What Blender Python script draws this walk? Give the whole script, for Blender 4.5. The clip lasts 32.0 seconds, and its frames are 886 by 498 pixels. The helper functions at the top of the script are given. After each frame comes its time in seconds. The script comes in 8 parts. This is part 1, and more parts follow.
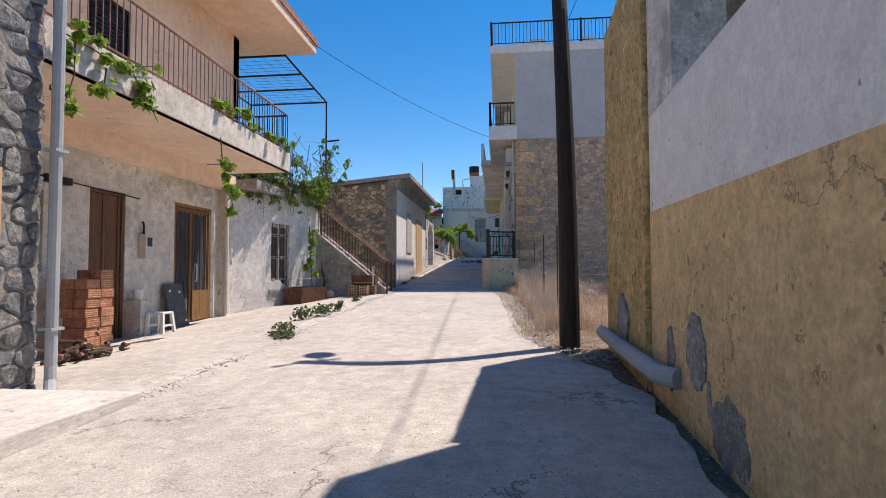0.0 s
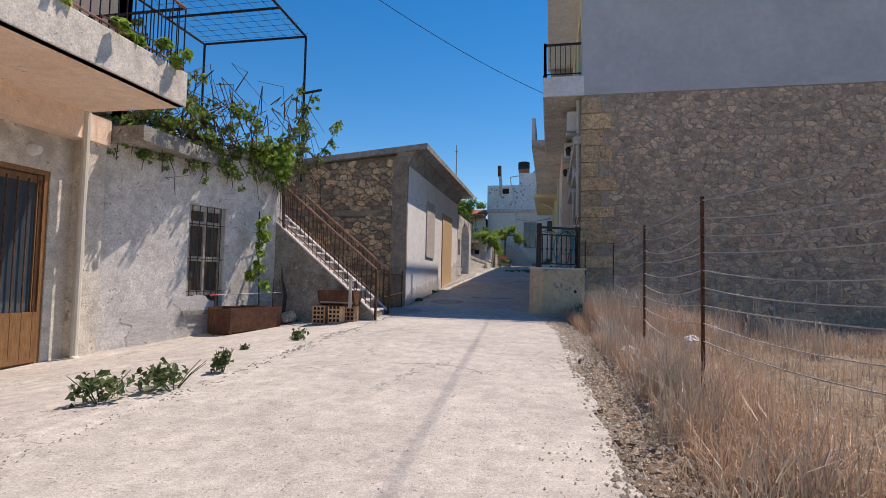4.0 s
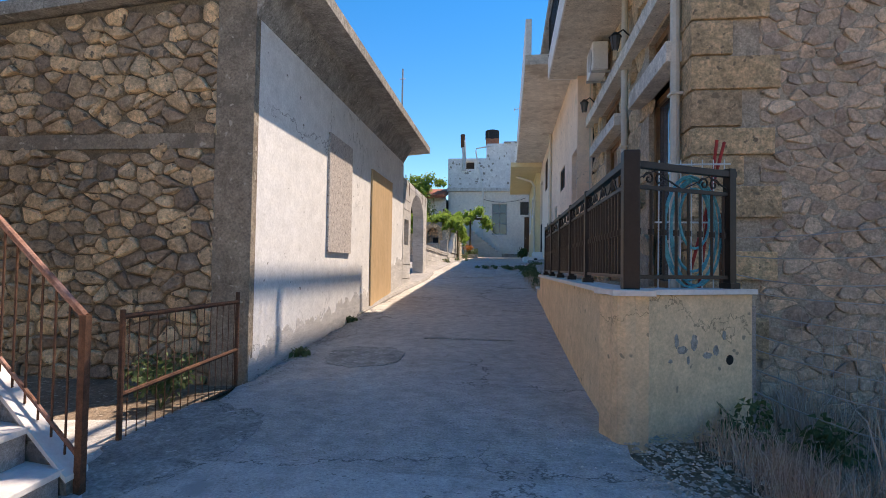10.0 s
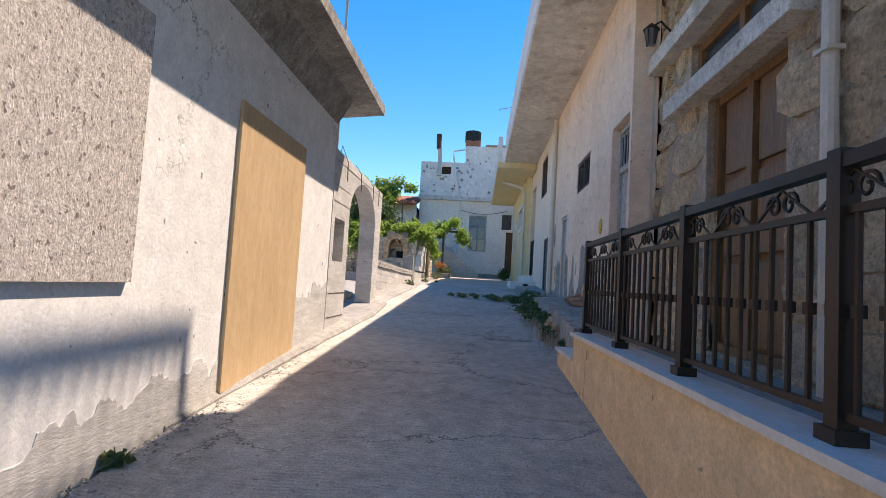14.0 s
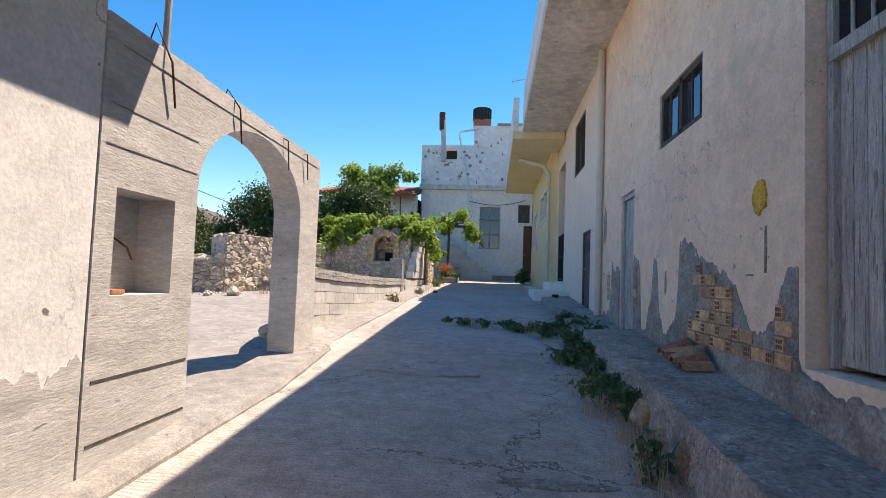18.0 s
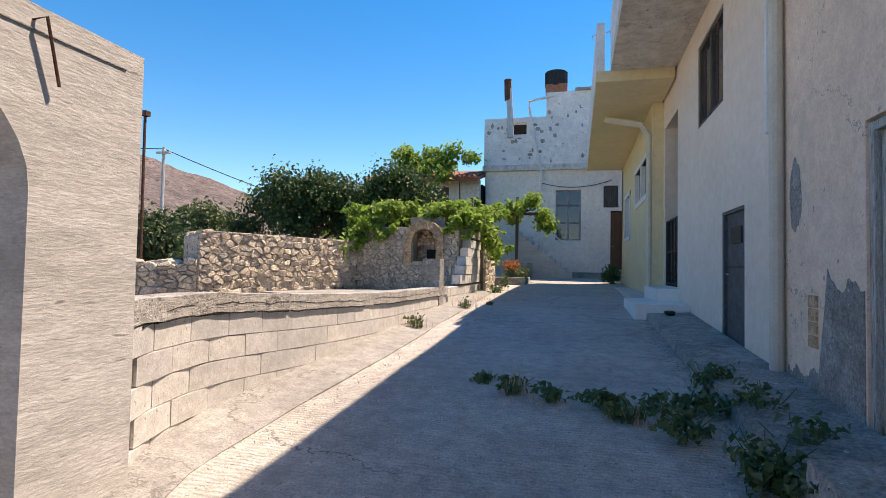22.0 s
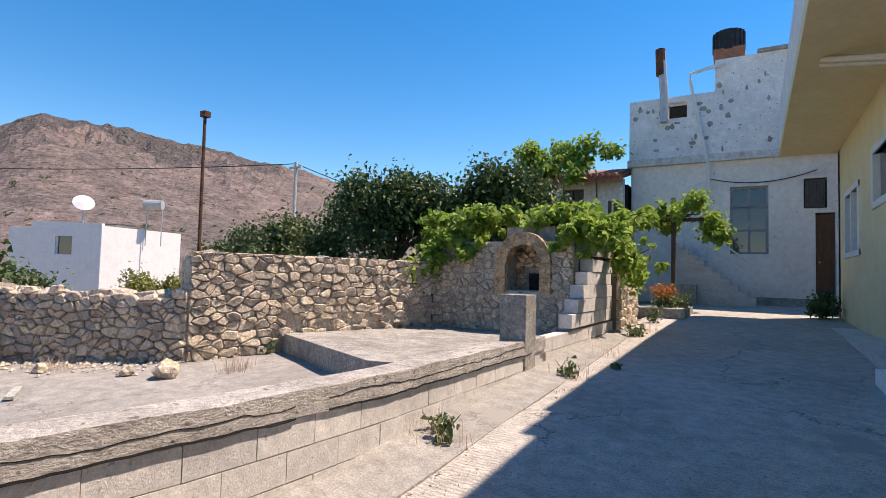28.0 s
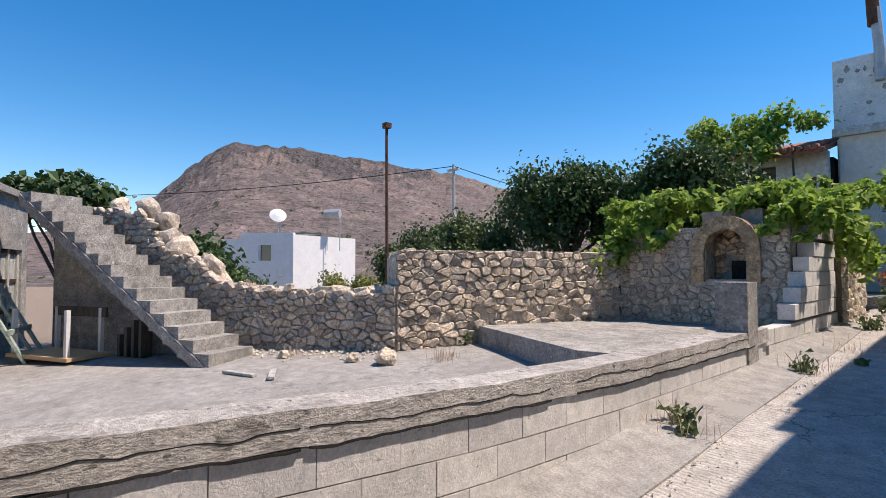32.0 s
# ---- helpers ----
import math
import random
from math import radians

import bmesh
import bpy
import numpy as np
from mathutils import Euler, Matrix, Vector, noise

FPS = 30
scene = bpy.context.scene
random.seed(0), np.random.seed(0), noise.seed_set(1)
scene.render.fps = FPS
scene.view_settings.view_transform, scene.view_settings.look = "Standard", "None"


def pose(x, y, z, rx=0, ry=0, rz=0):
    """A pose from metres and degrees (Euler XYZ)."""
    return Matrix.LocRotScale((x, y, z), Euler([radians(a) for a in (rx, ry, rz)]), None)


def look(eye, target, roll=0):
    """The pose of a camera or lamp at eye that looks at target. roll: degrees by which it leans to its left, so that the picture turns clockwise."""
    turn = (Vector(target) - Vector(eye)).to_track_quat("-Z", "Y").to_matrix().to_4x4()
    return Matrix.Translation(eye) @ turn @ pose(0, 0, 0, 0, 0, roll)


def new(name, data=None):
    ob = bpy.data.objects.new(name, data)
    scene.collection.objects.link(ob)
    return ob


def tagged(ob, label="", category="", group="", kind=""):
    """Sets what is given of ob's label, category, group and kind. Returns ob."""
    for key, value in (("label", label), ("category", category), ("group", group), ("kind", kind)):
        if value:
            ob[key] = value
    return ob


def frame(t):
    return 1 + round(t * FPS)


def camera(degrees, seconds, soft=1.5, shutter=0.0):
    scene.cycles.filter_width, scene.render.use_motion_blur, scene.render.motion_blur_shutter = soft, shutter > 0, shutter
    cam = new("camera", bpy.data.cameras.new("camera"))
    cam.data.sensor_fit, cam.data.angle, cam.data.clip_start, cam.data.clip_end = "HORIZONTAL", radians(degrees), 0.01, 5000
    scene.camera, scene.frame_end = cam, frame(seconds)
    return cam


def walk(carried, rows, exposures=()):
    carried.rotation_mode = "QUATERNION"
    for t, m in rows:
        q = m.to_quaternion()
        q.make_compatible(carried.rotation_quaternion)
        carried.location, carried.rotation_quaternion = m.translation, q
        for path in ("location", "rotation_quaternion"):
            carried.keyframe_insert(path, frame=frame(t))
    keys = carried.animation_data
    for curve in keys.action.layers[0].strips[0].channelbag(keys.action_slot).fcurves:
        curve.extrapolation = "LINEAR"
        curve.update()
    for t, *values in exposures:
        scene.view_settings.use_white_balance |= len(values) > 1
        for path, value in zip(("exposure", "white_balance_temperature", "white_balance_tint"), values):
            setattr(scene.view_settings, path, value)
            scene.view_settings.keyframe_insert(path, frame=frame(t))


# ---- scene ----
cam = camera(80.0, 32.0, soft=0.8)
PATH = [
    (0, (1.397, -3.514, 0.98), (1.183, -1.527, 1.064), -0.2),
    (0.5, (1.379, -2.649, 1.067), (1.125, -0.666, 1.107), 0.9),
    (1, (1.297, -1.872, 1.084), (1.008, 0.107, 1.133), 2.5),
    (1.5, (1.422, -1.18, 1.065), (1.117, 0.796, 1.111), 0.9),
    (2, (1.459, -0.36, 1.047), (1.054, 1.598, 1.109), 1.0),
    (2.5, (1.458, 0.335, 1.076), (1.02, 2.285, 1.148), 1.7),
    (3, (1.22, 1.096, 1.186), (0.833, 3.053, 1.335), 2.4),
    (3.5, (1.337, 1.957, 1.139), (0.944, 3.913, 1.267), 1.1),
    (5.5, (0.533, 4.832, 1.285), (0.126, 6.789, 1.346), 2.6),
    (6, (0.404, 5.56, 1.364), (0.099, 7.536, 1.388), 1.4),
    (6.5, (0.297, 6.38, 1.4), (0.019, 8.36, 1.441), 1.4),
    (7, (0.178, 7.078, 1.415), (-0.008, 9.069, 1.467), 0.9),
    (7.5, (0.171, 7.792, 1.465), (-0.024, 9.781, 1.535), 2.5),
    (8, (0.154, 8.523, 1.479), (-0.03, 10.513, 1.56), 1.8),
    (8.5, (0.16, 9.248, 1.493), (-0.024, 11.238, 1.589), 1.4),
    (9, (0.183, 9.926, 1.525), (-0.069, 11.908, 1.609), 2.0),
    (9.5, (0.116, 10.616, 1.563), (-0.11, 12.603, 1.626), 1.0),
    (10, (0.071, 11.308, 1.592), (-0.172, 13.292, 1.657), 0.9),
    (10.5, (-0.03, 12.001, 1.624), (-0.229, 13.989, 1.702), 0.7),
    (11, (-0.106, 12.643, 1.632), (-0.261, 14.635, 1.732), 1.5),
    (11.5, (-0.167, 13.24, 1.653), (-0.328, 15.231, 1.752), 1.8),
    (12, (-0.244, 14.011, 1.722), (-0.318, 16.008, 1.806), 2.5),
    (12.5, (-0.279, 14.69, 1.767), (-0.375, 16.686, 1.861), 2.4),
    (13, (-0.324, 15.339, 1.789), (-0.423, 17.334, 1.89), 2.3),
    (13.5, (-0.305, 15.993, 1.85), (-0.473, 17.983, 1.962), 2.5),
    (14, (-0.317, 16.664, 1.899), (-0.457, 18.655, 2.024), 3.4),
    (14.5, (-0.285, 17.251, 1.918), (-0.402, 19.244, 2.041), 3.4),
    (16.5, (-0.289, 19.668, 2.168), (-0.375, 21.663, 2.278), 1.0),
    (17, (-0.212, 20.338, 2.222), (-0.334, 22.332, 2.312), 1.1),
    (17.5, (-0.257, 20.966, 2.279), (-0.428, 22.955, 2.388), 2.4),
    (18, (-0.242, 21.599, 2.313), (-0.437, 23.587, 2.423), 2.1),
    (18.5, (-0.226, 22.226, 2.343), (-0.476, 24.206, 2.464), 2.1),
    (19, (-0.233, 22.814, 2.377), (-0.477, 24.797, 2.461), 1.7),
    (19.5, (-0.163, 23.386, 2.451), (-0.477, 25.36, 2.527), 2.6),
    (20, (-0.149, 23.9, 2.487), (-0.494, 25.868, 2.574), 2.3),
    (20.5, (-0.164, 24.472, 2.503), (-0.517, 26.439, 2.584), 1.8),
    (21, (-0.12, 24.913, 2.538), (-0.602, 26.853, 2.605), 2.3),
    (21.5, (-0.143, 25.385, 2.599), (-0.669, 27.313, 2.686), 2.2),
    (22, (-0.165, 25.859, 2.633), (-0.656, 27.796, 2.704), 1.1),
    (22.5, (-0.229, 26.325, 2.724), (-0.698, 28.268, 2.779), 1.8),
    (23, (-0.181, 27.172, 2.729), (-0.619, 29.122, 2.808), 2.0),
    (23.5, (-0.157, 27.639, 2.786), (-0.646, 29.576, 2.87), 2.0),
    (24, (-0.152, 28.076, 2.802), (-0.707, 29.996, 2.879), 2.2),
    (24.5, (-0.167, 28.596, 2.865), (-0.681, 30.527, 2.946), 1.8),
    (26.5, (-0.165, 29.673, 2.993), (-0.982, 31.495, 3.093), 2.7),
    (27, (-0.313, 29.770, 2.981), (-1.307, 31.501, 3.101), 2.9),
    (27.5, (-0.371, 29.796, 2.999), (-1.399, 31.507, 3.117), 1.9),
    (28, (-0.376, 29.788, 3.022), (-1.394, 31.507, 3.118), 1.5),
    (28.5, (-0.411, 29.813, 2.985), (-1.444, 31.523, 3.079), 1.4),
    (29, (-0.508, 29.784, 2.974), (-1.584, 31.467, 3.070), 1.4),
    (29.5, (-0.618, 29.727, 2.967), (-1.770, 31.359, 3.069), 0.7),
    (30, (-0.693, 29.659, 2.964), (-1.913, 31.241, 3.069), 0.2),
    (30.5, (-0.757, 29.582, 2.951), (-2.038, 31.115, 3.052), 0.1),
    (31, (-0.788, 29.515, 2.937), (-2.129, 30.996, 3.031), 0.3),
    (31.5, (-0.805, 29.449, 2.936), (-2.207, 30.873, 3.023), 0.3),
    (32, (-0.792, 29.348, 2.946), (-2.247, 30.718, 3.026), -0.2),
]
EXPOSURES = [(0, 0.3, 7300, 19), (3, 0.15, 7300, 19), (6, 0.0, 7300, 19), (8, 0.15, 7500, 19), (9, 0.35, 7700, 19), (10, 0.75, 7800, 19), (11, 1.15, 7800, 19), (13, 1.0, 7800, 19), (18, 0.88, 7800, 19), (22, 0.78, 8000, 19), (24, 0.85, 8100, 20), (28, 0.65, 7700, 20), (32, 0.42, 7100, 18)]
walk(cam, [(t, look(eye, target, roll)) for t, eye, target, roll in PATH],
     exposures=EXPOSURES)

# ---- world, sun, exposure ----
SHIFT = (0.39, 0.37)          # how far a shadow moves in -x and -y for each metre of height
sun_dir = Vector((SHIFT[0], SHIFT[1], 1.0)).normalized()
sun_data = bpy.data.lights.new("sun", "SUN")
sun_data.energy, sun_data.angle, sun_data.color = 4.6, radians(0.55), (1.0, 0.94, 0.85)
sun = new("sun", sun_data)
sun.matrix_basis = look(sun_dir * 60, (0, 0, 0))
world = bpy.data.worlds.new("sky")
scene.world = world
world.use_nodes = True
wn = world.node_tree
wn.nodes.clear()
w_out = wn.nodes.new("ShaderNodeOutputWorld")
w_bg = wn.nodes.new("ShaderNodeBackground")
w_sky = wn.nodes.new("ShaderNodeTexSky")
w_sky.sky_type = 'NISHITA'
w_sky.sun_disc = False
w_sky.sun_elevation = math.asin(sun_dir.z)
w_sky.sun_rotation = math.atan2(sun_dir.x, sun_dir.y)
w_sky.air_density, w_sky.dust_density, w_sky.ozone_density = 1.0, 0.0, 3.0
w_bg.inputs[1].default_value = 0.136
w_hs = wn.nodes.new("ShaderNodeHueSaturation")
w_hs.inputs["Saturation"].default_value = 1.42
wn.links.new(w_sky.outputs[0], w_hs.inputs["Color"])
wn.links.new(w_hs.outputs[0], w_bg.inputs[0])
wn.links.new(w_bg.outputs[0], w_out.inputs[0])


# ---- materials ----
def hexc(r, g, b):
    return (r, g, b, 1.0)


def mat(name, base, second=None, rough=0.85, scale=3.0, fine=40.0, bump=0.25, stain=None, stain_scale=0.7, stain_at=0.58,
        metal=0.0, vary=0.0, stretch=(1, 1, 1), spec=0.3, bump_dist=0.01, crack=None, speck=None, wear=1.0, ridge=None):
    """Two-scale procedural surface: broad tone change, fine grain, optional stains with soft edges, fine relief."""
    m = bpy.data.materials.new(name)
    m.use_nodes = True
    t = m.node_tree
    n, l = t.nodes, t.links
    b = n["Principled BSDF"]
    b.inputs["Roughness"].default_value = rough
    b.inputs["Metallic"].default_value = metal
    b.inputs["Specular IOR Level"].default_value = spec
    geo = n.new("ShaderNodeNewGeometry")
    mp = n.new("ShaderNodeVectorMath")
    mp.operation = 'MULTIPLY'
    mp.inputs[1].default_value = stretch
    l.new(geo.outputs["Position"], mp.inputs[0])
    second = second or tuple(c * 0.78 for c in base)

    def tex(s, detail=4.0, roughness=0.6):
        x = n.new("ShaderNodeTexNoise")
        x.inputs["Scale"].default_value = s
        x.inputs["Detail"].default_value = detail
        x.inputs["Roughness"].default_value = roughness
        l.new(mp.outputs[0], x.inputs["Vector"])
        return x

    def mixc(fac, a, c, mode='MIX'):
        x = n.new("ShaderNodeMix")
        x.data_type, x.blend_type = 'RGBA', mode
        for sock, val in ((x.inputs[0], fac), (x.inputs[6], a), (x.inputs[7], c)):
            if isinstance(val, (tuple, list)):
                sock.default_value = (*val[:3], 1.0)
            elif isinstance(val, float):
                sock.default_value = val
            else:
                l.new(val, sock)
        return x.outputs[2]

    def ramp(src, lo, hi):
        x = n.new("ShaderNodeMapRange")
        x.inputs[1].default_value, x.inputs[2].default_value = lo, hi
        l.new(src, x.inputs[0])
        return x.outputs[0]

    big, small = tex(scale), tex(fine, 5.0, 0.7)
    mid = tex((scale * fine) ** 0.5, 6.0, 0.7)
    col = mixc(ramp(big.outputs["Fac"], 0.35, 0.65), base, second)
    blotch = mixc(ramp(mid.outputs["Fac"], 0.32, 0.68), (1 - 0.32 * wear,) * 3, (1 + 0.22 * wear,) * 3)
    grain = mixc(ramp(small.outputs["Fac"], 0.3, 0.7), (1 - 0.42 * wear,) * 3, (1 + 0.30 * wear,) * 3)
    col = mixc(1.0, mixc(1.0, col, blotch, 'MULTIPLY'), grain, 'MULTIPLY')
    if vary:
        info = n.new("ShaderNodeObjectInfo")
        both = n.new("ShaderNodeMath")
        l.new(info.outputs["Random"], both.inputs[0])
        l.new(geo.outputs["Random Per Island"], both.inputs[1])
        turn = n.new("ShaderNodeMath")
        turn.operation = 'FRACT'
        l.new(both.outputs[0], turn.inputs[0])
        v = mixc(turn.outputs[0], (1 - vary, 1 - vary, 1 - vary * 0.85), (1 + vary, 1 + vary * 0.88, 1 + vary * 0.65))
        col = mixc(1.0, col, v, 'MULTIPLY')
    if stain:
        st = tex(stain_scale, 6.0, 0.65)
        col = mixc(ramp(st.outputs["Fac"], stain_at, stain_at + 0.07), col, stain)
    if speck:
        sp = tex(speck[0], 2.0, 0.5)
        col = mixc(ramp(sp.outputs["Fac"], speck[1], speck[1] + 0.04), col, speck[2])
    if crack:
        warp = tex(1.7, 5.0, 0.7)
        va = n.new("ShaderNodeVectorMath")
        va.operation = 'MULTIPLY_ADD'
        va.inputs[1].default_value = (0.9, 0.9, 0.9)
        l.new(warp.outputs["Color"], va.inputs[0])
        l.new(mp.outputs[0], va.inputs[2])
        vo = n.new("ShaderNodeTexVoronoi")
        vo.feature = 'DISTANCE_TO_EDGE'
        vo.inputs["Scale"].default_value = crack[0]
        l.new(va.outputs[0], vo.inputs["Vector"])
        gate = tex(0.45, 2.0, 0.5)
        cr = n.new("ShaderNodeMath")
        cr.operation = 'MULTIPLY'
        l.new(ramp(vo.outputs["Distance"], crack[1], 0.0), cr.inputs[0])
        l.new(ramp(gate.outputs["Fac"], 0.46, 0.54), cr.inputs[1])
        col = mixc(cr.outputs[0], col, crack[2])
    l.new(col, b.inputs["Base Color"])
    bp = n.new("ShaderNodeBump")
    bp.inputs["Strength"].default_value = bump
    bp.inputs["Distance"].default_value = bump_dist
    add = n.new("ShaderNodeMath")
    l.new(mid.outputs["Fac"], add.inputs[0])
    l.new(small.outputs["Fac"], add.inputs[1])
    height = add.outputs[0]
    if ridge:
        wv = n.new("ShaderNodeTexWave")
        wv.bands_direction = ridge[0]
        wv.inputs["Scale"].default_value = ridge[1]
        wv.inputs["Distortion"].default_value = ridge[2]
        wv.inputs["Detail"].default_value = 3.0
        wv.inputs["Detail Scale"].default_value = 1.5
        l.new(geo.outputs["Position"], wv.inputs["Vector"])
        more = n.new("ShaderNodeMath")
        more.operation = 'MULTIPLY_ADD'
        more.inputs[1].default_value = ridge[3]
        l.new(wv.outputs["Fac"], more.inputs[0])
        l.new(height, more.inputs[2])
        height = more.outputs[0]
    l.new(height, bp.inputs["Height"])
    l.new(bp.outputs[0], b.inputs["Normal"])
    return m


def glass_mat(name, tint=(0.05, 0.07, 0.09)):
    m = bpy.data.materials.new(name)
    m.use_nodes = True
    b = m.node_tree.nodes["Principled BSDF"]
    b.inputs["Base Color"].default_value = (*tint, 1)
    b.inputs["Roughness"].default_value = 0.04
    b.inputs["Specular IOR Level"].default_value = 0.8
    return m


def leaf_mat(name, a, c, trans=0.35):
    m = bpy.data.materials.new(name)
    m.use_nodes = True
    t = m.node_tree
    n, l = t.nodes, t.links
    b = n["Principled BSDF"]
    geo = n.new("ShaderNodeNewGeometry")
    x = n.new("ShaderNodeMix")
    x.data_type = 'RGBA'
    x.inputs[6].default_value, x.inputs[7].default_value = (*a, 1), (*c, 1)
    l.new(geo.outputs["Random Per Island"], x.inputs[0])
    l.new(x.outputs[2], b.inputs["Base Color"])
    b.inputs["Roughness"].default_value = 0.55
    tr = n.new("ShaderNodeBsdfTranslucent")
    l.new(x.outputs[2], tr.inputs[0])
    ms = n.new("ShaderNodeMixShader")
    ms.inputs[0].default_value = trans
    l.new(b.outputs[0], ms.inputs[1])
    l.new(tr.outputs[0], ms.inputs[2])
    l.new(ms.outputs[0], n["Material Output"].inputs[0])
    return m


M_ROAD = mat("road_concrete", (0.55, 0.52, 0.48), (0.45, 0.425, 0.395), 0.95, 0.6, 60, 0.6, (0.36, 0.34, 0.32), 1.3, 0.62, crack=(0.33, 0.006, (0.16, 0.15, 0.14)), speck=(26, 0.66, (0.26, 0.245, 0.23)), wear=0.75)
M_ROAD2 = mat("old_grey_concrete", (0.55, 0.51, 0.465), (0.45, 0.415, 0.38), 0.97, 0.7, 60, 0.8, (0.37, 0.345, 0.32), 0.9, 0.62, bump_dist=0.015, crack=(0.4, 0.007, (0.14, 0.13, 0.12)), speck=(26, 0.67, (0.27, 0.25, 0.23)), wear=0.85, ridge=("Y", 7.0, 6.0, 0.5))
M_YARD2 = mat("dusty_grey_concrete", (0.365, 0.35, 0.33), (0.295, 0.28, 0.262), 0.96, 0.7, 60, 0.6, (0.30, 0.285, 0.265), 0.8, 0.62, crack=(0.5, 0.008, (0.17, 0.16, 0.15)), speck=(22, 0.66, (0.26, 0.245, 0.23)), wear=0.9)
M_YARD = mat("yard_concrete", (0.57, 0.54, 0.50), (0.46, 0.43, 0.40), 0.95, 0.8, 60, 0.6, (0.34, 0.32, 0.30), 0.9, 0.62, crack=(0.6, 0.008, (0.16, 0.15, 0.14)), speck=(24, 0.66, (0.27, 0.255, 0.24)), wear=0.8)
M_EARTH = mat("dry_earth", (0.33, 0.25, 0.18), (0.22, 0.165, 0.12), 1.0, 2.0, 30, 0.9, bump_dist=0.04, speck=(20, 0.62, (0.45, 0.38, 0.3)))
M_FIELD = mat("dry_field", (0.34, 0.26, 0.19), (0.22, 0.19, 0.13), 1.0, 0.05, 1.5, 0.6, (0.10, 0.12, 0.06), 0.12, 0.6)
M_HILL = mat("dry_hill", (0.245, 0.185, 0.165), (0.175, 0.14, 0.127), 1.0, 0.012, 0.16, 1.0, (0.12, 0.105, 0.088), 0.035, 0.6, bump_dist=5.0, speck=(0.13, 0.64, (0.045, 0.045, 0.03)), wear=1.3)
M_ROCK = mat("hill_rock", (0.24, 0.20, 0.185), (0.15, 0.13, 0.122), 1.0, 0.04, 0.3, 1.0, bump_dist=9.0, speck=(0.11, 0.6, (0.055, 0.05, 0.045)), wear=1.4)
M_WHITE = mat("white_plaster", (0.82, 0.81, 0.79), (0.74, 0.73, 0.71), 0.9, 1.2, 60, 0.3, (0.60, 0.59, 0.57), 1.6, 0.66, speck=(14, 0.71, (0.33, 0.32, 0.31)), wear=0.45)
M_STUCCO = mat("stained_white_stucco", (0.84, 0.83, 0.815), (0.79, 0.78, 0.765), 0.94, 0.9, 34, 0.35, (0.66, 0.65, 0.635), 1.3, 0.66, bump_dist=0.008, crack=(0.35, 0.005, (0.3, 0.29, 0.28)), speck=(9, 0.715, (0.22, 0.21, 0.20)), wear=0.35)
M_OLDWHITE = mat("old_white_plaster", (0.74, 0.72, 0.69), (0.60, 0.58, 0.55), 0.92, 1.6, 35, 0.5, (0.40, 0.38, 0.36), 1.3, 0.60, crack=(0.9, 0.006, (0.2, 0.19, 0.18)), speck=(11, 0.68, (0.35, 0.33, 0.31)), wear=0.75)
M_PEEL = mat("peeling_whitewash", (0.86, 0.85, 0.83), (0.76, 0.755, 0.75), 0.92, 1.0, 30, 0.5, (0.42, 0.41, 0.40), 3.6, 0.665, speck=(9, 0.69, (0.30, 0.29, 0.28)), wear=0.45)
M_CREAM = mat("cream_plaster", (0.75, 0.70, 0.62), (0.60, 0.55, 0.48), 0.9, 0.8, 40, 0.5, (0.43, 0.38, 0.32), 0.9, 0.58, crack=(0.7, 0.006, (0.25, 0.23, 0.2)), speck=(10, 0.67, (0.36, 0.32, 0.27)), wear=0.8)
M_BEIGE = mat("pinkish_plaster", (0.90, 0.70, 0.545), (0.82, 0.61, 0.465), 0.9, 0.9, 40, 0.3, (0.66, 0.53, 0.41), 0.8, 0.62, crack=(0.6, 0.005, (0.3, 0.27, 0.24)), speck=(9, 0.70, (0.45, 0.36, 0.29)), wear=0.4)
M_WARMW = mat("warm_white_plaster", (0.84, 0.715, 0.60), (0.78, 0.655, 0.54), 0.9, 1.0, 50, 0.2, (0.72, 0.64, 0.55), 0.9, 0.66, wear=0.3)
M_YELLOW = mat("pale_yellow_paint", (0.80, 0.68, 0.42), (0.74, 0.62, 0.38), 0.85, 1.5, 60, 0.15, wear=0.25)
M_OCHRE = mat("ochre_plaster", (0.92, 0.655, 0.35), (0.84, 0.585, 0.30), 0.95, 1.3, 22, 0.8, (0.58, 0.45, 0.28), 1.5, 0.66, bump_dist=0.03, crack=(0.5, 0.006, (0.3, 0.22, 0.14)), speck=(8, 0.69, (0.40, 0.29, 0.17)), wear=0.6)
M_OCHRE2 = mat("rough_ochre_plaster", (0.90, 0.64, 0.29), (0.70, 0.48, 0.22), 0.97, 2.6, 16, 1.0, (0.52, 0.38, 0.22), 2.8, 0.61, bump_dist=0.06, speck=(8, 0.64, (0.34, 0.23, 0.13)), crack=(0.8, 0.007, (0.2, 0.15, 0.1)), wear=1.0)
M_TERR = mat("ochre_parapet_paint", (0.80, 0.595, 0.385), (0.73, 0.535, 0.34), 0.9, 1.2, 40, 0.25, (0.45, 0.38, 0.29), 2.2, 0.68, crack=(0.35, 0.004, (0.3, 0.22, 0.14)), speck=(10, 0.70, (0.34, 0.27, 0.19)), wear=0.5)
M_CONC = mat("grey_concrete", (0.43, 0.41, 0.38), (0.30, 0.285, 0.26), 0.95, 1.4, 34, 0.8, (0.21, 0.20, 0.185), 1.8, 0.60, bump_dist=0.02, crack=(0.9, 0.008, (0.12, 0.12, 0.11)), speck=(12, 0.68, (0.55, 0.53, 0.49)), wear=1.1)
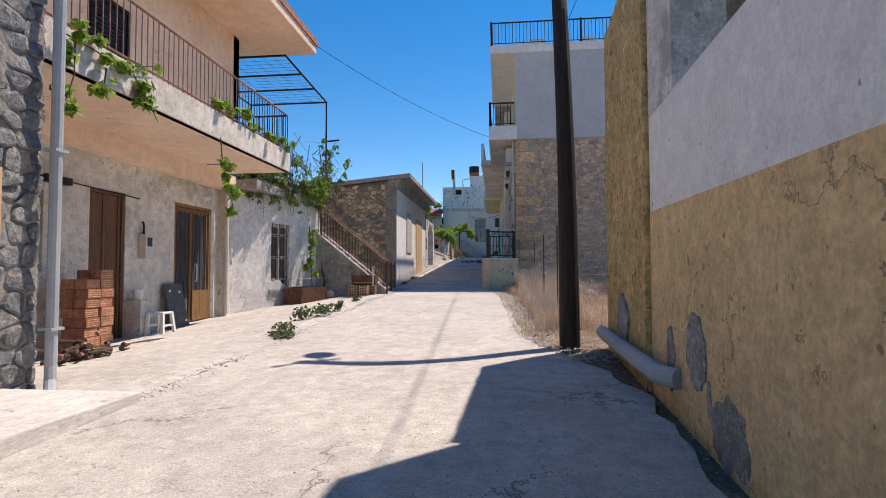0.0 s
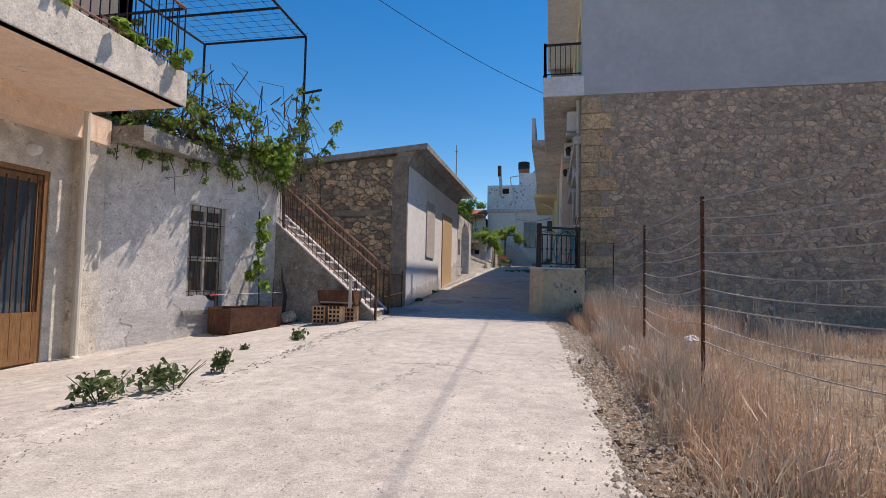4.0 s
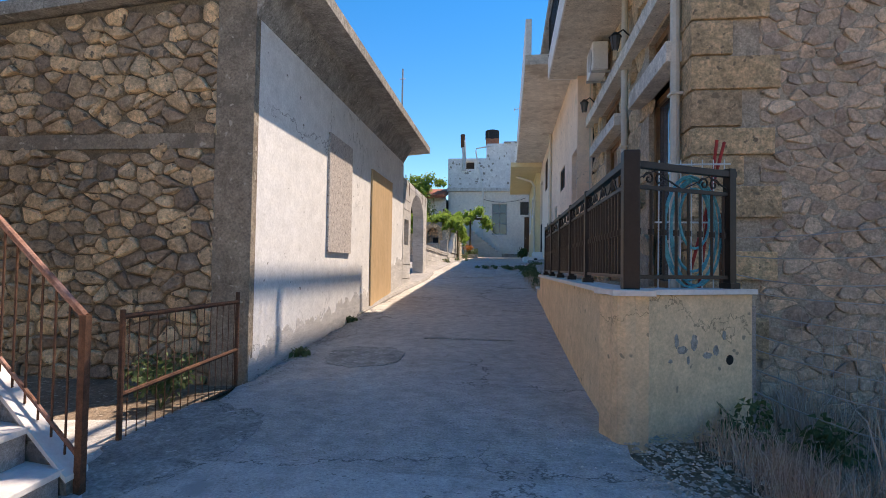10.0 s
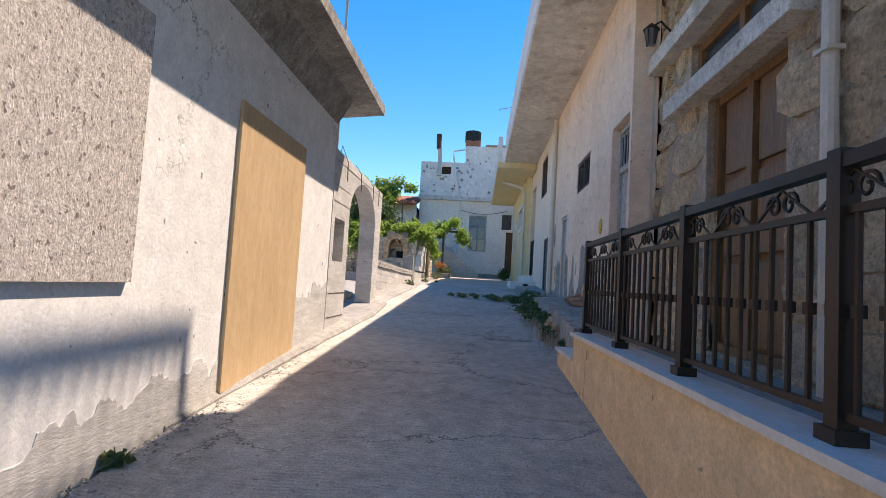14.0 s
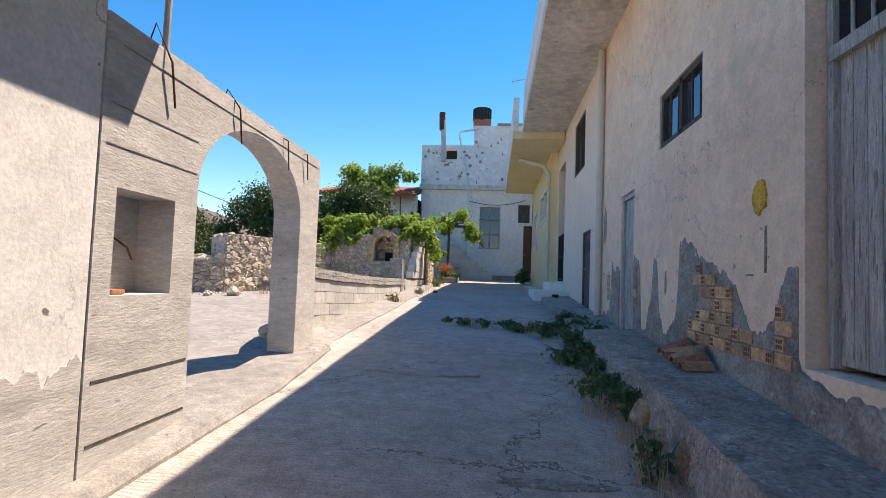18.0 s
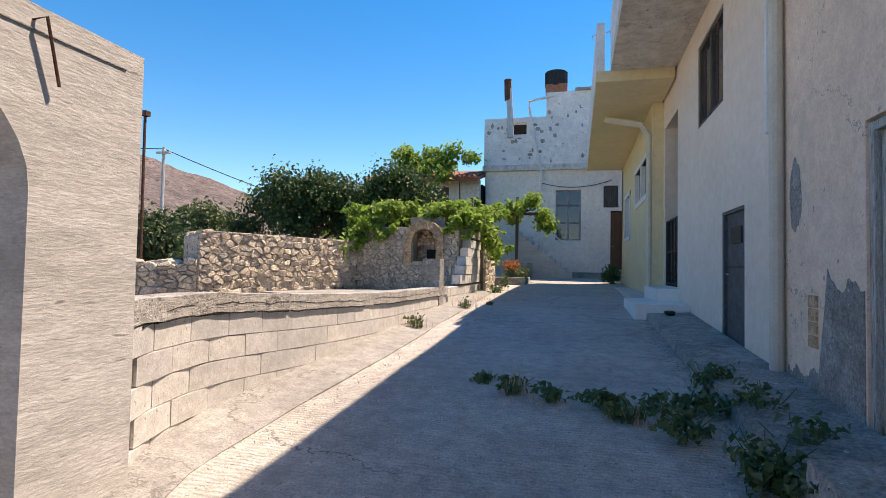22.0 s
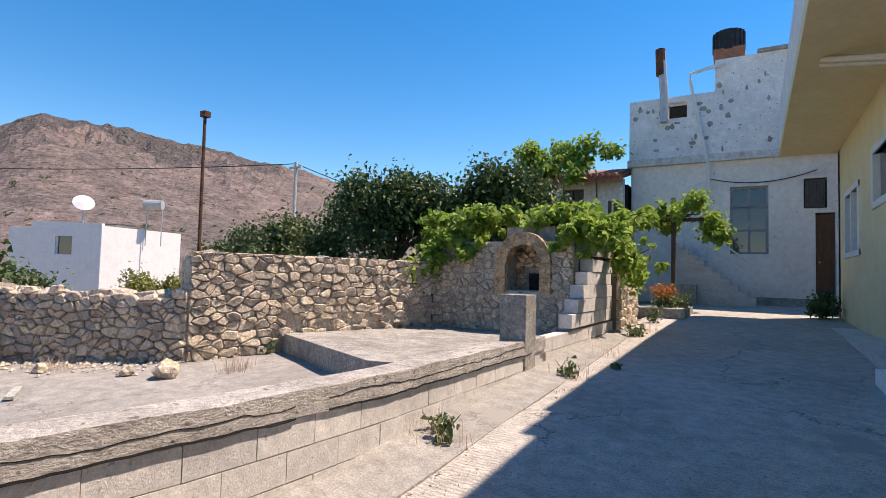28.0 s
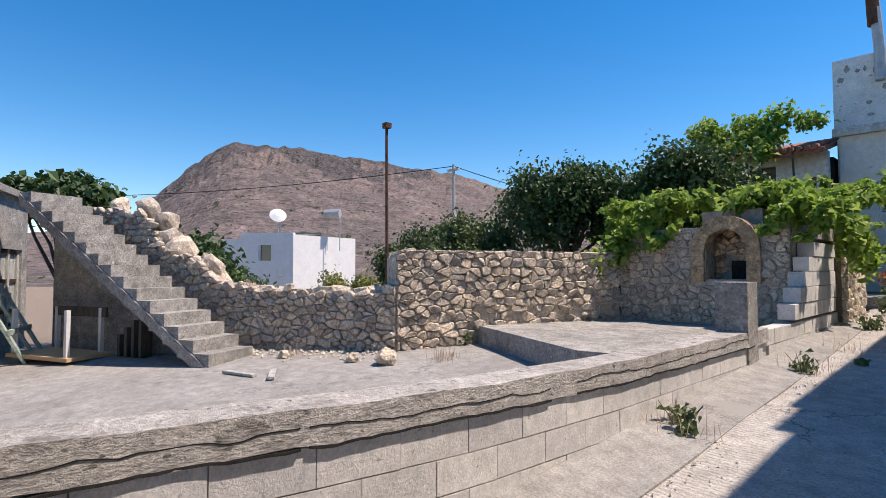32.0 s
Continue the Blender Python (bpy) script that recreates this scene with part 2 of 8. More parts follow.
M_CONCC = mat("weathered_concrete_band", (0.60, 0.565, 0.53), (0.45, 0.42, 0.385), 0.96, 1.6, 34, 1.0, (0.25, 0.23, 0.21), 2.6, 0.60, bump_dist=0.03, stretch=(1, 1, 2.0), crack=(1.2, 0.012, (0.12, 0.11, 0.10)), speck=(13, 0.66, (0.20, 0.19, 0.175)))
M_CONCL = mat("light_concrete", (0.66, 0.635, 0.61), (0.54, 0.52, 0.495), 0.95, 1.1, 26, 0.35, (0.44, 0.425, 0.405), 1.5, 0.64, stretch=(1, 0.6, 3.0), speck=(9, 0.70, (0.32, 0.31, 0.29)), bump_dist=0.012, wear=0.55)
M_BLOCK = mat("cement_block", (0.68, 0.655, 0.625), (0.57, 0.55, 0.525), 0.97, 2.0, 70, 0.6, vary=0.10, bump_dist=0.008, speck=(30, 0.68, (0.36, 0.35, 0.33)), wear=0.55)
M_POINT = mat("sandy_pointing", (0.54, 0.44, 0.335), (0.43, 0.35, 0.27), 0.97, 3.0, 40, 0.8, bump_dist=0.02)
M_EARTHM = mat("brown_earth_mortar", (0.31, 0.24, 0.165), (0.21, 0.165, 0.12), 1.0, 2.5, 40, 0.9, bump_dist=0.02)
M_LIMEM = mat("pale_lime_mortar", (0.68, 0.605, 0.51), (0.53, 0.47, 0.395), 1.0, 2.5, 30, 1.0, bump_dist=0.03, speck=(9, 0.62, (0.27, 0.23, 0.18)))
M_BROWNC = mat("brown_stained_cement", (0.40, 0.335, 0.26), (0.28, 0.23, 0.18), 0.97, 1.6, 36, 0.9, (0.20, 0.17, 0.135), 1.6, 0.6, bump_dist=0.02, speck=(10, 0.65, (0.5, 0.44, 0.36)))
M_MORTAR = mat("mortar", (0.40, 0.37, 0.33), (0.30, 0.28, 0.25), 0.97, 3.0, 40, 0.6)
M_STONE = mat("limestone", (0.72, 0.54, 0.36), (0.48, 0.36, 0.25), 0.95, 4.5, 30, 1.0, vary=0.45, bump_dist=0.03, speck=(11, 0.65, (0.19, 0.155, 0.12)), wear=1.1)
M_STONEW = mat("pale_limestone", (0.82, 0.71, 0.58), (0.60, 0.51, 0.41), 0.95, 4.0, 28, 1.0, vary=0.25, bump_dist=0.035, speck=(9, 0.66, (0.34, 0.275, 0.21)), wear=1.0)
M_STONEG = mat("blue_grey_stone", (0.33, 0.34, 0.35), (0.21, 0.225, 0.24), 0.9, 5.0, 22, 1.0, vary=0.3, bump_dist=0.03, speck=(9, 0.62, (0.42, 0.36, 0.29)))
M_STONET = mat("pinkish_tan_limestone", (0.70, 0.52, 0.38), (0.52, 0.385, 0.29), 0.95, 3.5, 30, 0.8, vary=0.26, bump_dist=0.02, speck=(11, 0.66, (0.30, 0.22, 0.16)), wear=0.9)
M_QUOIN = mat("dressed_sandstone", (0.76, 0.53, 0.32), (0.58, 0.41, 0.25), 0.95, 3.5, 26, 1.0, vary=0.25, bump_dist=0.04, speck=(12, 0.65, (0.30, 0.215, 0.14)), wear=1.1)
M_WOOD = mat("brown_painted_wood", (0.20, 0.095, 0.05), (0.13, 0.065, 0.04), 0.7, 2.0, 50, 0.3, stretch=(6, 6, 1))
M_WOODG = mat("grey_weathered_wood", (0.60, 0.60, 0.56), (0.40, 0.41, 0.385), 0.85, 2.0, 40, 0.6, stretch=(8, 8, 1), speck=(5, 0.62, (0.26, 0.23, 0.20)))
# white plaster darkened to grey: the front wall's shade is in the colour
M_SHADEW = mat("white_plaster_shade_grey", (0.54, 0.54, 0.55), (0.48, 0.48, 0.49), 0.9, 0.8, 50, 0.2, (0.44, 0.44, 0.45), 0.6, 0.62, wear=0.3)
M_ASHLAR = mat("pale_tan_ashlar", (0.82, 0.63, 0.42), (0.66, 0.49, 0.32), 0.95, 3.0, 24, 1.0, vary=0.2, bump_dist=0.05, speck=(10, 0.66, (0.42, 0.28, 0.17)), wear=1.0)
M_WOODD = mat("dark_weathered_wood", (0.13, 0.115, 0.10), (0.08, 0.07, 0.06), 0.85, 2.0, 40, 0.5, stretch=(8, 8, 1))
M_PINE = mat("varnished_wood", (0.30, 0.16, 0.07), (0.22, 0.11, 0.05), 0.5, 2.0, 40, 0.2, stretch=(8, 8, 1))
M_OSB = mat("grey_strand_board", (0.68, 0.625, 0.585), (0.52, 0.465, 0.43), 0.9, 22.0, 60, 0.7, stretch=(1, 1.15, 0.8), speck=(30, 0.63, (0.24, 0.20, 0.18)), wear=0.9)
M_PLY = mat("orange_plywood", (0.62, 0.44, 0.26), (0.57, 0.395, 0.225), 0.75, 1.5, 14, 0.1, stretch=(2.2, 2.2, 0.7), wear=0.25)
M_RUST = mat("rusty_iron", (0.17, 0.085, 0.05), (0.10, 0.05, 0.035), 0.85, 5.0, 50, 0.6, metal=0.2)
M_RUSTP = mat("rusty_pink_paint", (0.38, 0.22, 0.18), (0.28, 0.13, 0.08), 0.8, 6.0, 50, 0.4)
M_IRON = mat("dark_brown_iron", (0.045, 0.033, 0.028), (0.035, 0.026, 0.022), 0.45, 3.0, 40, 0.1, metal=0.3, wear=0.25)
M_BLACK = mat("black_iron", (0.02, 0.02, 0.022), (0.03, 0.03, 0.03), 0.5, 3.0, 40, 0.1, metal=0.3)
M_GREYMET = mat("grey_painted_steel", (0.13, 0.135, 0.14), (0.10, 0.105, 0.11), 0.6, 2.0, 40, 0.1, metal=0.2)
M_GALV = mat("galvanised_steel", (0.52, 0.52, 0.52), (0.40, 0.40, 0.40), 0.5, 4.0, 30, 0.1, metal=0.4, wear=0.25)
M_PVC = mat("grey_pipe", (0.42, 0.45, 0.48), (0.36, 0.39, 0.42), 0.5, 2.0, 40, 0.05, wear=0.25)
M_PVCC = mat("cream_pipe", (0.66, 0.61, 0.52), (0.58, 0.54, 0.46), 0.55, 2.0, 40, 0.05, wear=0.25)
M_ENDWALL = mat("chalky_white_plaster", (0.90, 0.85, 0.78), (0.85, 0.79, 0.71), 0.92, 1.0, 40, 0.3, (0.62, 0.57, 0.51), 1.2, 0.64, speck=(8, 0.7, (0.5, 0.47, 0.43)), wear=0.4)
M_WPAINT = mat("white_paint", (0.80, 0.79, 0.77), (0.74, 0.73, 0.71), 0.6, 2.0, 40, 0.05, wear=0.25)
M_WPLAST = mat("white_plastic", (0.78, 0.78, 0.76), (0.70, 0.70, 0.68), 0.45, 2.0, 40, 0.05, wear=0.25)
M_BPLAST = mat("black_plastic", (0.02, 0.02, 0.02), (0.035, 0.035, 0.035), 0.5, 2.0, 40, 0.1)
M_CLAY = mat("terracotta", (0.50, 0.22, 0.14), (0.42, 0.18, 0.11), 0.9, 3.0, 40, 0.4, vary=0.15)
M_CLAYT = mat("tan_hollow_brick", (0.66, 0.44, 0.27), (0.50, 0.32, 0.20), 0.9, 3.0, 40, 0.5, vary=0.3)
M_TERRAZZO = mat("terrazzo", (0.42, 0.37, 0.34), (0.36, 0.32, 0.30), 0.7, 8.0, 120, 0.1)
M_MARBLE = mat("pale_marble", (0.70, 0.68, 0.66), (0.62, 0.60, 0.58), 0.55, 3.0, 30, 0.1, wear=0.25)
M_BARK = mat("bark", (0.16, 0.12, 0.09), (0.09, 0.07, 0.055), 0.95, 8.0, 40, 0.9, stretch=(3, 3, 0.6), bump_dist=0.02)
M_POLE = mat("creosoted_wood", (0.055, 0.04, 0.033), (0.035, 0.026, 0.022), 0.85, 3.0, 30, 0.6, stretch=(6, 6, 0.6))
M_GLASS = glass_mat("window_glass")
# near-black: the shade of unlit rooms and holes is put into this colour
M_DARK = mat("unlit_black", (0.03, 0.028, 0.026), (0.02, 0.02, 0.02), 0.95, 2.0, 20, 0.1)
M_ROOFT = mat("clay_roof_tile", (0.42, 0.17, 0.11), (0.33, 0.13, 0.09), 0.9, 4.0, 30, 0.4, vary=0.2)
M_BLUEH = mat("turquoise_hose", (0.08, 0.42, 0.50), (0.06, 0.36, 0.44), 0.4, 2.0, 40, 0.05)
M_RED = mat("red_plastic", (0.45, 0.04, 0.03), (0.38, 0.03, 0.03), 0.5, 2.0, 40, 0.05)
M_SHOJI = mat("grey_window_paint", (0.34, 0.35, 0.36), (0.28, 0.29, 0.30), 0.7, 3.0, 40, 0.2)
L_VINE = leaf_mat("vine_leaf", (0.15, 0.27, 0.035), (0.36, 0.48, 0.10), 0.5)
# darker copy of the vine leaf, with shade put into its greens
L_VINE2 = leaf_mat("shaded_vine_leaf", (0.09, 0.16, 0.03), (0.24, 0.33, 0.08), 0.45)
L_CITRUS = leaf_mat("dark_tree_leaf", (0.028, 0.065, 0.02), (0.085, 0.15, 0.045), 0.25)
L_OLIVE = leaf_mat("shrub_leaf", (0.06, 0.10, 0.03), (0.12, 0.16, 0.06), 0.25)
L_YELLOWG = leaf_mat("yellow_green_leaf", (0.20, 0.22, 0.06), (0.30, 0.30, 0.09), 0.3)
L_WEED = leaf_mat("weed_leaf", (0.07, 0.12, 0.04), (0.15, 0.19, 0.08), 0.3)
L_DRY = leaf_mat("dry_grass", (0.38, 0.265, 0.19), (0.66, 0.52, 0.40), 0.3)
L_GREYDRY = leaf_mat("dry_thistle", (0.36, 0.31, 0.26), (0.56, 0.50, 0.42), 0.2)
L_STRAW = leaf_mat("pale_straw", (0.44, 0.28, 0.19), (0.78, 0.60, 0.46), 0.3)
L_FLOWER = leaf_mat("orange_flower", (0.5, 0.12, 0.03), (0.45, 0.25, 0.05), 0.3)


# ---- building helpers ----
def part(name, bm, material, parent=None, label="", smooth=False):
    me = bpy.data.meshes.new(name)
    bmesh.ops.recalc_face_normals(bm, faces=bm.faces[:])
    bm.to_mesh(me)
    bm.free()
    return part_mesh(name, me, material, parent, label, smooth)


def part_mesh(name, me, material, parent=None, label="", smooth=False):
    if not me.materials:
        me.materials.append(material)
    if smooth:
        me.polygons.foreach_set("use_smooth", [True] * len(me.polygons))
    ob = new(name, me)
    if parent is not None:
        ob.parent = parent
        ob.matrix_parent_inverse = Matrix.Translation(parent.location).inverted()
    if label:
        ob["label"] = label
    return ob


def thing(name, label, category, group="", kind="", at=(0, 0, 0)):
    ob = new(name)
    ob.location = at
    ob.empty_display_size = 0.1
    return tagged(ob, label, category, group, kind)


def box(bm, x0, x1, y0, y1, z0, z1, bev=0.0):
    vs = [bm.verts.new(p) for p in ((x0, y0, z0), (x1, y0, z0), (x1, y1, z0), (x0, y1, z0), (x0, y0, z1), (x1, y0, z1), (x1, y1, z1), (x0, y1, z1))]
    fs = [bm.faces.new([vs[i] for i in f]) for f in ((3, 2, 1, 0), (4, 5, 6, 7), (0, 1, 5, 4), (1, 2, 6, 5), (2, 3, 7, 6), (3, 0, 4, 7))]
    if bev:
        es = list({e for f in fs for e in f.edges})
        bmesh.ops.bevel(bm, geom=es, offset=bev, segments=2, profile=0.6, affect='EDGES')
    return vs


def hexa(bm, low, high):
    """A closed block between a lower and an upper ring of points."""
    a = [bm.verts.new(p) for p in low]
    c = [bm.verts.new(p) for p in high]
    k = len(a)
    bm.faces.new(a[::-1])
    bm.faces.new(c)
    for i in range(k):
        bm.faces.new((a[i], a[(i + 1) % k], c[(i + 1) % k], c[i]))


def B(x0, x1, y0, y1, z0, z1, bev=0.0):
    bm = bmesh.new()
    box(bm, min(x0, x1), max(x0, x1), min(y0, y1), max(y0, y1), min(z0, z1), max(z0, z1), bev)
    return bm


def tube(bm, a, b, r0, r1=None, seg=8):
    a, b = Vector(a), Vector(b)
    r1 = r0 if r1 is None else r1
    d = (b - a).normalized()
    u = d.orthogonal().normalized()
    v = d.cross(u)
    ring = []
    for p, r in ((a, r0), (b, r1)):
        ring.append([bm.verts.new(p + (u * math.cos(k * 2 * math.pi / seg) + v * math.sin(k * 2 * math.pi / seg)) * r) for k in range(seg)])
    for k in range(seg):
        bm.faces.new((ring[0][k], ring[0][(k + 1) % seg], ring[1][(k + 1) % seg], ring[1][k]))
    bm.faces.new(ring[0][::-1])
    bm.faces.new(ring[1])


def TUBE(a, b, r0, r1=None, seg=8):
    bm = bmesh.new()
    tube(bm, a, b, r0, r1, seg)
    return bm


def sweep(bm, pts, r, seg=6, r_end=None):
    """A bent pipe through points."""
    pts = [Vector(p) for p in pts]
    rings = []
    up = None
    for i, p in enumerate(pts):
        d = (pts[min(i + 1, len(pts) - 1)] - pts[max(i - 1, 0)]).normalized()
        if up is None:
            up = d.orthogonal().normalized()
        up = (up - d * up.dot(d)).normalized()
        v = d.cross(up)
        rr = r if r_end is None else r + (r_end - r) * i / max(1, len(pts) - 1)
        rings.append([bm.verts.new(p + (up * math.cos(k * 2 * math.pi / seg) + v * math.sin(k * 2 * math.pi / seg)) * rr) for k in range(seg)])
    for a, b in zip(rings, rings[1:]):
        for k in range(seg):
            bm.faces.new((a[k], a[(k + 1) % seg], b[(k + 1) % seg], b[k]))
    bm.faces.new(rings[0][::-1])
    bm.faces.new(rings[-1])


def SWEEP(pts, r, seg=6, r_end=None):
    bm = bmesh.new()
    sweep(bm, pts, r, seg, r_end)
    return bm


def wall_cells(bm, us, zs, holes, pt):
    """One wall with openings (u0, u1, z0, z1) cut through; pt(u, z, side) gives the points of its two faces."""
    us = sorted(set(us) | {v for h in holes for v in h[:2] if min(us) < v < max(us)})
    zs = sorted(set(zs) | {v for h in holes for v in h[2:] if min(zs) < v < max(zs)})
    nu, nz = len(us) - 1, len(zs) - 1
    solid = {(i, j): not any(h[0] < (us[i] + us[i + 1]) / 2 < h[1] and h[2] < (zs[j] + zs[j + 1]) / 2 < h[3] for h in holes) for i in range(nu) for j in range(nz)}
    made = {}

    def vert(i, j, k):
        if (i, j, k) not in made:
            made[i, j, k] = bm.verts.new(pt(us[i], zs[j], k))
        return made[i, j, k]

    for (i, j), full in solid.items():
        if not full:
            continue
        for k in (0, 1):
            bm.faces.new([vert(i, j, k), vert(i + 1, j, k), vert(i + 1, j + 1, k), vert(i, j + 1, k)])
        for di, dj, a, b in ((-1, 0, (i, j), (i, j + 1)), (1, 0, (i + 1, j), (i + 1, j + 1)), (0, -1, (i, j), (i + 1, j)), (0, 1, (i, j + 1), (i + 1, j + 1))):
            if not solid.get((i + di, j + dj), False):
                bm.faces.new([vert(*a, 0), vert(*b, 0), vert(*b, 1), vert(*a, 1)])


def wall_x(name, x0, x1, y0, y1, z0, z1, holes, material, parent, label=""):
    """A wall that runs along y, between x0 and x1, with openings (y0, y1, z0, z1) through it."""
    bm = bmesh.new()
    wall_cells(bm, [y0, y1], [z0, z1], holes, lambda u, z, k: ((x0, x1)[k], u, z))
    return part(name, bm, material, parent, label)


def wall_y(name, y0, y1, x0, x1, z0, z1, holes, material, parent, label=""):
    bm = bmesh.new()
    wall_cells(bm, [x0, x1], [z0, z1], holes, lambda u, z, k: (u, (y0, y1)[k], z))
    return part(name, bm, material, parent, label)


def clip_poly(poly, nx, ny, d):
    """The part of a polygon where nx*x + ny*y <= d."""
    out = []
    for i, p in enumerate(poly):
        q = poly[(i + 1) % len(poly)]
        a, b = nx * p[0] + ny * p[1] - d, nx * q[0] + ny * q[1] - d
        if a <= 0:
            out.append(p)
        if (a < 0 < b) or (b < 0 < a):
            s = a / (a - b)
            out.append((p[0] + s * (q[0] - p[0]), p[1] + s * (q[1] - p[1])))
    return out


def stone_cells(u0, u1, z0, z1, size, aspect, seed, mix=0.0):
    """Irregular cells that fill a rectangle, as polygons: cells about size high and aspect times as wide; mix adds small ones between."""
    rnd = random.Random(seed)
    seeds = []
    z = z0 - size / 2
    row = 0
    while z < z1 + size:
        u = u0 - size * aspect + (row % 2) * size * aspect * 0.5
        while u < u1 + size * aspect:
            seeds.append((u / aspect + rnd.uniform(-0.36, 0.36) * size, z + rnd.uniform(-0.36, 0.36) * size))
            if mix and rnd.random() < mix:
                seeds.append((seeds[-1][0] + rnd.choice((-0.42, 0.42)) * size, seeds[-1][1] + rnd.uniform(-0.4, 0.4) * size))
            u += size * aspect * rnd.choice((0.7, 1.0, 1.0, 1.25) if not mix else (0.65, 0.9, 1.1, 1.5))
        z += size * rnd.uniform(0.8, 1.15)
        row += 1
    arr = np.array(seeds)
    cells = []
    for i, (a, b) in enumerate(seeds):
        if not (u0 / aspect - size < a < u1 / aspect + size and z0 - size < b < z1 + size):
            continue
        near = np.argsort(((arr - arr[i]) ** 2).sum(1))[1:16]
        poly = [(u0 / aspect, z0), (u1 / aspect, z0), (u1 / aspect, z1), (u0 / aspect, z1)]
        for j in near:
            dx, dy = arr[j] - arr[i]
            mx, my = (arr[j] + arr[i]) / 2
            poly = clip_poly(poly, dx, dy, dx * mx + dy * my)
            if len(poly) < 3:
                break
        if len(poly) >= 3:
            cells.append([(p[0] * aspect, p[1]) for p in poly])
    return cells


def stones(parent, cells, place, gap, depth, material, seed, limit=300, name="stone", keep=None, first=None):
    """Stones from cell polygons: place(u, z, out) gives the world point. The first ones are parts, the rest one joined part."""
    rnd = random.Random(seed)
    if keep:
        cells = [c for c in cells if keep(sum(p[0] for p in c) / len(c), sum(p[1] for p in c) / len(c))]
    if first:
        cells.sort(key=lambda c: first(sum(p[0] for p in c) / len(c), sum(p[1] for p in c) / len(c)))
    rest_v, rest_f = [], []
    n = 0
    for c in cells:
        cu, cz = sum(p[0] for p in c) / len(c), sum(p[1] for p in c) / len(c)
        rad = min(math.hypot(p[0] - cu, p[1] - cz) for p in c)
        if rad < gap * 1.2:
            continue
        d = depth * rnd.uniform(0.55, 1.25)
        tilt = (rnd.uniform(-0.25, 0.25), rnd.uniform(-0.25, 0.25))
        # cut the corners once, for rounder outlines
        rounded = []
        for i, p in enumerate(c):
            q = c[(i + 1) % len(c)]
            rounded += [(p[0] * 0.8 + q[0] * 0.2, p[1] * 0.8 + q[1] * 0.2), (p[0] * 0.2 + q[0] * 0.8, p[1] * 0.2 + q[1] * 0.8)]
        rings = []
        for shrink, out in ((gap * 0.4, -0.03), (gap, d * 0.55), (gap + rad * 0.22, d)):
            ring = []
            for p in rounded:
                r = math.hypot(p[0] - cu, p[1] - cz) or 1.0
                k = max(0.2, (r - shrink) / r)
                u, z = cu + (p[0] - cu) * k, cz + (p[1] - cz) * k
                ring.append(place(u, z, out + ((u - cu) * tilt[0] + (z - cz) * tilt[1] if out > 0 else 0) + (rnd.uniform(-0.1, 0.1) * d if out > 0 else 0)))
            rings.append(ring)
        k = len(rounded)
        verts = [v for r in rings for v in r]
        faces = [[a * k + i, a * k + (i + 1) % k, (a + 1) * k + (i + 1) % k, (a + 1) * k + i] for a in (0, 1) for i in range(k)] + [list(range(2 * k, 3 * k))]
        if n < limit:
            me = bpy.data.meshes.new(name)
            me.from_pydata(verts, [], faces)
            part_mesh(name, me, material, parent)
            n += 1
        else:
            o = len(rest_v)
            rest_v += verts
            rest_f += [[o + i for i in f] for f in faces]
    if rest_v:
        me = bpy.data.meshes.new(name + "s")
        me.from_pydata(rest_v, [], rest_f)
        tagged(part_mesh(name + "s", me, material, parent), kind="stuff")


def leaves(name, blobs, count, size, material, parent=None, seed=1, flat=0.5, droop=0.3, stuff=False):
    """Many small five-point leaves inside soft blobs (x, y, z, radius x, y, z)."""
    rng = np.random.default_rng(seed)
    vol = np.array([b[3] * b[4] * b[5] for b in blobs]) ** (2 / 3)
    pick = rng.choice(len(blobs), count, p=vol / vol.sum())
    bl = np.array(blobs, float)[pick]
    d = rng.normal(size=(count, 3))
    d /= np.linalg.norm(d, axis=1)[:, None]
    r = rng.uniform(0.1, 1.0, (count, 1)) ** 0.5 * rng.uniform(0.7, 1.0, (count, 1)) * np.where(rng.random((count, 1)) < 0.22, 1.45, 1.0)
    pos = bl[:, :3] + d * r * bl[:, 3:]
    nrm = d * flat + rng.normal(size=(count, 3)) * 0.6 + np.array([0, 0, 0.5])
    nrm /= np.linalg.norm(nrm, axis=1)[:, None]
    t = np.cross(nrm, rng.normal(size=(count, 3)))
    t /= np.linalg.norm(t, axis=1)[:, None]
    b = np.cross(nrm, t)
    s = size * rng.uniform(0.6, 1.35, (count, 1))
    base, tip = pos - t * s * 0.5, pos + t * s * 0.6 - np.array([0, 0, 1]) * s * droop
    lft, rgt = pos + b * s * 0.42 + nrm * s * 0.12, pos - b * s * 0.42 + nrm * s * 0.12
    verts = np.stack([base, rgt, tip, lft], 1).reshape(-1, 3)
    i = np.arange(count)[:, None] * 4
    faces = np.concatenate([i + [[0, 1, 2]], i + [[0, 2, 3]]])
    me = bpy.data.meshes.new(name)
    me.from_pydata(verts.tolist(), [], faces.tolist())
    ob = part_mesh(name, me, material, parent)
    if stuff:
        tagged(ob, kind="stuff")
    return ob


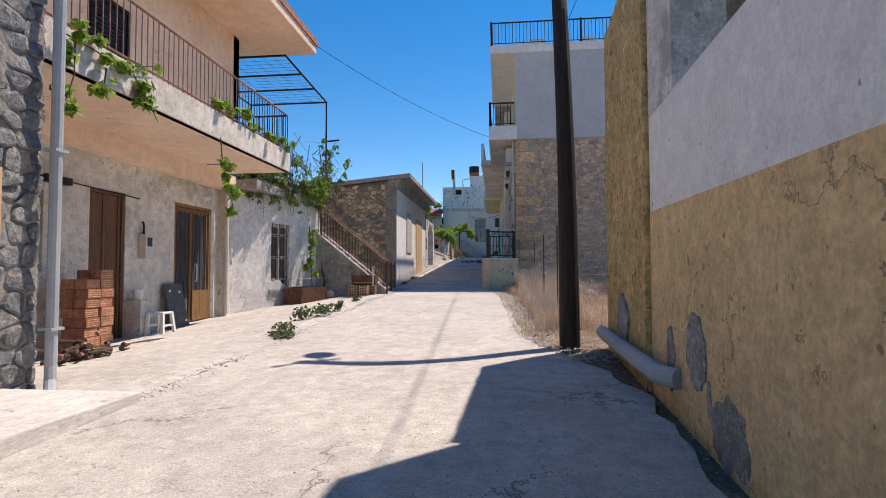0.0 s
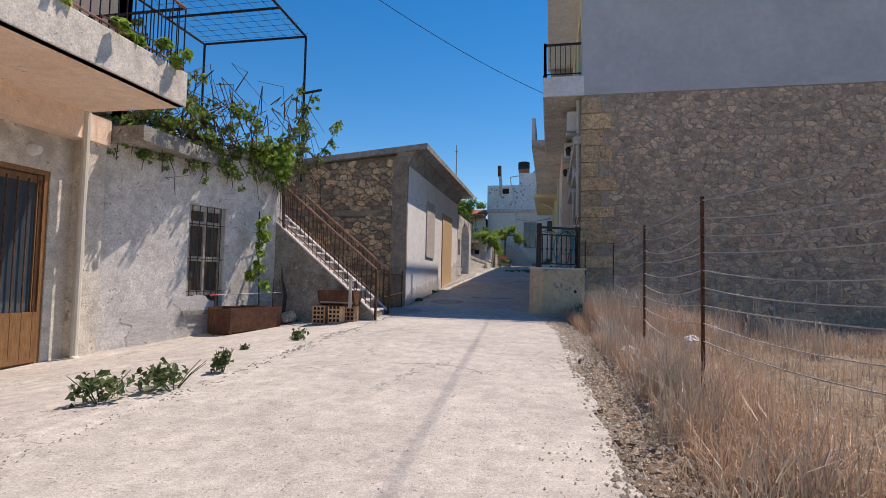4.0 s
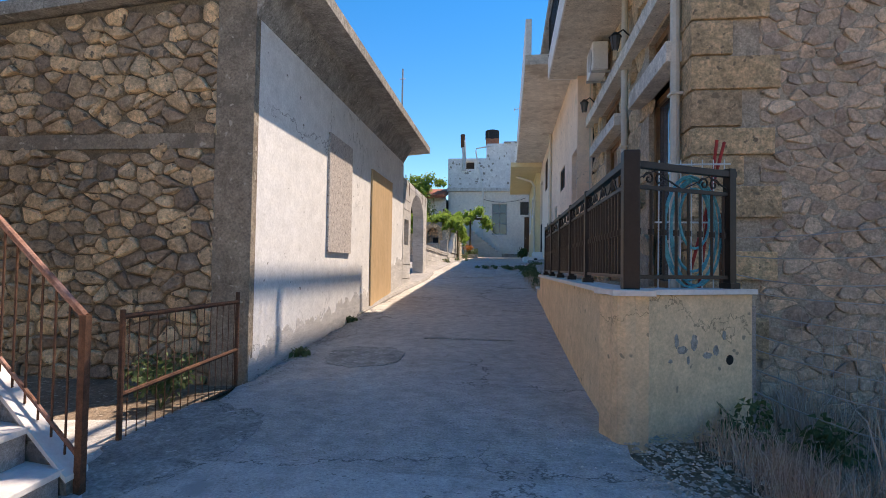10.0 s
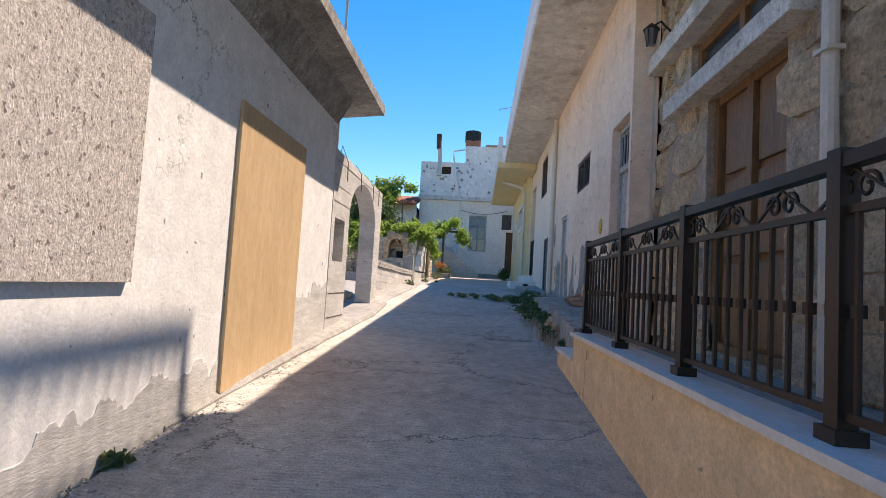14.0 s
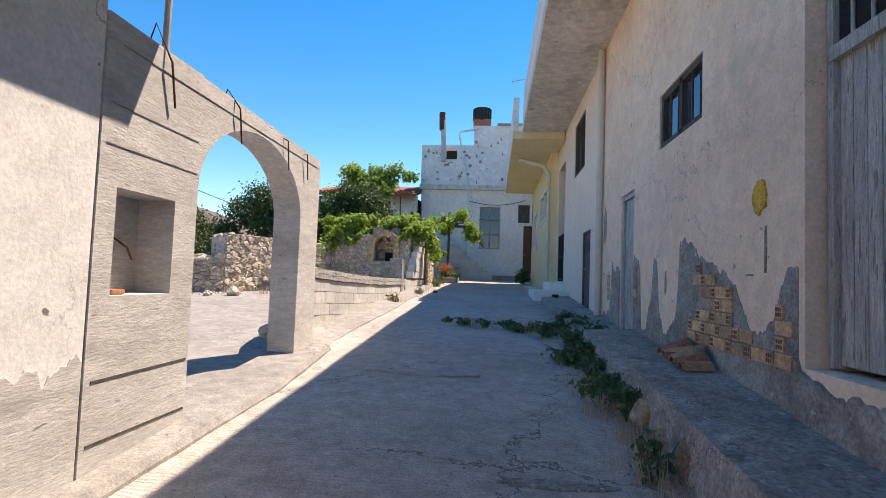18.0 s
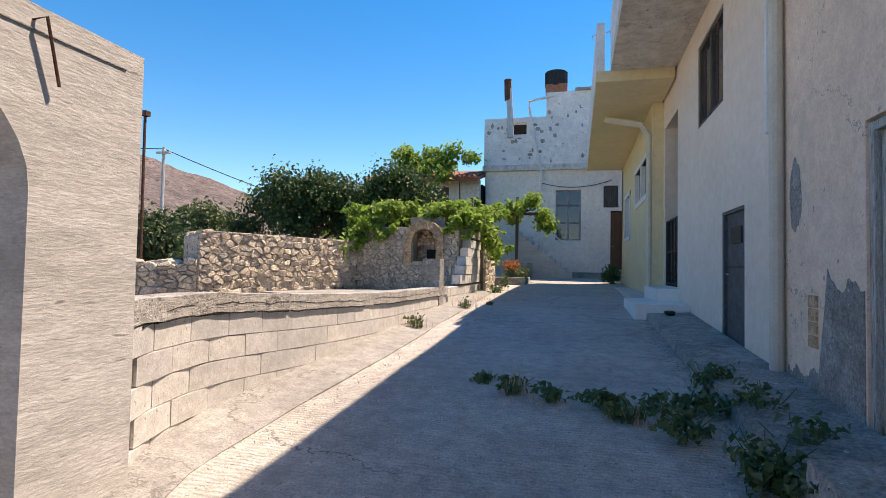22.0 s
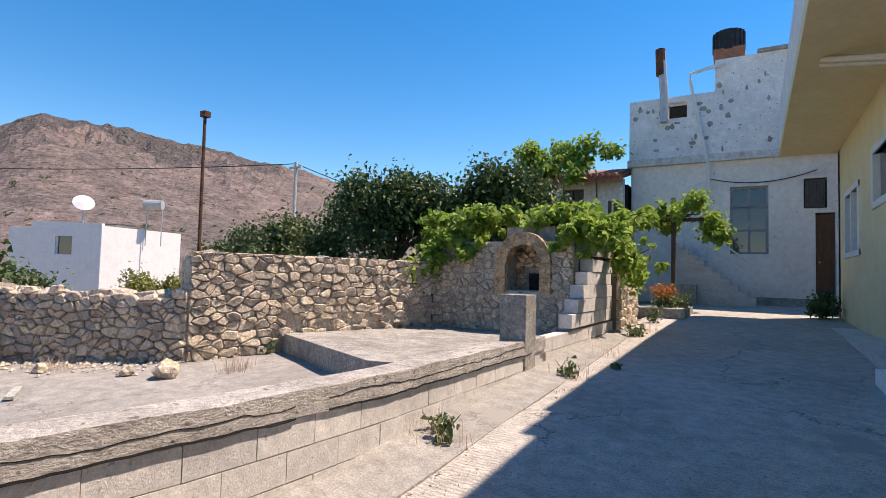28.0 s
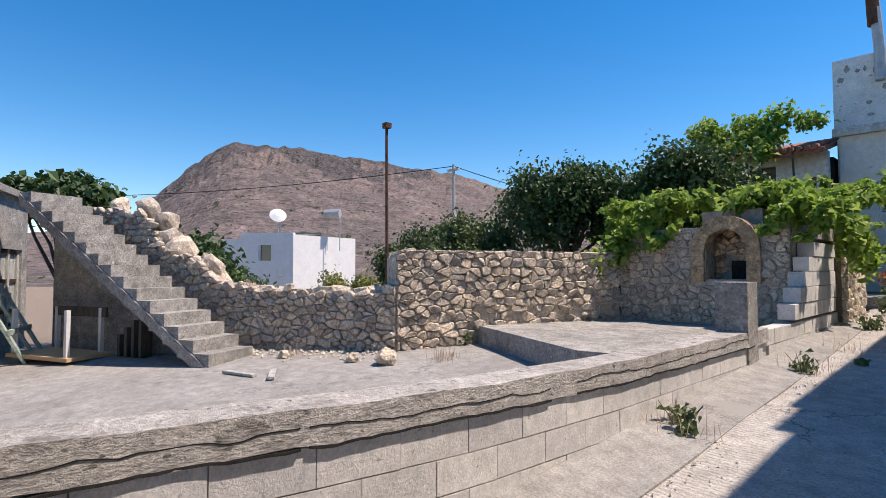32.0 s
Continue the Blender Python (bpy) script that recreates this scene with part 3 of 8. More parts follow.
def creeper(name, lines, count, size, spread, material, parent, seed):
    """Leaves scattered unevenly along bent lines, thick in some places and bare in others."""
    r = random.Random(seed)
    blobs = []
    for line in lines:
        pts = [Vector(p) for p in line]
        for a, b in zip(pts, pts[1:]):
            k = max(1, int((b - a).length / (spread * 0.9)))
            for i in range(k):
                if r.random() < 0.82:
                    p = a.lerp(b, (i + r.random()) / k) + Vector((r.gauss(0, spread * .5), r.gauss(0, spread * .5), r.gauss(0, spread * .5)))
                    s = spread * r.uniform(0.35, 1.0)
                    blobs.append((*p, s, s, s * 0.8))
    return leaves(name, blobs, count, size, material, parent, seed)


def blades(name, spots, height, width, material, parent=None, seed=1, lean=0.5):
    """Thin grass blades or stalks at spots (x, y, z)."""
    rng = np.random.default_rng(seed)
    p = np.array(spots, float)
    n = len(p)
    h = height * rng.uniform(0.4, 1.25, (n, 1))
    a = rng.uniform(0, 2 * np.pi, n)
    dirn = np.stack([np.cos(a), np.sin(a), np.zeros(n)], 1)
    side = np.stack([-np.sin(a), np.cos(a), np.zeros(n)], 1) * width
    ln = rng.uniform(0.05, lean, (n, 1))
    mid = p + dirn * h * ln * 0.35 + np.array([0, 0, 1]) * h * 0.55
    top = p + dirn * h * ln + np.array([0, 0, 1]) * h * np.sqrt(np.maximum(0.2, 1 - ln ** 2))
    verts = np.stack([p - side / 2, p + side / 2, mid + side * 0.4, mid - side * 0.4, top], 1).reshape(-1, 3)
    i = np.arange(n) * 5
    me = bpy.data.meshes.new(name)
    me.from_pydata(verts.tolist(), [], [[k, k + 1, k + 2, k + 3] for k in i] + [[k + 3, k + 2, k + 4] for k in i])
    return part_mesh(name, me, material, parent)


def tree(name, label, base, blobs, leaf, n, size, seed, trunk=0.12, category="tree"):
    t = thing(name, label, category)
    rnd = random.Random(seed)
    bx, by, bz = base
    bm = bmesh.new()
    cx, cy, cz = (sum(b[i] for b in blobs) / len(blobs) for i in range(3))
    fork = Vector((bx + (cx - bx) * 0.3, by + (cy - by) * 0.3, bz + (cz - bz) * 0.5))
    sweep(bm, [(bx, by, bz - 0.15), (bx + rnd.uniform(-0.06, 0.06), by, bz + (fork.z - bz) * 0.5), fork], trunk, 8, trunk * 0.7)
    for b in blobs:
        mid = fork.lerp(Vector(b[:3]), 0.5) + Vector((rnd.uniform(-0.15, 0.15), rnd.uniform(-0.15, 0.15), 0.1))
        sweep(bm, [fork, mid, b[:3]], trunk * 0.5, 6, trunk * 0.15)
    part("trunk", bm, M_BARK, t)
    leaves("crown", blobs, n, size, leaf, t, seed)
    return t


def bars(parent, name, pts, r, material, seg=6, square=False):
    for a, b in pts:
        if square:
            part(name, B(a[0] - r, b[0] + r, a[1] - r, b[1] + r, a[2], b[2]), material, parent)
        else:
            part(name, TUBE(a, b, r, None, seg), material, parent)


ROAD_Y = [-40, -3.5, 5, 10, 14, 17, 19, 22, 25, 28, 31, 34, 40, 50, 62]
ROAD_Z = [-1.4, -.37, -.05, .2, .3, .4, .55, .8, 1.05, 1.3, 1.55, 1.75, 2.0, 2.3, 2.3]


def rz(y):
    return float(np.interp(y, ROAD_Y, ROAD_Z))


def gz(x, y):
    """Height of the ground."""
    z = rz(y)
    if x < -2.2 and y < 15.5:
        k = min(1.0, (-2.2 - x) / 3.5)
        left = float(np.interp(y, [-10, 0, 5, 9, 12, 15.5], [-.7, -.5, -.33, -.2, -.08, .2]))
        z = z + (left - z) * k
    if x > 1.5 and 4 < y < 24:
        k = min(1.0, (x - 1.5) / 0.8)
        z = z + (min(z, 0.18) - z) * k
    if x < -7 and y > 30:
        z -= min(6.0, max(0.0, (-13.5 - x) * 0.10)) if x < -13.5 else 0
    if x < -13.5 and y <= 30:
        z -= min(6.0, (-13.5 - x) * 0.10)
    return z


def line_frame(a, b):
    """Along a straight line on plan from a to b: place(u, z, out) with out to the right-hand side of the way."""
    a, b = Vector((*a, 0)), Vector((*b, 0))
    d = (b - a).normalized()
    nrm = Vector((d.y, -d.x, 0))

    def place(u, z, out):
        p = a + d * u + nrm * out
        return (p.x, p.y, z)
    return place, (b - a).length


def slab(bm, place, u0, u1, o0, o1, z0, z1):
    hexa(bm, [place(u, z0, o) for u, o in ((u0, o0), (u1, o0), (u1, o1), (u0, o1))], [place(u, z1, o) for u, o in ((u0, o0), (u1, o0), (u1, o1), (u0, o1))])


def SLAB(place, u0, u1, o0, o1, z0, z1):
    bm = bmesh.new()
    slab(bm, place, u0, u1, o0, o1, z0, z1)
    return bm


def wall_line(name, place, u0, u1, o0, o1, z0, z1, holes, material, parent, label=""):
    bm = bmesh.new()
    wall_cells(bm, [u0, u1], [z0, z1], holes, lambda u, z, k: place(u, z, (o0, o1)[k]))
    return part(name, bm, material, parent, label)


# ================= ground, road =================
def sheet(name, xs, ys, height, material, label, category, kind="structure", thick=0.0, inside=None, rough=0.0):
    verts, faces, idx = [], [], {}
    for j, y in enumerate(ys):
        for i, x in enumerate(xs):
            xx = x(y) if callable(x) else x
            idx[i, j] = len(verts)
            verts.append((xx, y, height(xx, y) + (noise.noise((xx * 0.9, y * 0.9, 3.1)) * rough)))
    for j in range(len(ys) - 1):
        for i in range(len(xs) - 1):
            faces.append((idx[i, j], idx[i + 1, j], idx[i + 1, j + 1], idx[i, j + 1]))
    me = bpy.data.meshes.new(name)
    me.from_pydata(verts, [], faces)
    ob = part_mesh(name, me, material, None, "", True)
    return tagged(ob, label, category, kind=kind)


gx = [-2500, -1200, -600, -300, -150, -80, -50] + [-40 + 2 * i for i in range(11)] + [-19 + i for i in range(10)] + [-9 + 0.6 * i for i in range(38)] + [16, 20, 30, 50, 100, 300, 900, 2500]
gy = [-2500, -900, -300, -100, -50, -30, -20] + [-14 + 0.8 * i for i in range(88)] + [58, 62, 70, 85, 110, 160, 300, 700, 2500]
sheet("ground", gx, gy, lambda x, y: gz(x, y) - 0.05, M_EARTH, "dry brown earth ground with a thin layer of dust", "ground", rough=0.04)


def road_left(y):
    return float(np.interp(y, [-40, 0, 8, 13.5, 14.6, 16.3, 24.4, 28, 34, 41, 50], [-2.0, -1.95, -2.05, -2.1, -2.3, -2.55, -2.56, -2.9, -2.95, -2.6, -3.0]))


def road_right(y):
    return float(np.interp(y, [-40, -2, 1.5, 3.6, 5, 12, 15.7, 17, 50], [2.3, 2.4, 2.8, 2.2, 1.75, 1.45, 0.95, 2.0, 2.0]))


def edge_jitter(y):
    return 0.10 * noise.fractal(Vector((y * 1.3, 4.0, 0)), 0.9, 2.0, 4)


def road_x(k):
    return lambda y: road_left(y) + edge_jitter(y) * (1 - k / 16) + (road_right(y) + edge_jitter(y + 50) * (2.0 if y < 15.5 else 0.3) - road_left(y)) * k / 16


sheet("road", [road_x(k) for k in range(17)], [-30 + 0.25 * i for i in range(179)], lambda x, y: rz(y) + 0.012, M_ROAD, "pale cracked concrete lane in the sun", "road", rough=0.014)
sheet("road", [road_x(k) for k in range(17)], [14.5 + 0.25 * i for i in range(143)], lambda x, y: rz(y) + 0.008, M_ROAD2, "darker rough broom-finished concrete lane going uphill", "road", rough=0.018)
# concrete yard before the houses on the left
fray = lambda y: 0.16 * noise.noise((y * 1.1, 3.0, 0.0)) + 0.07 * noise.noise((y * 4.0, 1.0, 0.0))
sheet("pavement", [lambda y, k=k: -7.5 + (road_left(y) + 7.62 + fray(y)) * k / 30 for k in range(31)], [-2 + 0.2 * i for i in range(87)], lambda x, y: gz(x, y) + 0.006 + 0.024 * min(1.0, max(0.0, (road_left(y) + 0.12 + fray(y) - x) / 0.3)), M_YARD,
      "light grey concrete forecourt with cracked edges", "pavement", rough=0.015)
sheet("pavement", [-14 + 0.5 * i for i in range(23)], [23 + 0.5 * i for i in range(34)], lambda x, y: gz(x, y) + 0.0, M_YARD2, "bare dusty concrete yard behind a block wall", "pavement", rough=0.02)

# far hill
az = np.radians(np.arange(-100, -5, 0.4))
prof = np.interp(np.degrees(az), [-100, -88, -78, -75, -72, -70, -68.5, -65, -60, -55, -50, -45, -40, -30, -20, -5],
                 [0.03, 0.05, 0.09, 0.14, 0.195, 0.225, 0.237, 0.237, 0.229, 0.217, 0.204, 0.19, 0.163, 0.11, 0.06, 0.03])
rr = [230 + 32 * j for j in range(27)] + [1150, 1300]
hv, hf, hm = [], [], []
for j, r in enumerate(rr):
    s = float(np.interp(r, [230, 300, 380, 470, 570, 680, 800, 930, 1050, 1150, 1300], [0.0, 0.03, 0.08, 0.17, 0.30, 0.46, 0.64, 0.85, 1.0, 0.96, 0.8]))
    for i, a in enumerate(az):
        p = Vector((r * math.sin(a) * 0.018, r * math.cos(a) * 0.018, 0.4))
        crag = abs(noise.noise(p * 1.7)) + 0.5 * abs(noise.noise(p * 3.7)) + 0.25 * abs(noise.noise(p * 8))
        rocky = min(1.0, max(0.0, (s - 0.42) * 3)) * (1.0 if -78 < math.degrees(a) < -46 else 0.4)
        h = prof[i] * 1050 * s + (noise.fractal(p * 0.8, 1.0, 2.0, 5) * 5 + noise.noise(p * 6) * 1.6) * min(1.0, s * 3) + (crag - 0.45) * 17 * rocky * (0.35 if j > 24 else 1.0)
        hv.append((-0.6 + r * math.sin(a), 29 + r * math.cos(a), h - 5.5))
for j in range(len(rr) - 1):
    for i in range(len(az) - 1):
        k = j * len(az) + i
        hf.append((k, k + 1, k + 1 + len(az), k + len(az)))
        p = Vector((rr[j] * math.sin(az[i]) * 0.01, rr[j] * math.cos(az[i]) * 0.01, 2.0))
        hm.append(1 if rr[j] > 740 and -77 < math.degrees(az[i]) < -48 and noise.fractal(p, 1.0, 2.0, 4) + (rr[j] - 860) * 0.004 > -0.1 else 0)
me = bpy.data.meshes.new("hill")
me.from_pydata(hv, [], hf)
me.materials.append(M_HILL)
me.materials.append(M_ROCK)
me.polygons.foreach_set("material_index", hm)
hill = tagged(part_mesh("hill", me, M_HILL, None, "", False), "bare reddish brown rocky hill far away", "hill", kind="structure")
rh = random.Random(77)
scrub = []
for q in range(420):
    j, i = min(len(rr) - 3, int(abs(rh.gauss(0, 8)))), rh.randrange(len(az))
    v = hv[j * len(az) + i]
    w = rh.uniform(0.8, 2.6) * (1 if j > 3 else 0.7)
    scrub.append((v[0] + rh.uniform(-8, 8), v[1] + rh.uniform(-8, 8), v[2] + w * 0.2, w * 1.5, w * 1.5, w * 0.9))
leaves("hill_scrub", scrub, 9000, 1.3, L_OLIVE, None, 78, stuff=True)
bpy.data.objects["hill_scrub"].parent = hill

# ================= left: near stone-faced house =================
near = thing("stone_faced_house", "house faced with blue-grey stone, a grey drainpipe at its corner", "house", at=(-5, 0.5, -0.3))
part("wall", B(-7.5, -3.25, -6.0, 1.35, -0.9, 6.5), M_MORTAR, near, "grey mortar joints")
cells = stone_cells(-3.6, 1.35, -0.5, 6.4, 0.19, 1.45, 11)
stones(near, cells, lambda u, z, o: (-3.25 + o, u, z), 0.009, 0.03, M_STONEG, 12, 260, keep=lambda u, z: u > -3.5, first=lambda u, z: -u)
cells = stone_cells(-4.6, -3.25, -0.5, 6.4, 0.19, 1.4, 13)
stones(near, cells, lambda u, z, o: (u, 1.35 + o, z), 0.011, 0.04, M_STONEG, 14, 60)
part("balcony_slab", B(-3.25, -1.55, -6.0, -0.05, 3.1, 3.35, 0.02), M_CREAM, near, "white rendered balcony slab")
part("board", B(-3.20, -3.15, 0.35, 0.85, 1.3, 1.95), M_PLY, near, "chipboard panel over a vent")
pipe = bmesh.new()
sweep(pipe, [(-3.08, 1.36, 6.4), (-3.08, 1.36, 0.05), (-3.06, 1.34, -0.1), (-2.98, 1.25, -0.22)], 0.055, 10)
part("drainpipe", pipe, M_PVC, near, "grey plastic drainpipe")
for z in (0.4, 2.2, 4.0):
    part("bracket", B(-3.16, -3.01, 1.28, 1.44, z, z + 0.03), M_PVC, near)
part("step", B(-3.25, -1.85, -6, 1.0, -0.6, -0.10, 0.015), M_CONCL, near, "pale concrete doorstep")

# ================= left: house with balcony =================
WX = -5.8
hs = thing("balcony_house", "two-storey beige house with a long vine-grown balcony over its doors", "house", at=(-7, 6, -0.3))
wall_x("wall", WX - 0.3, WX, 1.4, 9.75, -0.8, 3.5, [(5.05, 5.95, -0.8, 2.5), (7.5, 9.0, -0.8, 2.55), (3.2, 4.1, 1.0, 2.3)], M_CREAM, hs, "stained cream plaster")
# black sheet behind the openings, the room's shade set in its colour
part("interior", B(WX - 2.2, WX - 2.0, 1.4, 9.7, -0.8, 3.5), M_DARK, hs, "near-black sheet standing for the unlit room")
part("balcony_slab", B(WX - 0.3, -3.9, 1.9, 9.3, 3.5, 3.72), M_BEIGE, hs, "worn plaster soffit")
part("balcony_parapet", B(-4.02, -3.88, 1.9, 9.3, 3.50, 4.0, 0.015), M_CREAM, hs, "flaking white upstand")
part("balcony_end", B(WX, -4.0, 9.18, 9.3, 3.7, 3.98), M_CREAM, hs)
part("beam", B(WX, WX + 0.25, 1.4, 9.75, 3.1, 3.5), M_BEIGE, hs)
wall_x("upper_wall", WX - 0.3, WX, 1.4, 10.3, 3.7, 7.45, [(4.9, 6.0, 3.75, 6.1)], M_BEIGE, hs, "beige plaster")
part("side_wall", B(-10, WX, 10.0, 10.3, 3.7, 7.45), M_BEIGE, hs)
part("roof_slab", B(-10, -4.0, 0.6, 11.5, 7.45, 7.75, 0.02), M_BEIGE, hs, "concrete roof overhang with flaking paint")
part("roof_edge", B(-4.02, -3.96, 0.6, 11.55, 7.70, 7.86), M_CLAY, hs, "terracotta coloured roof edge")
part("pilaster", B(WX, WX + 0.18, 9.35, 9.75, -0.8, 3.5), M_CREAM, hs)


def panel_door(name, label, place, w, h, z0, leaves_n, material, parent_label="", glazed=False, frame_mat=None):
    """A panelled door with its frame, in a wall's opening; place(u, z, out)."""
    d = thing(name, label, "door", at=place(w / 2, z0, 0))
    fm = frame_mat or material
    for a, b in ((0, 0.07), (w - 0.07, w)):
        part("jamb", SLAB(place, a, b, -0.12, 0.0, z0, z0 + h), fm, d)
    part("head", SLAB(place, 0.07, w - 0.07, -0.12, 0.0, z0 + h - 0.07, z0 + h), fm, d)
    lw = (w - 0.14) / leaves_n
    for i in range(leaves_n):
        u = 0.07 + i * lw
        lf = part("leaf", SLAB(place, u + 0.004, u + lw - 0.004, -0.09, -0.05, z0 + 0.01, z0 + h - 0.075), M_GLASS if glazed else material, d)
        for a, b in ((0.0, 0.07), (lw - 0.078, lw - 0.008)):
            part("stile", SLAB(place, u + 0.004 + a, u + 0.004 + b, -0.05, -0.03, z0 + 0.01, z0 + h - 0.075), material, lf)
        for k in range(4 if not glazed else 2):
            zz = z0 + 0.01 + k * (h - 0.2) / (3 if not glazed else 1.0)
            part("rail", SLAB(place, u + 0.075, u + lw - 0.083, -0.05, -0.035, zz, zz + 0.1), material, lf)
    return d


on_left = lambda y0: (lambda u, z, o: (WX + o - 0.02, y0 + u, z))
d1 = panel_door("door", "brown panelled wooden double door behind stacked bricks", on_left(5.05), 0.9, 2.8, -0.3, 2, M_WOOD)
d2 = panel_door("door", "glazed metal door with wooden frame and vertical bars", on_left(7.5), 1.5, 2.77, -0.22, 2, M_PINE, glazed=True)
for i in range(9):
    part("bar", TUBE((WX - 0.02, 7.62 + i * 0.155, -0.1), (WX - 0.02, 7.62 + i * 0.155, 2.4), 0.012), M_RUST, d2, "" if i else "thin iron bar")
part("lower_panel", B(WX - 0.06, WX - 0.01, 8.25, 8.92, -0.15, 0.55), M_PINE, d2, "varnished lower panel")
part("handle", SWEEP([(WX + 0.01, 8.3, 0.75), (WX + 0.06, 8.3, 0.78), (WX + 0.06, 8.3, 1.15), (WX + 0.01, 8.3, 1.18)], 0.015), M_WPLAST, d2, "white pull handle")
dd = panel_door("balcony_door", "dark louvred balcony door", on_left(4.9), 1.1, 2.35, 3.75, 2, M_BLACK)
for i in range(24):
    part("slat", B(WX - 0.06, WX - 0.03, 5.0, 5.9, 3.9 + i * 0.085, 3.96 + i * 0.085), M_BLACK, dd)

br = thing("balcony_railing", "thin rusty iron railing along the balcony edge", "railing", at=(-3.95, 5.6, 4.0))
for z, r in ((4.08, 0.018), (4.95, 0.022)):
    part("rail", TUBE((-3.95, 1.9, z), (-3.95, 9.28, z), r), M_RUSTP, br)
    part("rail", TUBE((-3.95, 9.28, z), (WX, 9.28, z), r), M_BLACK, br)
for i in range(57):
    y = 1.95 + i * 0.131
    part("baluster", TUBE((-3.95, y, 4.0), (-3.95, y, 4.95), 0.009, None, 5), M_RUSTP if i < 40 else M_BLACK, br)
for i in range(14):
    x = -3.95 - i * 0.13
    part("baluster", TUBE((x, 9.28, 3.98), (x, 9.28, 4.95), 0.009, None, 5), M_BLACK, br)

# steel pergola on the terrace roof
pg = thing("pergola", "dark steel pergola frame with wire mesh over the terrace", "pergola", at=(-5.5, 13, 3.5))
for a, b in (((-4.5, 10.4, 7.0), (-4.7, 14.5, 7.0)), ((-7.5, 14.5, 7.0), (-4.7, 14.5, 7.0)), ((-4.7, 14.5, 3.4), (-4.7, 14.5, 7.0)), ((-7.5, 10.4, 7.0), (-7.5, 14.5, 7.0)),
             ((-7.5, 14.5, 3.4), (-7.5, 14.5, 7.0)), ((-4.5, 10.4, 7.0), (-7.5, 10.4, 7.0)), ((-4.57, 11.8, 7.0), (-7.5, 11.8, 7.0)), ((-4.63, 13.1, 7.0), (-7.5, 13.1, 7.0)), ((-4.9, 14.6, 5.6), (-4.2, 14.4, 5.6))):
    part("beam", TUBE(a, b, 0.03, None, 6), M_BLACK, pg)
for i in range(16):
    y = 10.5 + i * 0.26
    part("wire", TUBE((-4.6, y, 7.02), (-7.5, y, 7.02), 0.004, None, 4), M_BLACK, pg)
for i in range(8):
    x = -4.9 - i * 0.33
    part("wire", TUBE((x, 10.4, 7.02), (x, 14.5, 7.02), 0.004, None, 4), M_BLACK, pg)

# garden wall with barred window, below the terrace
gp, glen = line_frame((WX, 9.75), (-4.5, 13.35))
gw = thing("wall_terrace", "flaking grey-white plaster wall of a low vine-covered terrace room", "wall", kind="structure", at=(-5.2, 11.5, 0))
wall_line("plaster", gp, 0, glen, -0.35, 0.0, -0.6, 3.45, [(1.62, 2.38, 0.45, 2.4)], M_OLDWHITE, gw)
part("coping", SLAB(gp, -0.05, glen - 0.3, -0.45, 0.06, 3.45, 3.58), M_CONC, gw, "grey concrete coping")
part("terrace_floor", B(-10, -5.0, 9.8, 12.9, 3.2, 3.44), M_CONC, gw)
part("terrace_floor", B(-10, -6.3, 12.9, 15.6, 3.2, 3.44), M_CONC, gw)
part("back_wall", SLAB(gp, 0, glen, -2.0, -1.9, -0.6, 3.4), M_DARK, gw)
win = thing("window_barred", "grey weathered wooden window with iron bars and closed shutters", "window", kind="structure", at=gp(2.25, 0.35, 0))
for a, b in ((1.62, 1.69), (2.31, 2.38), (1.97, 2.03)):
    part("stile", SLAB(gp, a, b, -0.2, -0.06, 0.45, 2.4), M_WOODG, win)
for z in (0.45, 0.72, 1.36, 2.02, 2.3):
    part("rail", SLAB(gp, 1.69, 2.31, -0.2, -0.07, z, z + 0.09), M_WOODG, win)
for i in range(8):
    part("plank", SLAB(gp, 1.695 + i * 0.077, 1.695 + i * 0.077 + 0.069, -0.18, -0.12, 0.5, 2.3), M_WOODD, win)
for i in range(5):
    u = 1.70 + i * 0.15
    part("bar", TUBE(gp(u, 0.45, -0.03), gp(u, 2.4, -0.03), 0.010, None, 5), M_RUST, win)
for z in (0.8, 1.4, 2.05):
    part("bar", TUBE(gp(1.62, z, -0.03), gp(2.38, z, -0.03), 0.010, None, 5), M_RUST, win)
part("sill", SLAB(gp, 1.55, 2.45, -0.1, 0.05, 0.37, 0.45), M_CONC, win)

# ================= outside stairs =================
st = thing("outside_stairs", "terrazzo stairs with white treads and rusty railings", "stairs", at=(-3.4, 13.8, 0.3))
NS, RUN, RISE = 15, 0.262, 0.198


def askew(x, y, z):
    """The flight leaves the lane a little askew."""
    u, v = -2.2 - x, y - 13.2
    return (-2.08 - 0.98 * u - 0.10 * v, 12.70 + 0.19 * u + 0.985 * v, z)


def askew_mesh(bm):
    for v in bm.verts:
        v.co = askew(*v.co)
    return bm


for i in range(NS):
    x0 = -2.32 - i * RUN
    z1 = 0.27 + (i + 1) * RISE
    bm = bmesh.new()
    box(bm, x0 - RUN - 0.02, x0, 13.32, 14.42, 0.0, z1 - 0.035)
    part("riser", askew_mesh(bm), M_TERRAZZO, st, "" if i else "pinkish terrazzo riser")
    part("tread", askew_mesh(B(x0 - RUN - 0.02, x0 + 0.025, 13.30, 14.44, z1 - 0.035, z1, 0.006)), M_MARBLE, st, "" if i else "white marble tread")
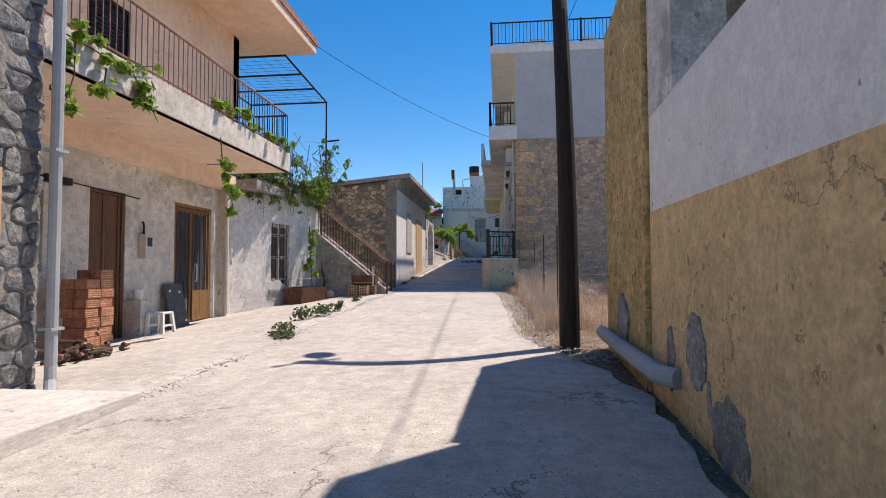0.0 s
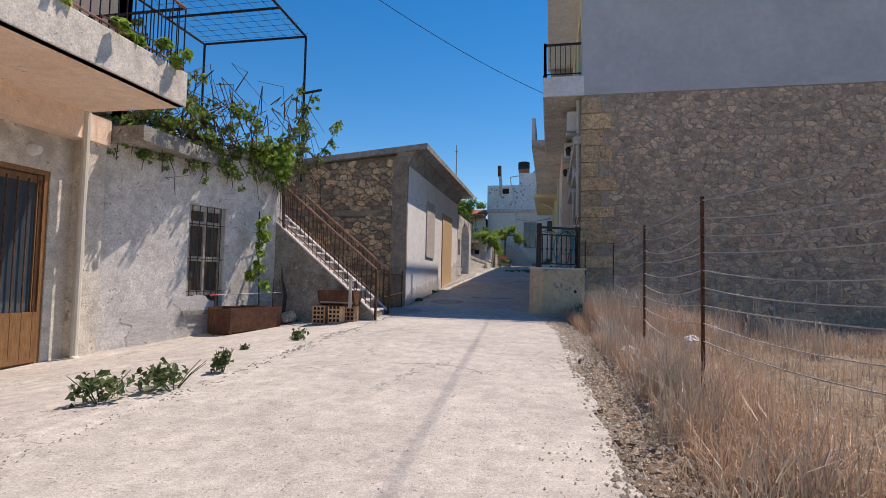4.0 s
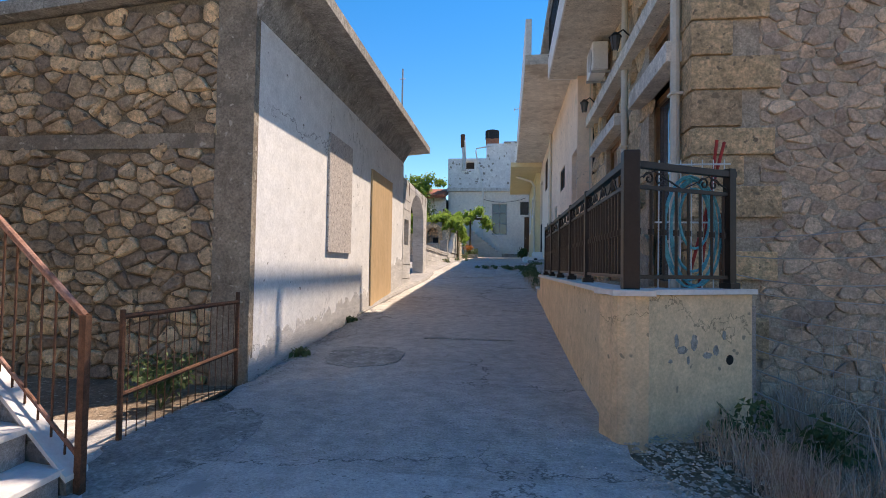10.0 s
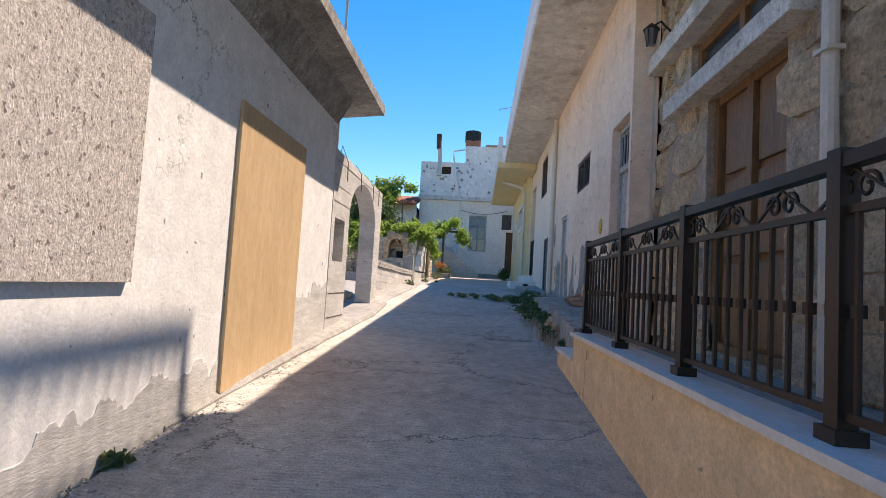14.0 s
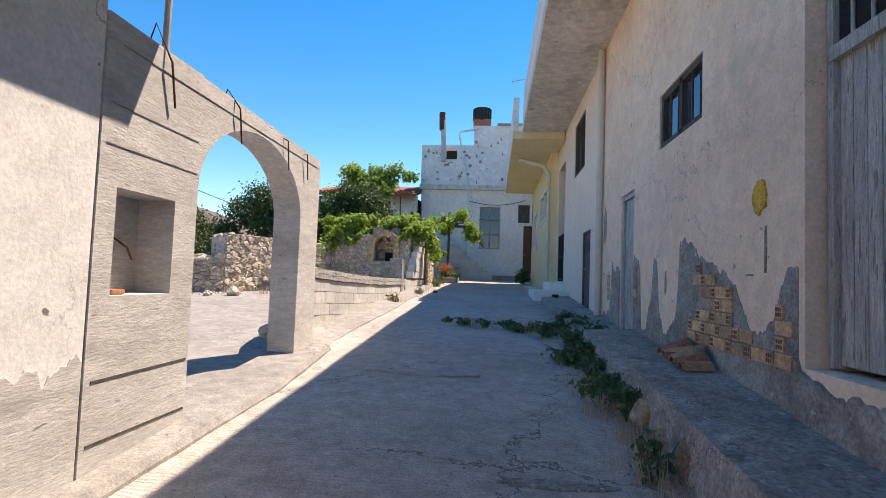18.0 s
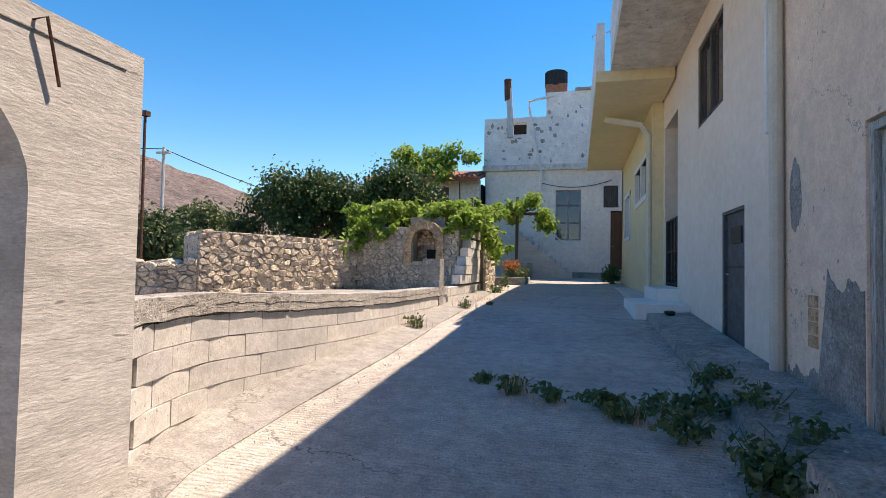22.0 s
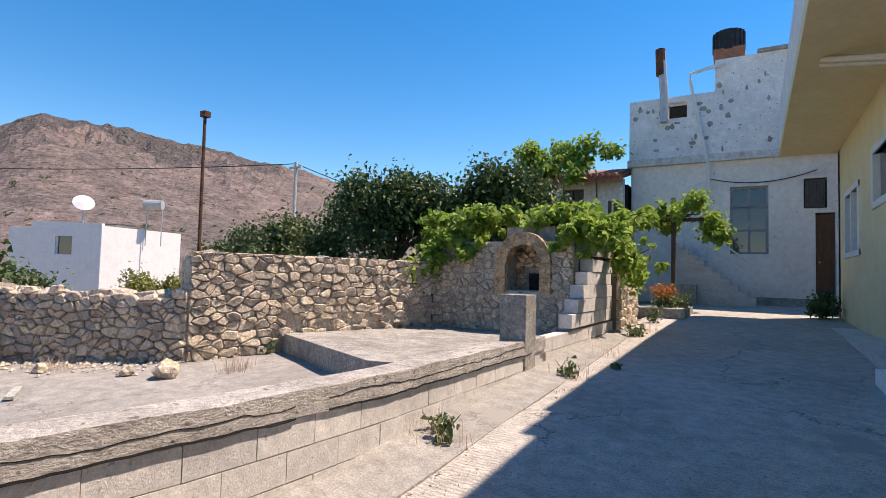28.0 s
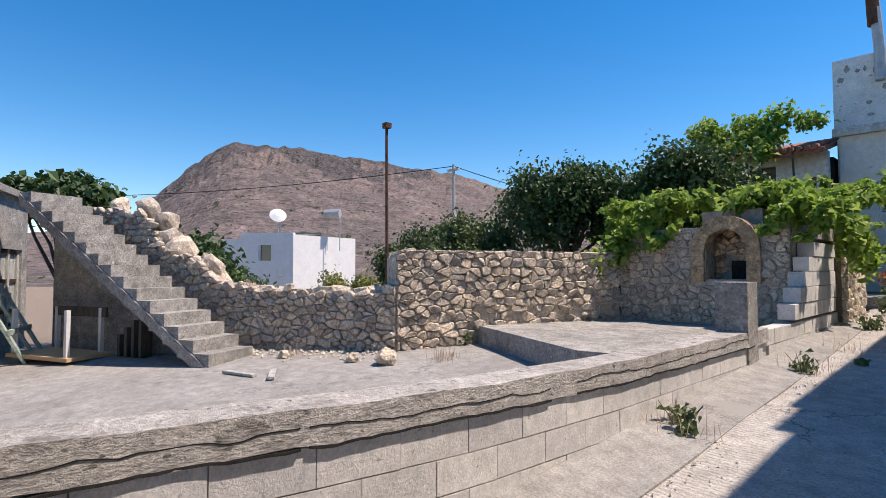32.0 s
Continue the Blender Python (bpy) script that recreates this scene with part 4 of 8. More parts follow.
for y in (13.18, 14.44):
    bm = bmesh.new()
    xs, xe = -2.28, -2.32 - NS * RUN
    hexa(bm, [(xs, y, 0.0), (xe, y, 0.0), (xe, y + 0.12, 0.0), (xs, y + 0.12, 0.0)], [(xs, y, 0.40), (xe, y, 0.42 + NS * RISE), (xe, y + 0.12, 0.42 + NS * RISE), (xs, y + 0.12, 0.40)])
    part("stringer", askew_mesh(bm), M_CONC, st, "grey plastered stair side")
    bm = bmesh.new()
    hexa(bm, [(xs + .02, y - .03, 0.40), (xe, y - .03, 0.42 + NS * RISE), (xe, y + 0.15, 0.42 + NS * RISE), (xs + .02, y + 0.15, 0.40)],
         [(xs + .02, y - .03, 0.43), (xe, y - .03, 0.45 + NS * RISE), (xe, y + 0.15, 0.45 + NS * RISE), (xs + .02, y + 0.15, 0.43)])
    part("coping", askew_mesh(bm), M_MARBLE, st)
for y in (13.24, 14.50):
    rl = thing("stair_railing", "rusty pink-painted iron stair railing", "railing", "stair railings", at=(-2.4, y, 0.3))
    zt = lambda x: 1.28 + (-2.24 - x) / RUN * RISE
    part("handrail", askew_mesh(TUBE((-2.24, y, zt(-2.24)), (-6.1, y, zt(-6.1)), 0.024)), M_RUSTP, rl)
    part("post", askew_mesh(B(-2.265, -2.215, y - 0.025, y + 0.025, 0.1, 1.29)), M_RUST, rl, "brown rusted post")
    part("lower_rail", askew_mesh(TUBE((-2.24, y, zt(-2.24) - 0.78), (-6.1, y, zt(-6.1) - 0.78), 0.014)), M_RUSTP, rl)
    for i in range(34):
        x = -2.36 - i * 0.11
        part("baluster", askew_mesh(TUBE((x, y, zt(x) - 0.86), (x, y, zt(x)), 0.0085, None, 5)), M_RUST, rl)

# ================= stone house =================
sh = thing("stone_house", "old rubble stone house with white plastered side and concrete roof", "house", at=(-6, 20, 0.4))
HX, HY0, HY1 = -2.58, 16.5, 24.45
bm = bmesh.new()
hexa(bm, [(-11, HY0 + 0.03, -0.4), (HX - 0.02, HY0 + 0.03, -0.4), (HX - 0.02, HY0 + 0.5, -0.4), (-11, HY0 + 0.5, -0.4)], [(-11, HY0 + 0.03, 3.75), (HX - 0.02, HY0 + 0.03, 4.5), (HX - 0.02, HY0 + 0.5, 4.5), (-11, HY0 + 0.5, 3.75)])
part("gable_wall", bm, M_EARTHM, sh, "brown earth mortar")
wall_x("plaster_wall", HX - 0.35, HX, HY0, HY1, -0.3, 4.45, [(18.85, 19.9, 1.8, 3.5), (21.35, 22.95, 0.75, 3.45)], M_STUCCO, sh, "white plaster, grey and worn near the ground")
part("back_wall", B(-11, HX - 0.36, HY1 - 0.3, HY1 - 0.01, -0.3, 3.74), M_OLDWHITE, sh)
part("inner_wall", B(-3.6, -3.5, HY0 + 0.5, HY1 - 0.3, 0, 4.3), M_DARK, sh)
bm = bmesh.new()
hexa(bm, [(-11, HY0 - 0.12, 3.75), (HX + 0.56, HY0 - 0.12, 4.60), (HX + 0.56, HY1 + 0.75, 4.60), (-11, HY1 + 0.75, 3.75)],
     [(-11, HY0 - 0.12, 3.90), (HX + 0.56, HY0 - 0.12, 4.75), (HX + 0.56, HY1 + 0.75, 4.75), (-11, HY1 + 0.75, 3.90)])
part("roof_slab", bm, M_CONC, sh, "weathered concrete roof slab with overhang")
bm = bmesh.new()
hexa(bm, [(HX - .3, HY0, 4.2), (HX, HY0, 4.2), (HX, HY1, 4.2), (HX - .3, HY1, 4.2)], [(HX - .3, HY0, 4.63), (HX + 0.25, HY0, 4.63), (HX + 0.25, HY1, 4.63), (HX - .3, HY1, 4.63)])
part("cornice", bm, M_CONC, sh, "grey sloping cornice")
part("corner_render", B(HX - 0.42, HX + 0.004, HY0 - 0.005, HY0 + 0.1, 0.0, 4.43), M_BROWNC, sh, "rough cement at the corner")
osb = tagged(part("window_board", B(HX + 0.002, HX + 0.035, 18.8, 19.93, 1.78, 3.55), M_OSB), "grey strand board over a window opening of the white wall", "board")
ply = tagged(part("door_board", B(HX + 0.002, HX + 0.035, 21.28, 23.05, 0.80, 3.46), M_PLY), "orange plywood sheet over a door opening", "board")
gcells = stone_cells(-9.6, HX - 0.40, 0.0, 4.42, 0.17, 1.5, 21, 0.4)
stones(sh, gcells, lambda u, z, o: (u, HY0 + 0.03 - o, z), 0.010, 0.05, M_STONE, 22, 300, keep=lambda u, z: z < 4.42 + (u + 2.6) * 0.09 and not (2.78 < z < 2.98) and not (abs(u + 3.35) < .13 and abs(z - 3.05) < .13), first=lambda u, z: -u)
part("concrete_band", B(-11, HX - 0.425, HY0 - 0.01, HY0 + 0.1, 2.8, 2.96), M_BROWNC, sh, "concrete ring beam")
# iron gate beside the house
ig = thing("iron_gate", "rusty low iron gate with mesh between stairs and stone wall", "gate", at=(-2.7, 15.5, 0.3))
for a, b in (((-2.62, 14.75, 0.25), (-2.62, 14.75, 1.25)), ((-2.62, 16.35, 0.25), (-2.62, 16.35, 1.3)), ((-2.62, 14.75, 1.2), (-2.62, 16.35, 1.2)), ((-2.62, 14.75, 0.65), (-2.62, 16.35, 0.72)), ((-2.62, 14.75, 0.3), (-2.62, 16.35, 0.35))):
    part("bar", TUBE(a, b, 0.02), M_RUST, ig)
for i in range(15):
    part("wire", TUBE((-2.62, 14.82 + i * 0.105, 0.3), (-2.62, 14.82 + i * 0.105, 1.2), 0.004, None, 4), M_RUST, ig)

# ================= arch wall and block wall =================
aw = thing("wall_arch", "board-marked concrete wall with a niche and a round arch into the yard", "wall", kind="structure", at=(-2.7, 26.5, 1.2))
AX0, AX1 = -2.90, -2.57
A0, A1, AT, SPR = 25.50, 27.70, 3.62, 2.95       # arch jambs, wall top, springing
bm = bmesh.new()
wall_cells(bm, [24.46, A0], [0.6, 3.84], [(24.62, 25.22, 2.13, 2.80)], lambda u, z, k: ((AX0, AX1)[k], u, z))
box(bm, AX0, AX0 + 0.05, 24.62, 25.22, 2.13, 2.80)
part("niche_pier", bm, M_CONCL, aw, "grey concrete pier with a niche")
part("arch_pier", B(AX0, AX1, A1, 28.32, 0.8, SPR), M_CONCL, aw, "concrete pier")
bm = bmesh.new()
cy, ra = (A0 + A1) / 2, (A1 - A0) / 2
N = 20
top = lambda y: 3.84 - (y - 24.46) * 0.012
pts = [(cy - ra * math.cos(math.pi * k / N), SPR + 0.70 * math.sin(math.pi * k / N) * 1.0) for k in range(N + 1)]
for (ya, za), (yb, zb) in zip(pts, pts[1:]):
    hexa(bm, [(AX0, ya, za), (AX1, ya, za), (AX1, yb, zb), (AX0, yb, zb)], [(AX0, ya, top(ya)), (AX1, ya, top(ya)), (AX1, yb, top(yb)), (AX0, yb, top(yb))])
hexa(bm, [(AX0, A1, SPR), (AX1, A1, SPR), (AX1, 28.32, SPR), (AX0, 28.32, SPR)], [(AX0, A1, top(A1)), (AX1, A1, top(A1)), (AX1, 28.32, top(28.32)), (AX0, 28.32, top(28.32))])
part("arch", bm, M_CONCL, aw, "concrete arch with board marks")
for z in (0.95, 1.25, 1.62, 3.05, 3.3):
    part("board_mark", B(AX1 - 0.002, AX1 + 0.005, 24.5 + 0.1 * (z % 0.3), A0 - 0.03, z, z + (0.014 if z in (1.25, 1.62) else 0.007)), M_CONC if z not in (1.25, 1.62) else M_WOODD, aw)
for i in range(5):
    z = SPR + 0.73 + i * 0.17
    if z < 3.75:
        part("board_mark", B(AX1 - 0.002, AX1 + 0.006, 24.6 + 0.2 * (i % 2), 28.2 - 0.3 * (i % 3), z, z + 0.006), M_CONC, aw)
pipe = part("steel_pipe", TUBE((-2.85, 25.4, 3.7), (-2.85, 25.42, 7.0), 0.028, 0.022, 10), M_GALV, aw, "galvanised pipe standing on the wall")
part("crossbar", TUBE((-2.93, 25.42, 6.72), (-2.77, 25.42, 6.72), 0.012, None, 6), M_GALV, pipe)
part("starter_bar", SWEEP([(-2.8, 24.72, 2.13), (-2.78, 24.74, 2.42), (-2.74, 24.84, 2.5), (-2.7, 24.92, 2.44), (-2.68, 24.95, 2.36)], 0.008), M_RUST, aw, "bent bar in the niche")
part("brick_shard", B(-2.72, -2.63, 24.72, 24.84, 2.13, 2.165, 0.012), M_CLAY, aw, "chip of red brick in the niche")
for i, y in enumerate((24.9, 25.9, 27.0, 27.6)):
    part("starter_bar", SWEEP([(AX1 - 0.1, y, 3.7), (AX1 - 0.05, y + 0.05, 4.0 - 0.1 * i), (AX1 + 0.04, y + 0.12, 3.75), (AX1 + 0.03, y + 0.2, 3.45)], 0.008), M_RUST, aw, "rusty bent steel bar")

# curved block wall: cement blocks below a concrete band
bw = thing("wall_blocks", "low wall of grey cement blocks with a cracked concrete top", "wall", kind="structure", at=(-3, 33, 1.6))


def bwx(y):
    return float(np.interp(y, [28.32, 28.7, 29.3, 30.0, 30.7, 31.5, 33, 36, 40.2], [-2.66, -2.84, -2.95, -2.92, -2.85, -2.79, -2.75, -2.74, -2.68]))


BL, BH = 0.44, 0.187
bm_cap, bm_core = bmesh.new(), bmesh.new()
ys = [28.32 + 0.3 * i for i in range(41)]
wt = lambda y: float(np.interp(y, [28.3, 29.5, 30.3, 31.5, 33, 36, 40.2], [2.40, 2.40, 2.36, 2.31, 2.27, 2.25, 2.26]))
for a, b in zip(ys, ys[1:]):
    za, zb = wt(a), wt(b)
    hexa(bm_core, [(bwx(a) - 0.17, a, 0.9), (bwx(a) - 0.03, a, 0.9), (bwx(b) - 0.03, b, 0.9), (bwx(b) - 0.17, b, 0.9)], [(bwx(a) - 0.17, a, za - 0.05), (bwx(a) - 0.03, a, za - 0.05), (bwx(b) - 0.03, b, zb - 0.05), (bwx(b) - 0.17, b, zb - 0.05)])
    if a < 36.2:
        ja, jb = 0.012 * math.sin(a * 7.3), 0.012 * math.sin(b * 7.3)
        hexa(bm_cap, [(bwx(a) - 0.26, a, za - 0.16), (bwx(a) + 0.02, a, za - 0.16 + ja), (bwx(b) + 0.02, b, zb - 0.16 + jb), (bwx(b) - 0.26, b, zb - 0.16)], [(bwx(a) - 0.26, a, za), (bwx(a) + 0.012, a, za + ja * .5), (bwx(b) + 0.012, b, zb + jb * .5), (bwx(b) - 0.26, b, zb)])
part("core", bm_core, M_BLOCK, bw, "grey mortar")
bmesh.ops.remove_doubles(bm_cap, verts=bm_cap.verts[:], dist=0.0005)
part("concrete_top", bm_cap, M_CONCC, bw, "cracked grey concrete band")
part("pillar", B(-3.06, -2.72, 35.72, 36.06, 1.6, 2.80, 0.01), M_CONC, bw, "short square concrete pillar")
rnd = random.Random(5)
for row in range(6):
    y = 28.34 + (row % 2) * BL * 0.5
    while y < 40.2:
        y1 = min(y + BL, 40.3)
        z0 = wt(y) - 0.16 - (row + 1) * BH if y < 36.2 else wt(y) - (row + 1) * BH - 0.02
        z1 = z0 + (wt(y1) - wt(y) if y < 36.2 else 0.0)
        ztop = z0 + BH - 0.007
        if ztop > rz(y) + 0.0 and z0 > rz(y) - 0.25 and y1 - y > 0.1:
            g = 0.003
            ja = rnd.uniform(-0.002, 0.003)
            lo = [(bwx(y) - 0.18, y + g, z0), (bwx(y) + ja, y + g, z0), (bwx(y1) + ja, y1 - g, z1), (bwx(y1) - 0.18, y1 - g, z1)]
            bm = bmesh.new()
            hexa(bm, lo, [(p[0], p[1], p[2] + BH - 0.007) for p in lo])
            part("block", bm, M_BLOCK, bw)
        y += BL
for name, dz, amp, rad in (("crack", 0.08, 0.03, 0.0035), ("rough_lip", 0.162, 0.02, 0.009)):
    for k in range(4):
        y0 = 28.6 + k * 1.9
        pts = [(bwx(y) + 0.017, y, wt(y) - dz + amp * noise.noise((y * 1.7, dz * 9, 0.0)) + amp * 0.7 * noise.noise((y * 9.0, dz * 5, 0.0))) for y in [y0 + 0.06 * q for q in range(32 - 4 * (k % 2))]]
        part(name, SWEEP(pts, rad, 4), M_DARK, bw, "" if k else "dark ragged crack along the band")
# sloping concrete kerb strip in front of the block wall
bm = bmesh.new()
for a, b in zip(ys, ys[1:]):
    w = lambda y: float(np.interp(y, [28.3, 29.3, 31, 36, 40.2], [0.32, 0.55, 0.52, 0.5, 0.35]))
    hexa(bm, [(bwx(a), a, rz(a) - 0.2), (bwx(a) + w(a), a, rz(a) - 0.2), (bwx(b) + w(b), b, rz(b) - 0.2), (bwx(b), b, rz(b) - 0.2)], [(bwx(a), a, rz(a) + 0.08), (bwx(a) + w(a), a, rz(a) + 0.02), (bwx(b) + w(b), b, rz(b) + 0.02), (bwx(b), b, rz(b) + 0.08)])
bmesh.ops.remove_doubles(bm, verts=bm.verts[:], dist=0.0005)
tagged(part("kerb", bm, M_YARD2), "pale sloping concrete kerb along the block wall", "kerb", kind="structure")
bm = bmesh.new()
kx = lambda y: float(np.interp(y, [20.5, 22.8, 24.6, 26.5, 28.32], [-2.55, -2.46, -2.36, -2.22, -2.30])) + 0.02 * noise.noise((y * 2.1, 7.0, 0.0))
ky = [20.5 + 0.2 * i for i in range(40)]
for a, b in zip(ky, ky[1:]):
    xa, xb = (-2.6, -2.6) if b < 24.5 else (AX1 - 0.3, AX1 - 0.3)
    ring = lambda y, x0: [(x0, y, rz(y) - 0.2), (kx(y), y, rz(y) - 0.2), (kx(y) - 0.01, y, rz(y) + 0.03), (kx(y) - 0.05, y, rz(y) + 0.075), (x0, y, rz(y) + 0.10)]
    hexa(bm, ring(a, xa), ring(b, xb))
tagged(part("kerb", bm, M_YARD2), "low rounded concrete kerb along the white wall and under the arch", "kerb", kind="structure")

# ================= right: ochre house =================
op, olen = line_frame((2.98, 4.3), (2.55, -6.0))
oh = thing("ochre_house", "house with a flaking ochre and white wall", "house", at=(3.5, 0, -0.3))
dado = lambda u: 1.56 - (u - 2.4) * 0.02
bm = bmesh.new()
hexa(bm, [op(2.40, -0.9, -0.3), op(olen, -0.9, -0.3), op(olen, -0.9, 0), op(2.40, -0.9, 0)], [op(2.40, dado(2.40), -0.3), op(olen, dado(olen), -0.3), op(olen, dado(olen), 0), op(2.40, dado(2.40), 0)])
part("wall", bm, M_OCHRE, oh, "flaking ochre dado")
bm = bmesh.new()
hexa(bm, [op(2.40, dado(2.40), -0.3), op(olen, dado(olen), -0.3), op(olen, dado(olen), -0.006), op(2.40, dado(2.40), -0.006)], [op(2.40, 2.50, -0.3), op(olen, 2.50, -0.3), op(olen, 2.50, -0.006), op(2.40, 2.50, -0.006)])
part("upper_wall", bm, M_STUCCO, oh, "dirty white plaster")
bm = bmesh.new()
ring_n = 16
for k in range(ring_n):
    u0, u1 = 2.38 * k / ring_n, 2.38 * (k + 1) / ring_n
    j0, j1 = 0.03 * noise.noise((k * 0.9, 0, 0)), 0.03 * noise.noise(((k + 1) * 0.9, 0, 0))
    hexa(bm, [op(u0, -0.9, -0.5), op(u1, -0.9, -0.5), op(u1, -0.9, 0.05 + j1), op(u0, -0.9, 0.05 + j0)], [op(u0, 4.4, -0.5), op(u1, 4.4, -0.5), op(u1, 4.4, 0.04 + j1), op(u0, 4.4, 0.04 + j0)])
bmesh.ops.remove_doubles(bm, verts=bm.verts[:], dist=0.0005)
part("corner_pier", bm, M_OCHRE2, oh, "rough crumbling ochre plaster")
part("white_pier", SLAB(op, 2.41, 3.25, -0.45, -0.003, 2.505, 5.9), M_OLDWHITE, oh, "white plaster pier")
part("side_wall", SLAB(op, 0.1, 0.5, -5.0, -0.5, -0.9, 4.4), M_OCHRE2, oh)
part("back_wall", SLAB(op, 0.5, olen, -2.4, -2.1, -0.9, 5.9), M_CREAM, oh)
part("roof_slab", SLAB(op, 2.41, olen, -5.0, 0.0, 5.9, 6.05), M_CONC, oh, "concrete roof slab")
part("stair_beam", SLAB(op, 4.4, 4.6, -2.1, -0.3, 3.5, 4.6), M_CREAM, oh)
# unseen wall added to close a sunlit gap in this house's shadow
part("end_wall", SLAB(op, 2.45, 2.65, -2.1, -0.46, 2.0, 5.9), M_CREAM, oh)
bm = bmesh.new()
sweep(bm, [op(0.1, 0.12, 0.15), op(0.9, 0.13, 0.17), op(2.4, 0.12, 0.16), op(3.2, 0.11, 0.14), op(3.36, 0.11, 0.02)], 0.085, 12)
part("drainpipe", bm, M_PVC, oh, "grey plastic pipe along the wall foot")

# wooden utility pole
pl = thing("utility_pole", "dark brown wooden utility pole with a lamp arm", "pole", at=(2.42, 4.1, -0.1))
bm = bmesh.new()
sweep(bm, [(2.36, 4.04, -0.5), (2.36, 4.07, 0.6), (2.365, 4.15, 1.5), (2.37, 4.27, 2.5), (2.365, 4.45, 3.7), (2.36, 4.72, 5.0), (2.35, 5.07, 6.2), (2.34, 5.47, 7.3), (2.32, 5.9, 8.4)], 0.145, 14, 0.10)
part("shaft", bm, M_POLE, pl)
part("lamp_arm", SWEEP([(2.34, 5.5, 7.35), (2.2, 5.75, 7.6), (2.05, 5.95, 7.62)], 0.025), M_GALV, pl)
part("lamp", TUBE((2.02, 6.0, 7.5), (2.02, 6.0, 7.62), 0.21, 0.07, 18), M_GALV, pl)
part("crossarm", SWEEP([(2.0, 5.55, 8.0), (2.32, 5.85, 8.15), (2.66, 6.1, 8.3)], 0.03, 6), M_POLE, pl)
for x, y, z in ((2.0, 5.55, 8.0), (2.66, 6.1, 8.3)):
    part("insulator", TUBE((x, y, z), (x, y, z + 0.16), 0.035, 0.05, 10), M_WPLAST, pl)

# ================= right: tall white house =================
FY = 17.3
tb = thing("tall_house", "three-storey white house with stone ground floor, balconies and iron railings", "house", at=(5, 22, 0.3))
# solid near-black block in place of shaded rooms
part("core", B(2.45, 12, FY + 0.3, 24.0, -0.3, 9.9), M_DARK, tb, "near-black block standing for the unlit inside")
# white front, coloured grey because it faces away from the sun
part("front_wall", B(2.05, 12, FY, FY + 0.3, 6.18, 9.62), M_SHADEW, tb, "smooth white plaster with its shade put in as grey")
part("front_base", B(2.10, 12, FY + 0.03, FY + 0.3, -0.4, 6.18), M_POINT, tb, "sandy cement pointing")
QH = [(17.85, 19.2, 1.35, 4.0), (17.85, 19.2, 4.25, 4.85), (21.0, 22.5, 1.35, 4.05), (20.9, 23.0, 4.28, 4.88)]
wall_x("side_wall", 2.08, 2.4, FY + 0.02, 24.0, -0.3, 6.18, QH, M_POINT, tb, "sandy cement pointing")
wall_x("upper_side_wall", 2.05, 2.4, FY + 0.305, 24.0, 6.18, 9.62, [(18.2, 19.6, 6.8, 8.9), (20.8, 22.2, 6.8, 8.9)], M_YELLOW, tb, "pale yellow plaster")
part("balcony_slab", B(1.0, 2.1, FY - 0.02, 24.3, 6.18, 6.72, 0.01), M_WHITE, tb, "white balcony slab")
part("balcony_soffit", B(1.03, 2.08, FY, 24.2, 6.165, 6.178), M_CREAM, tb)
part("roof_slab", B(1.08, 12, FY - 0.05, 24.3, 9.62, 9.95, 0.01), M_WHITE, tb, "white roof slab")
cells = stone_cells(2.75, 10.5, -0.2, 6.16, 0.155, 1.6, 31, 0.35)
stones(tb, cells, lambda u, z, o: (u, FY + 0.03 - o, z), 0.010, 0.016, M_STONET, 32, 300, first=lambda u, z: u + z * 0.3)
rnd = random.Random(8)
z, i = -0.1, 0
while z < 6.1:
    h = min(rnd.uniform(0.30, 0.46), 6.16 - z)
    wq = rnd.uniform(0.45, 0.6) if i % 2 else rnd.uniform(0.72, 0.95)
    part("quoin", B(2.035, 2.04 + wq + rnd.uniform(-.05, .05), FY - 0.02, FY + 0.25, z + 0.012, z + h - 0.012, 0.012), M_QUOIN, tb, "" if i else "large dressed corner stone")
    y0 = FY + 0.27
    part("quoin", B(2.035, 2.3, y0, y0 + (0.25 if i % 2 else 0.05) + 0.25, z + 0.012, z + h - 0.012, 0.012), M_QUOIN, tb)
    z += h
    i += 1
qc, qz, rq = [], 0.5, random.Random(33)
while qz < 6.1:
    qh = min(rq.uniform(0.34, 0.5), 6.16 - qz)
    qy = FY + 0.6 + rq.uniform(0, 0.3)
    while qy < 24.0:
        qw = rq.uniform(0.42, 0.9)
        jit = lambda: rq.uniform(-0.03, 0.03)
        qc.append([(qy + jit(), qz + jit()), (qy + qw + jit(), qz + jit()), (qy + qw + jit(), qz + qh + jit()), (qy + jit(), qz + qh + jit())])
        qy += qw
    qz += qh
stones(tb, qc, lambda u, z, o: (2.08 - o, u, z), 0.016, 0.03, M_ASHLAR, 34, 300, keep=lambda u, z: not any(a - 0.12 < u < b + 0.12 and c - 0.12 < z < d + 0.12 for a, b, c, d in QH))
for y0, y1, z0, z1 in ((17.6, 19.5, 4.0, 4.24), (20.6, 23.3, 4.06, 4.27), (17.5, 23.95, 4.90, 5.12)):
    part("lintel", B(1.86, 2.2, y0, y1, z0, z1, 0.01), M_CREAM, tb, "cream rendered lintel")
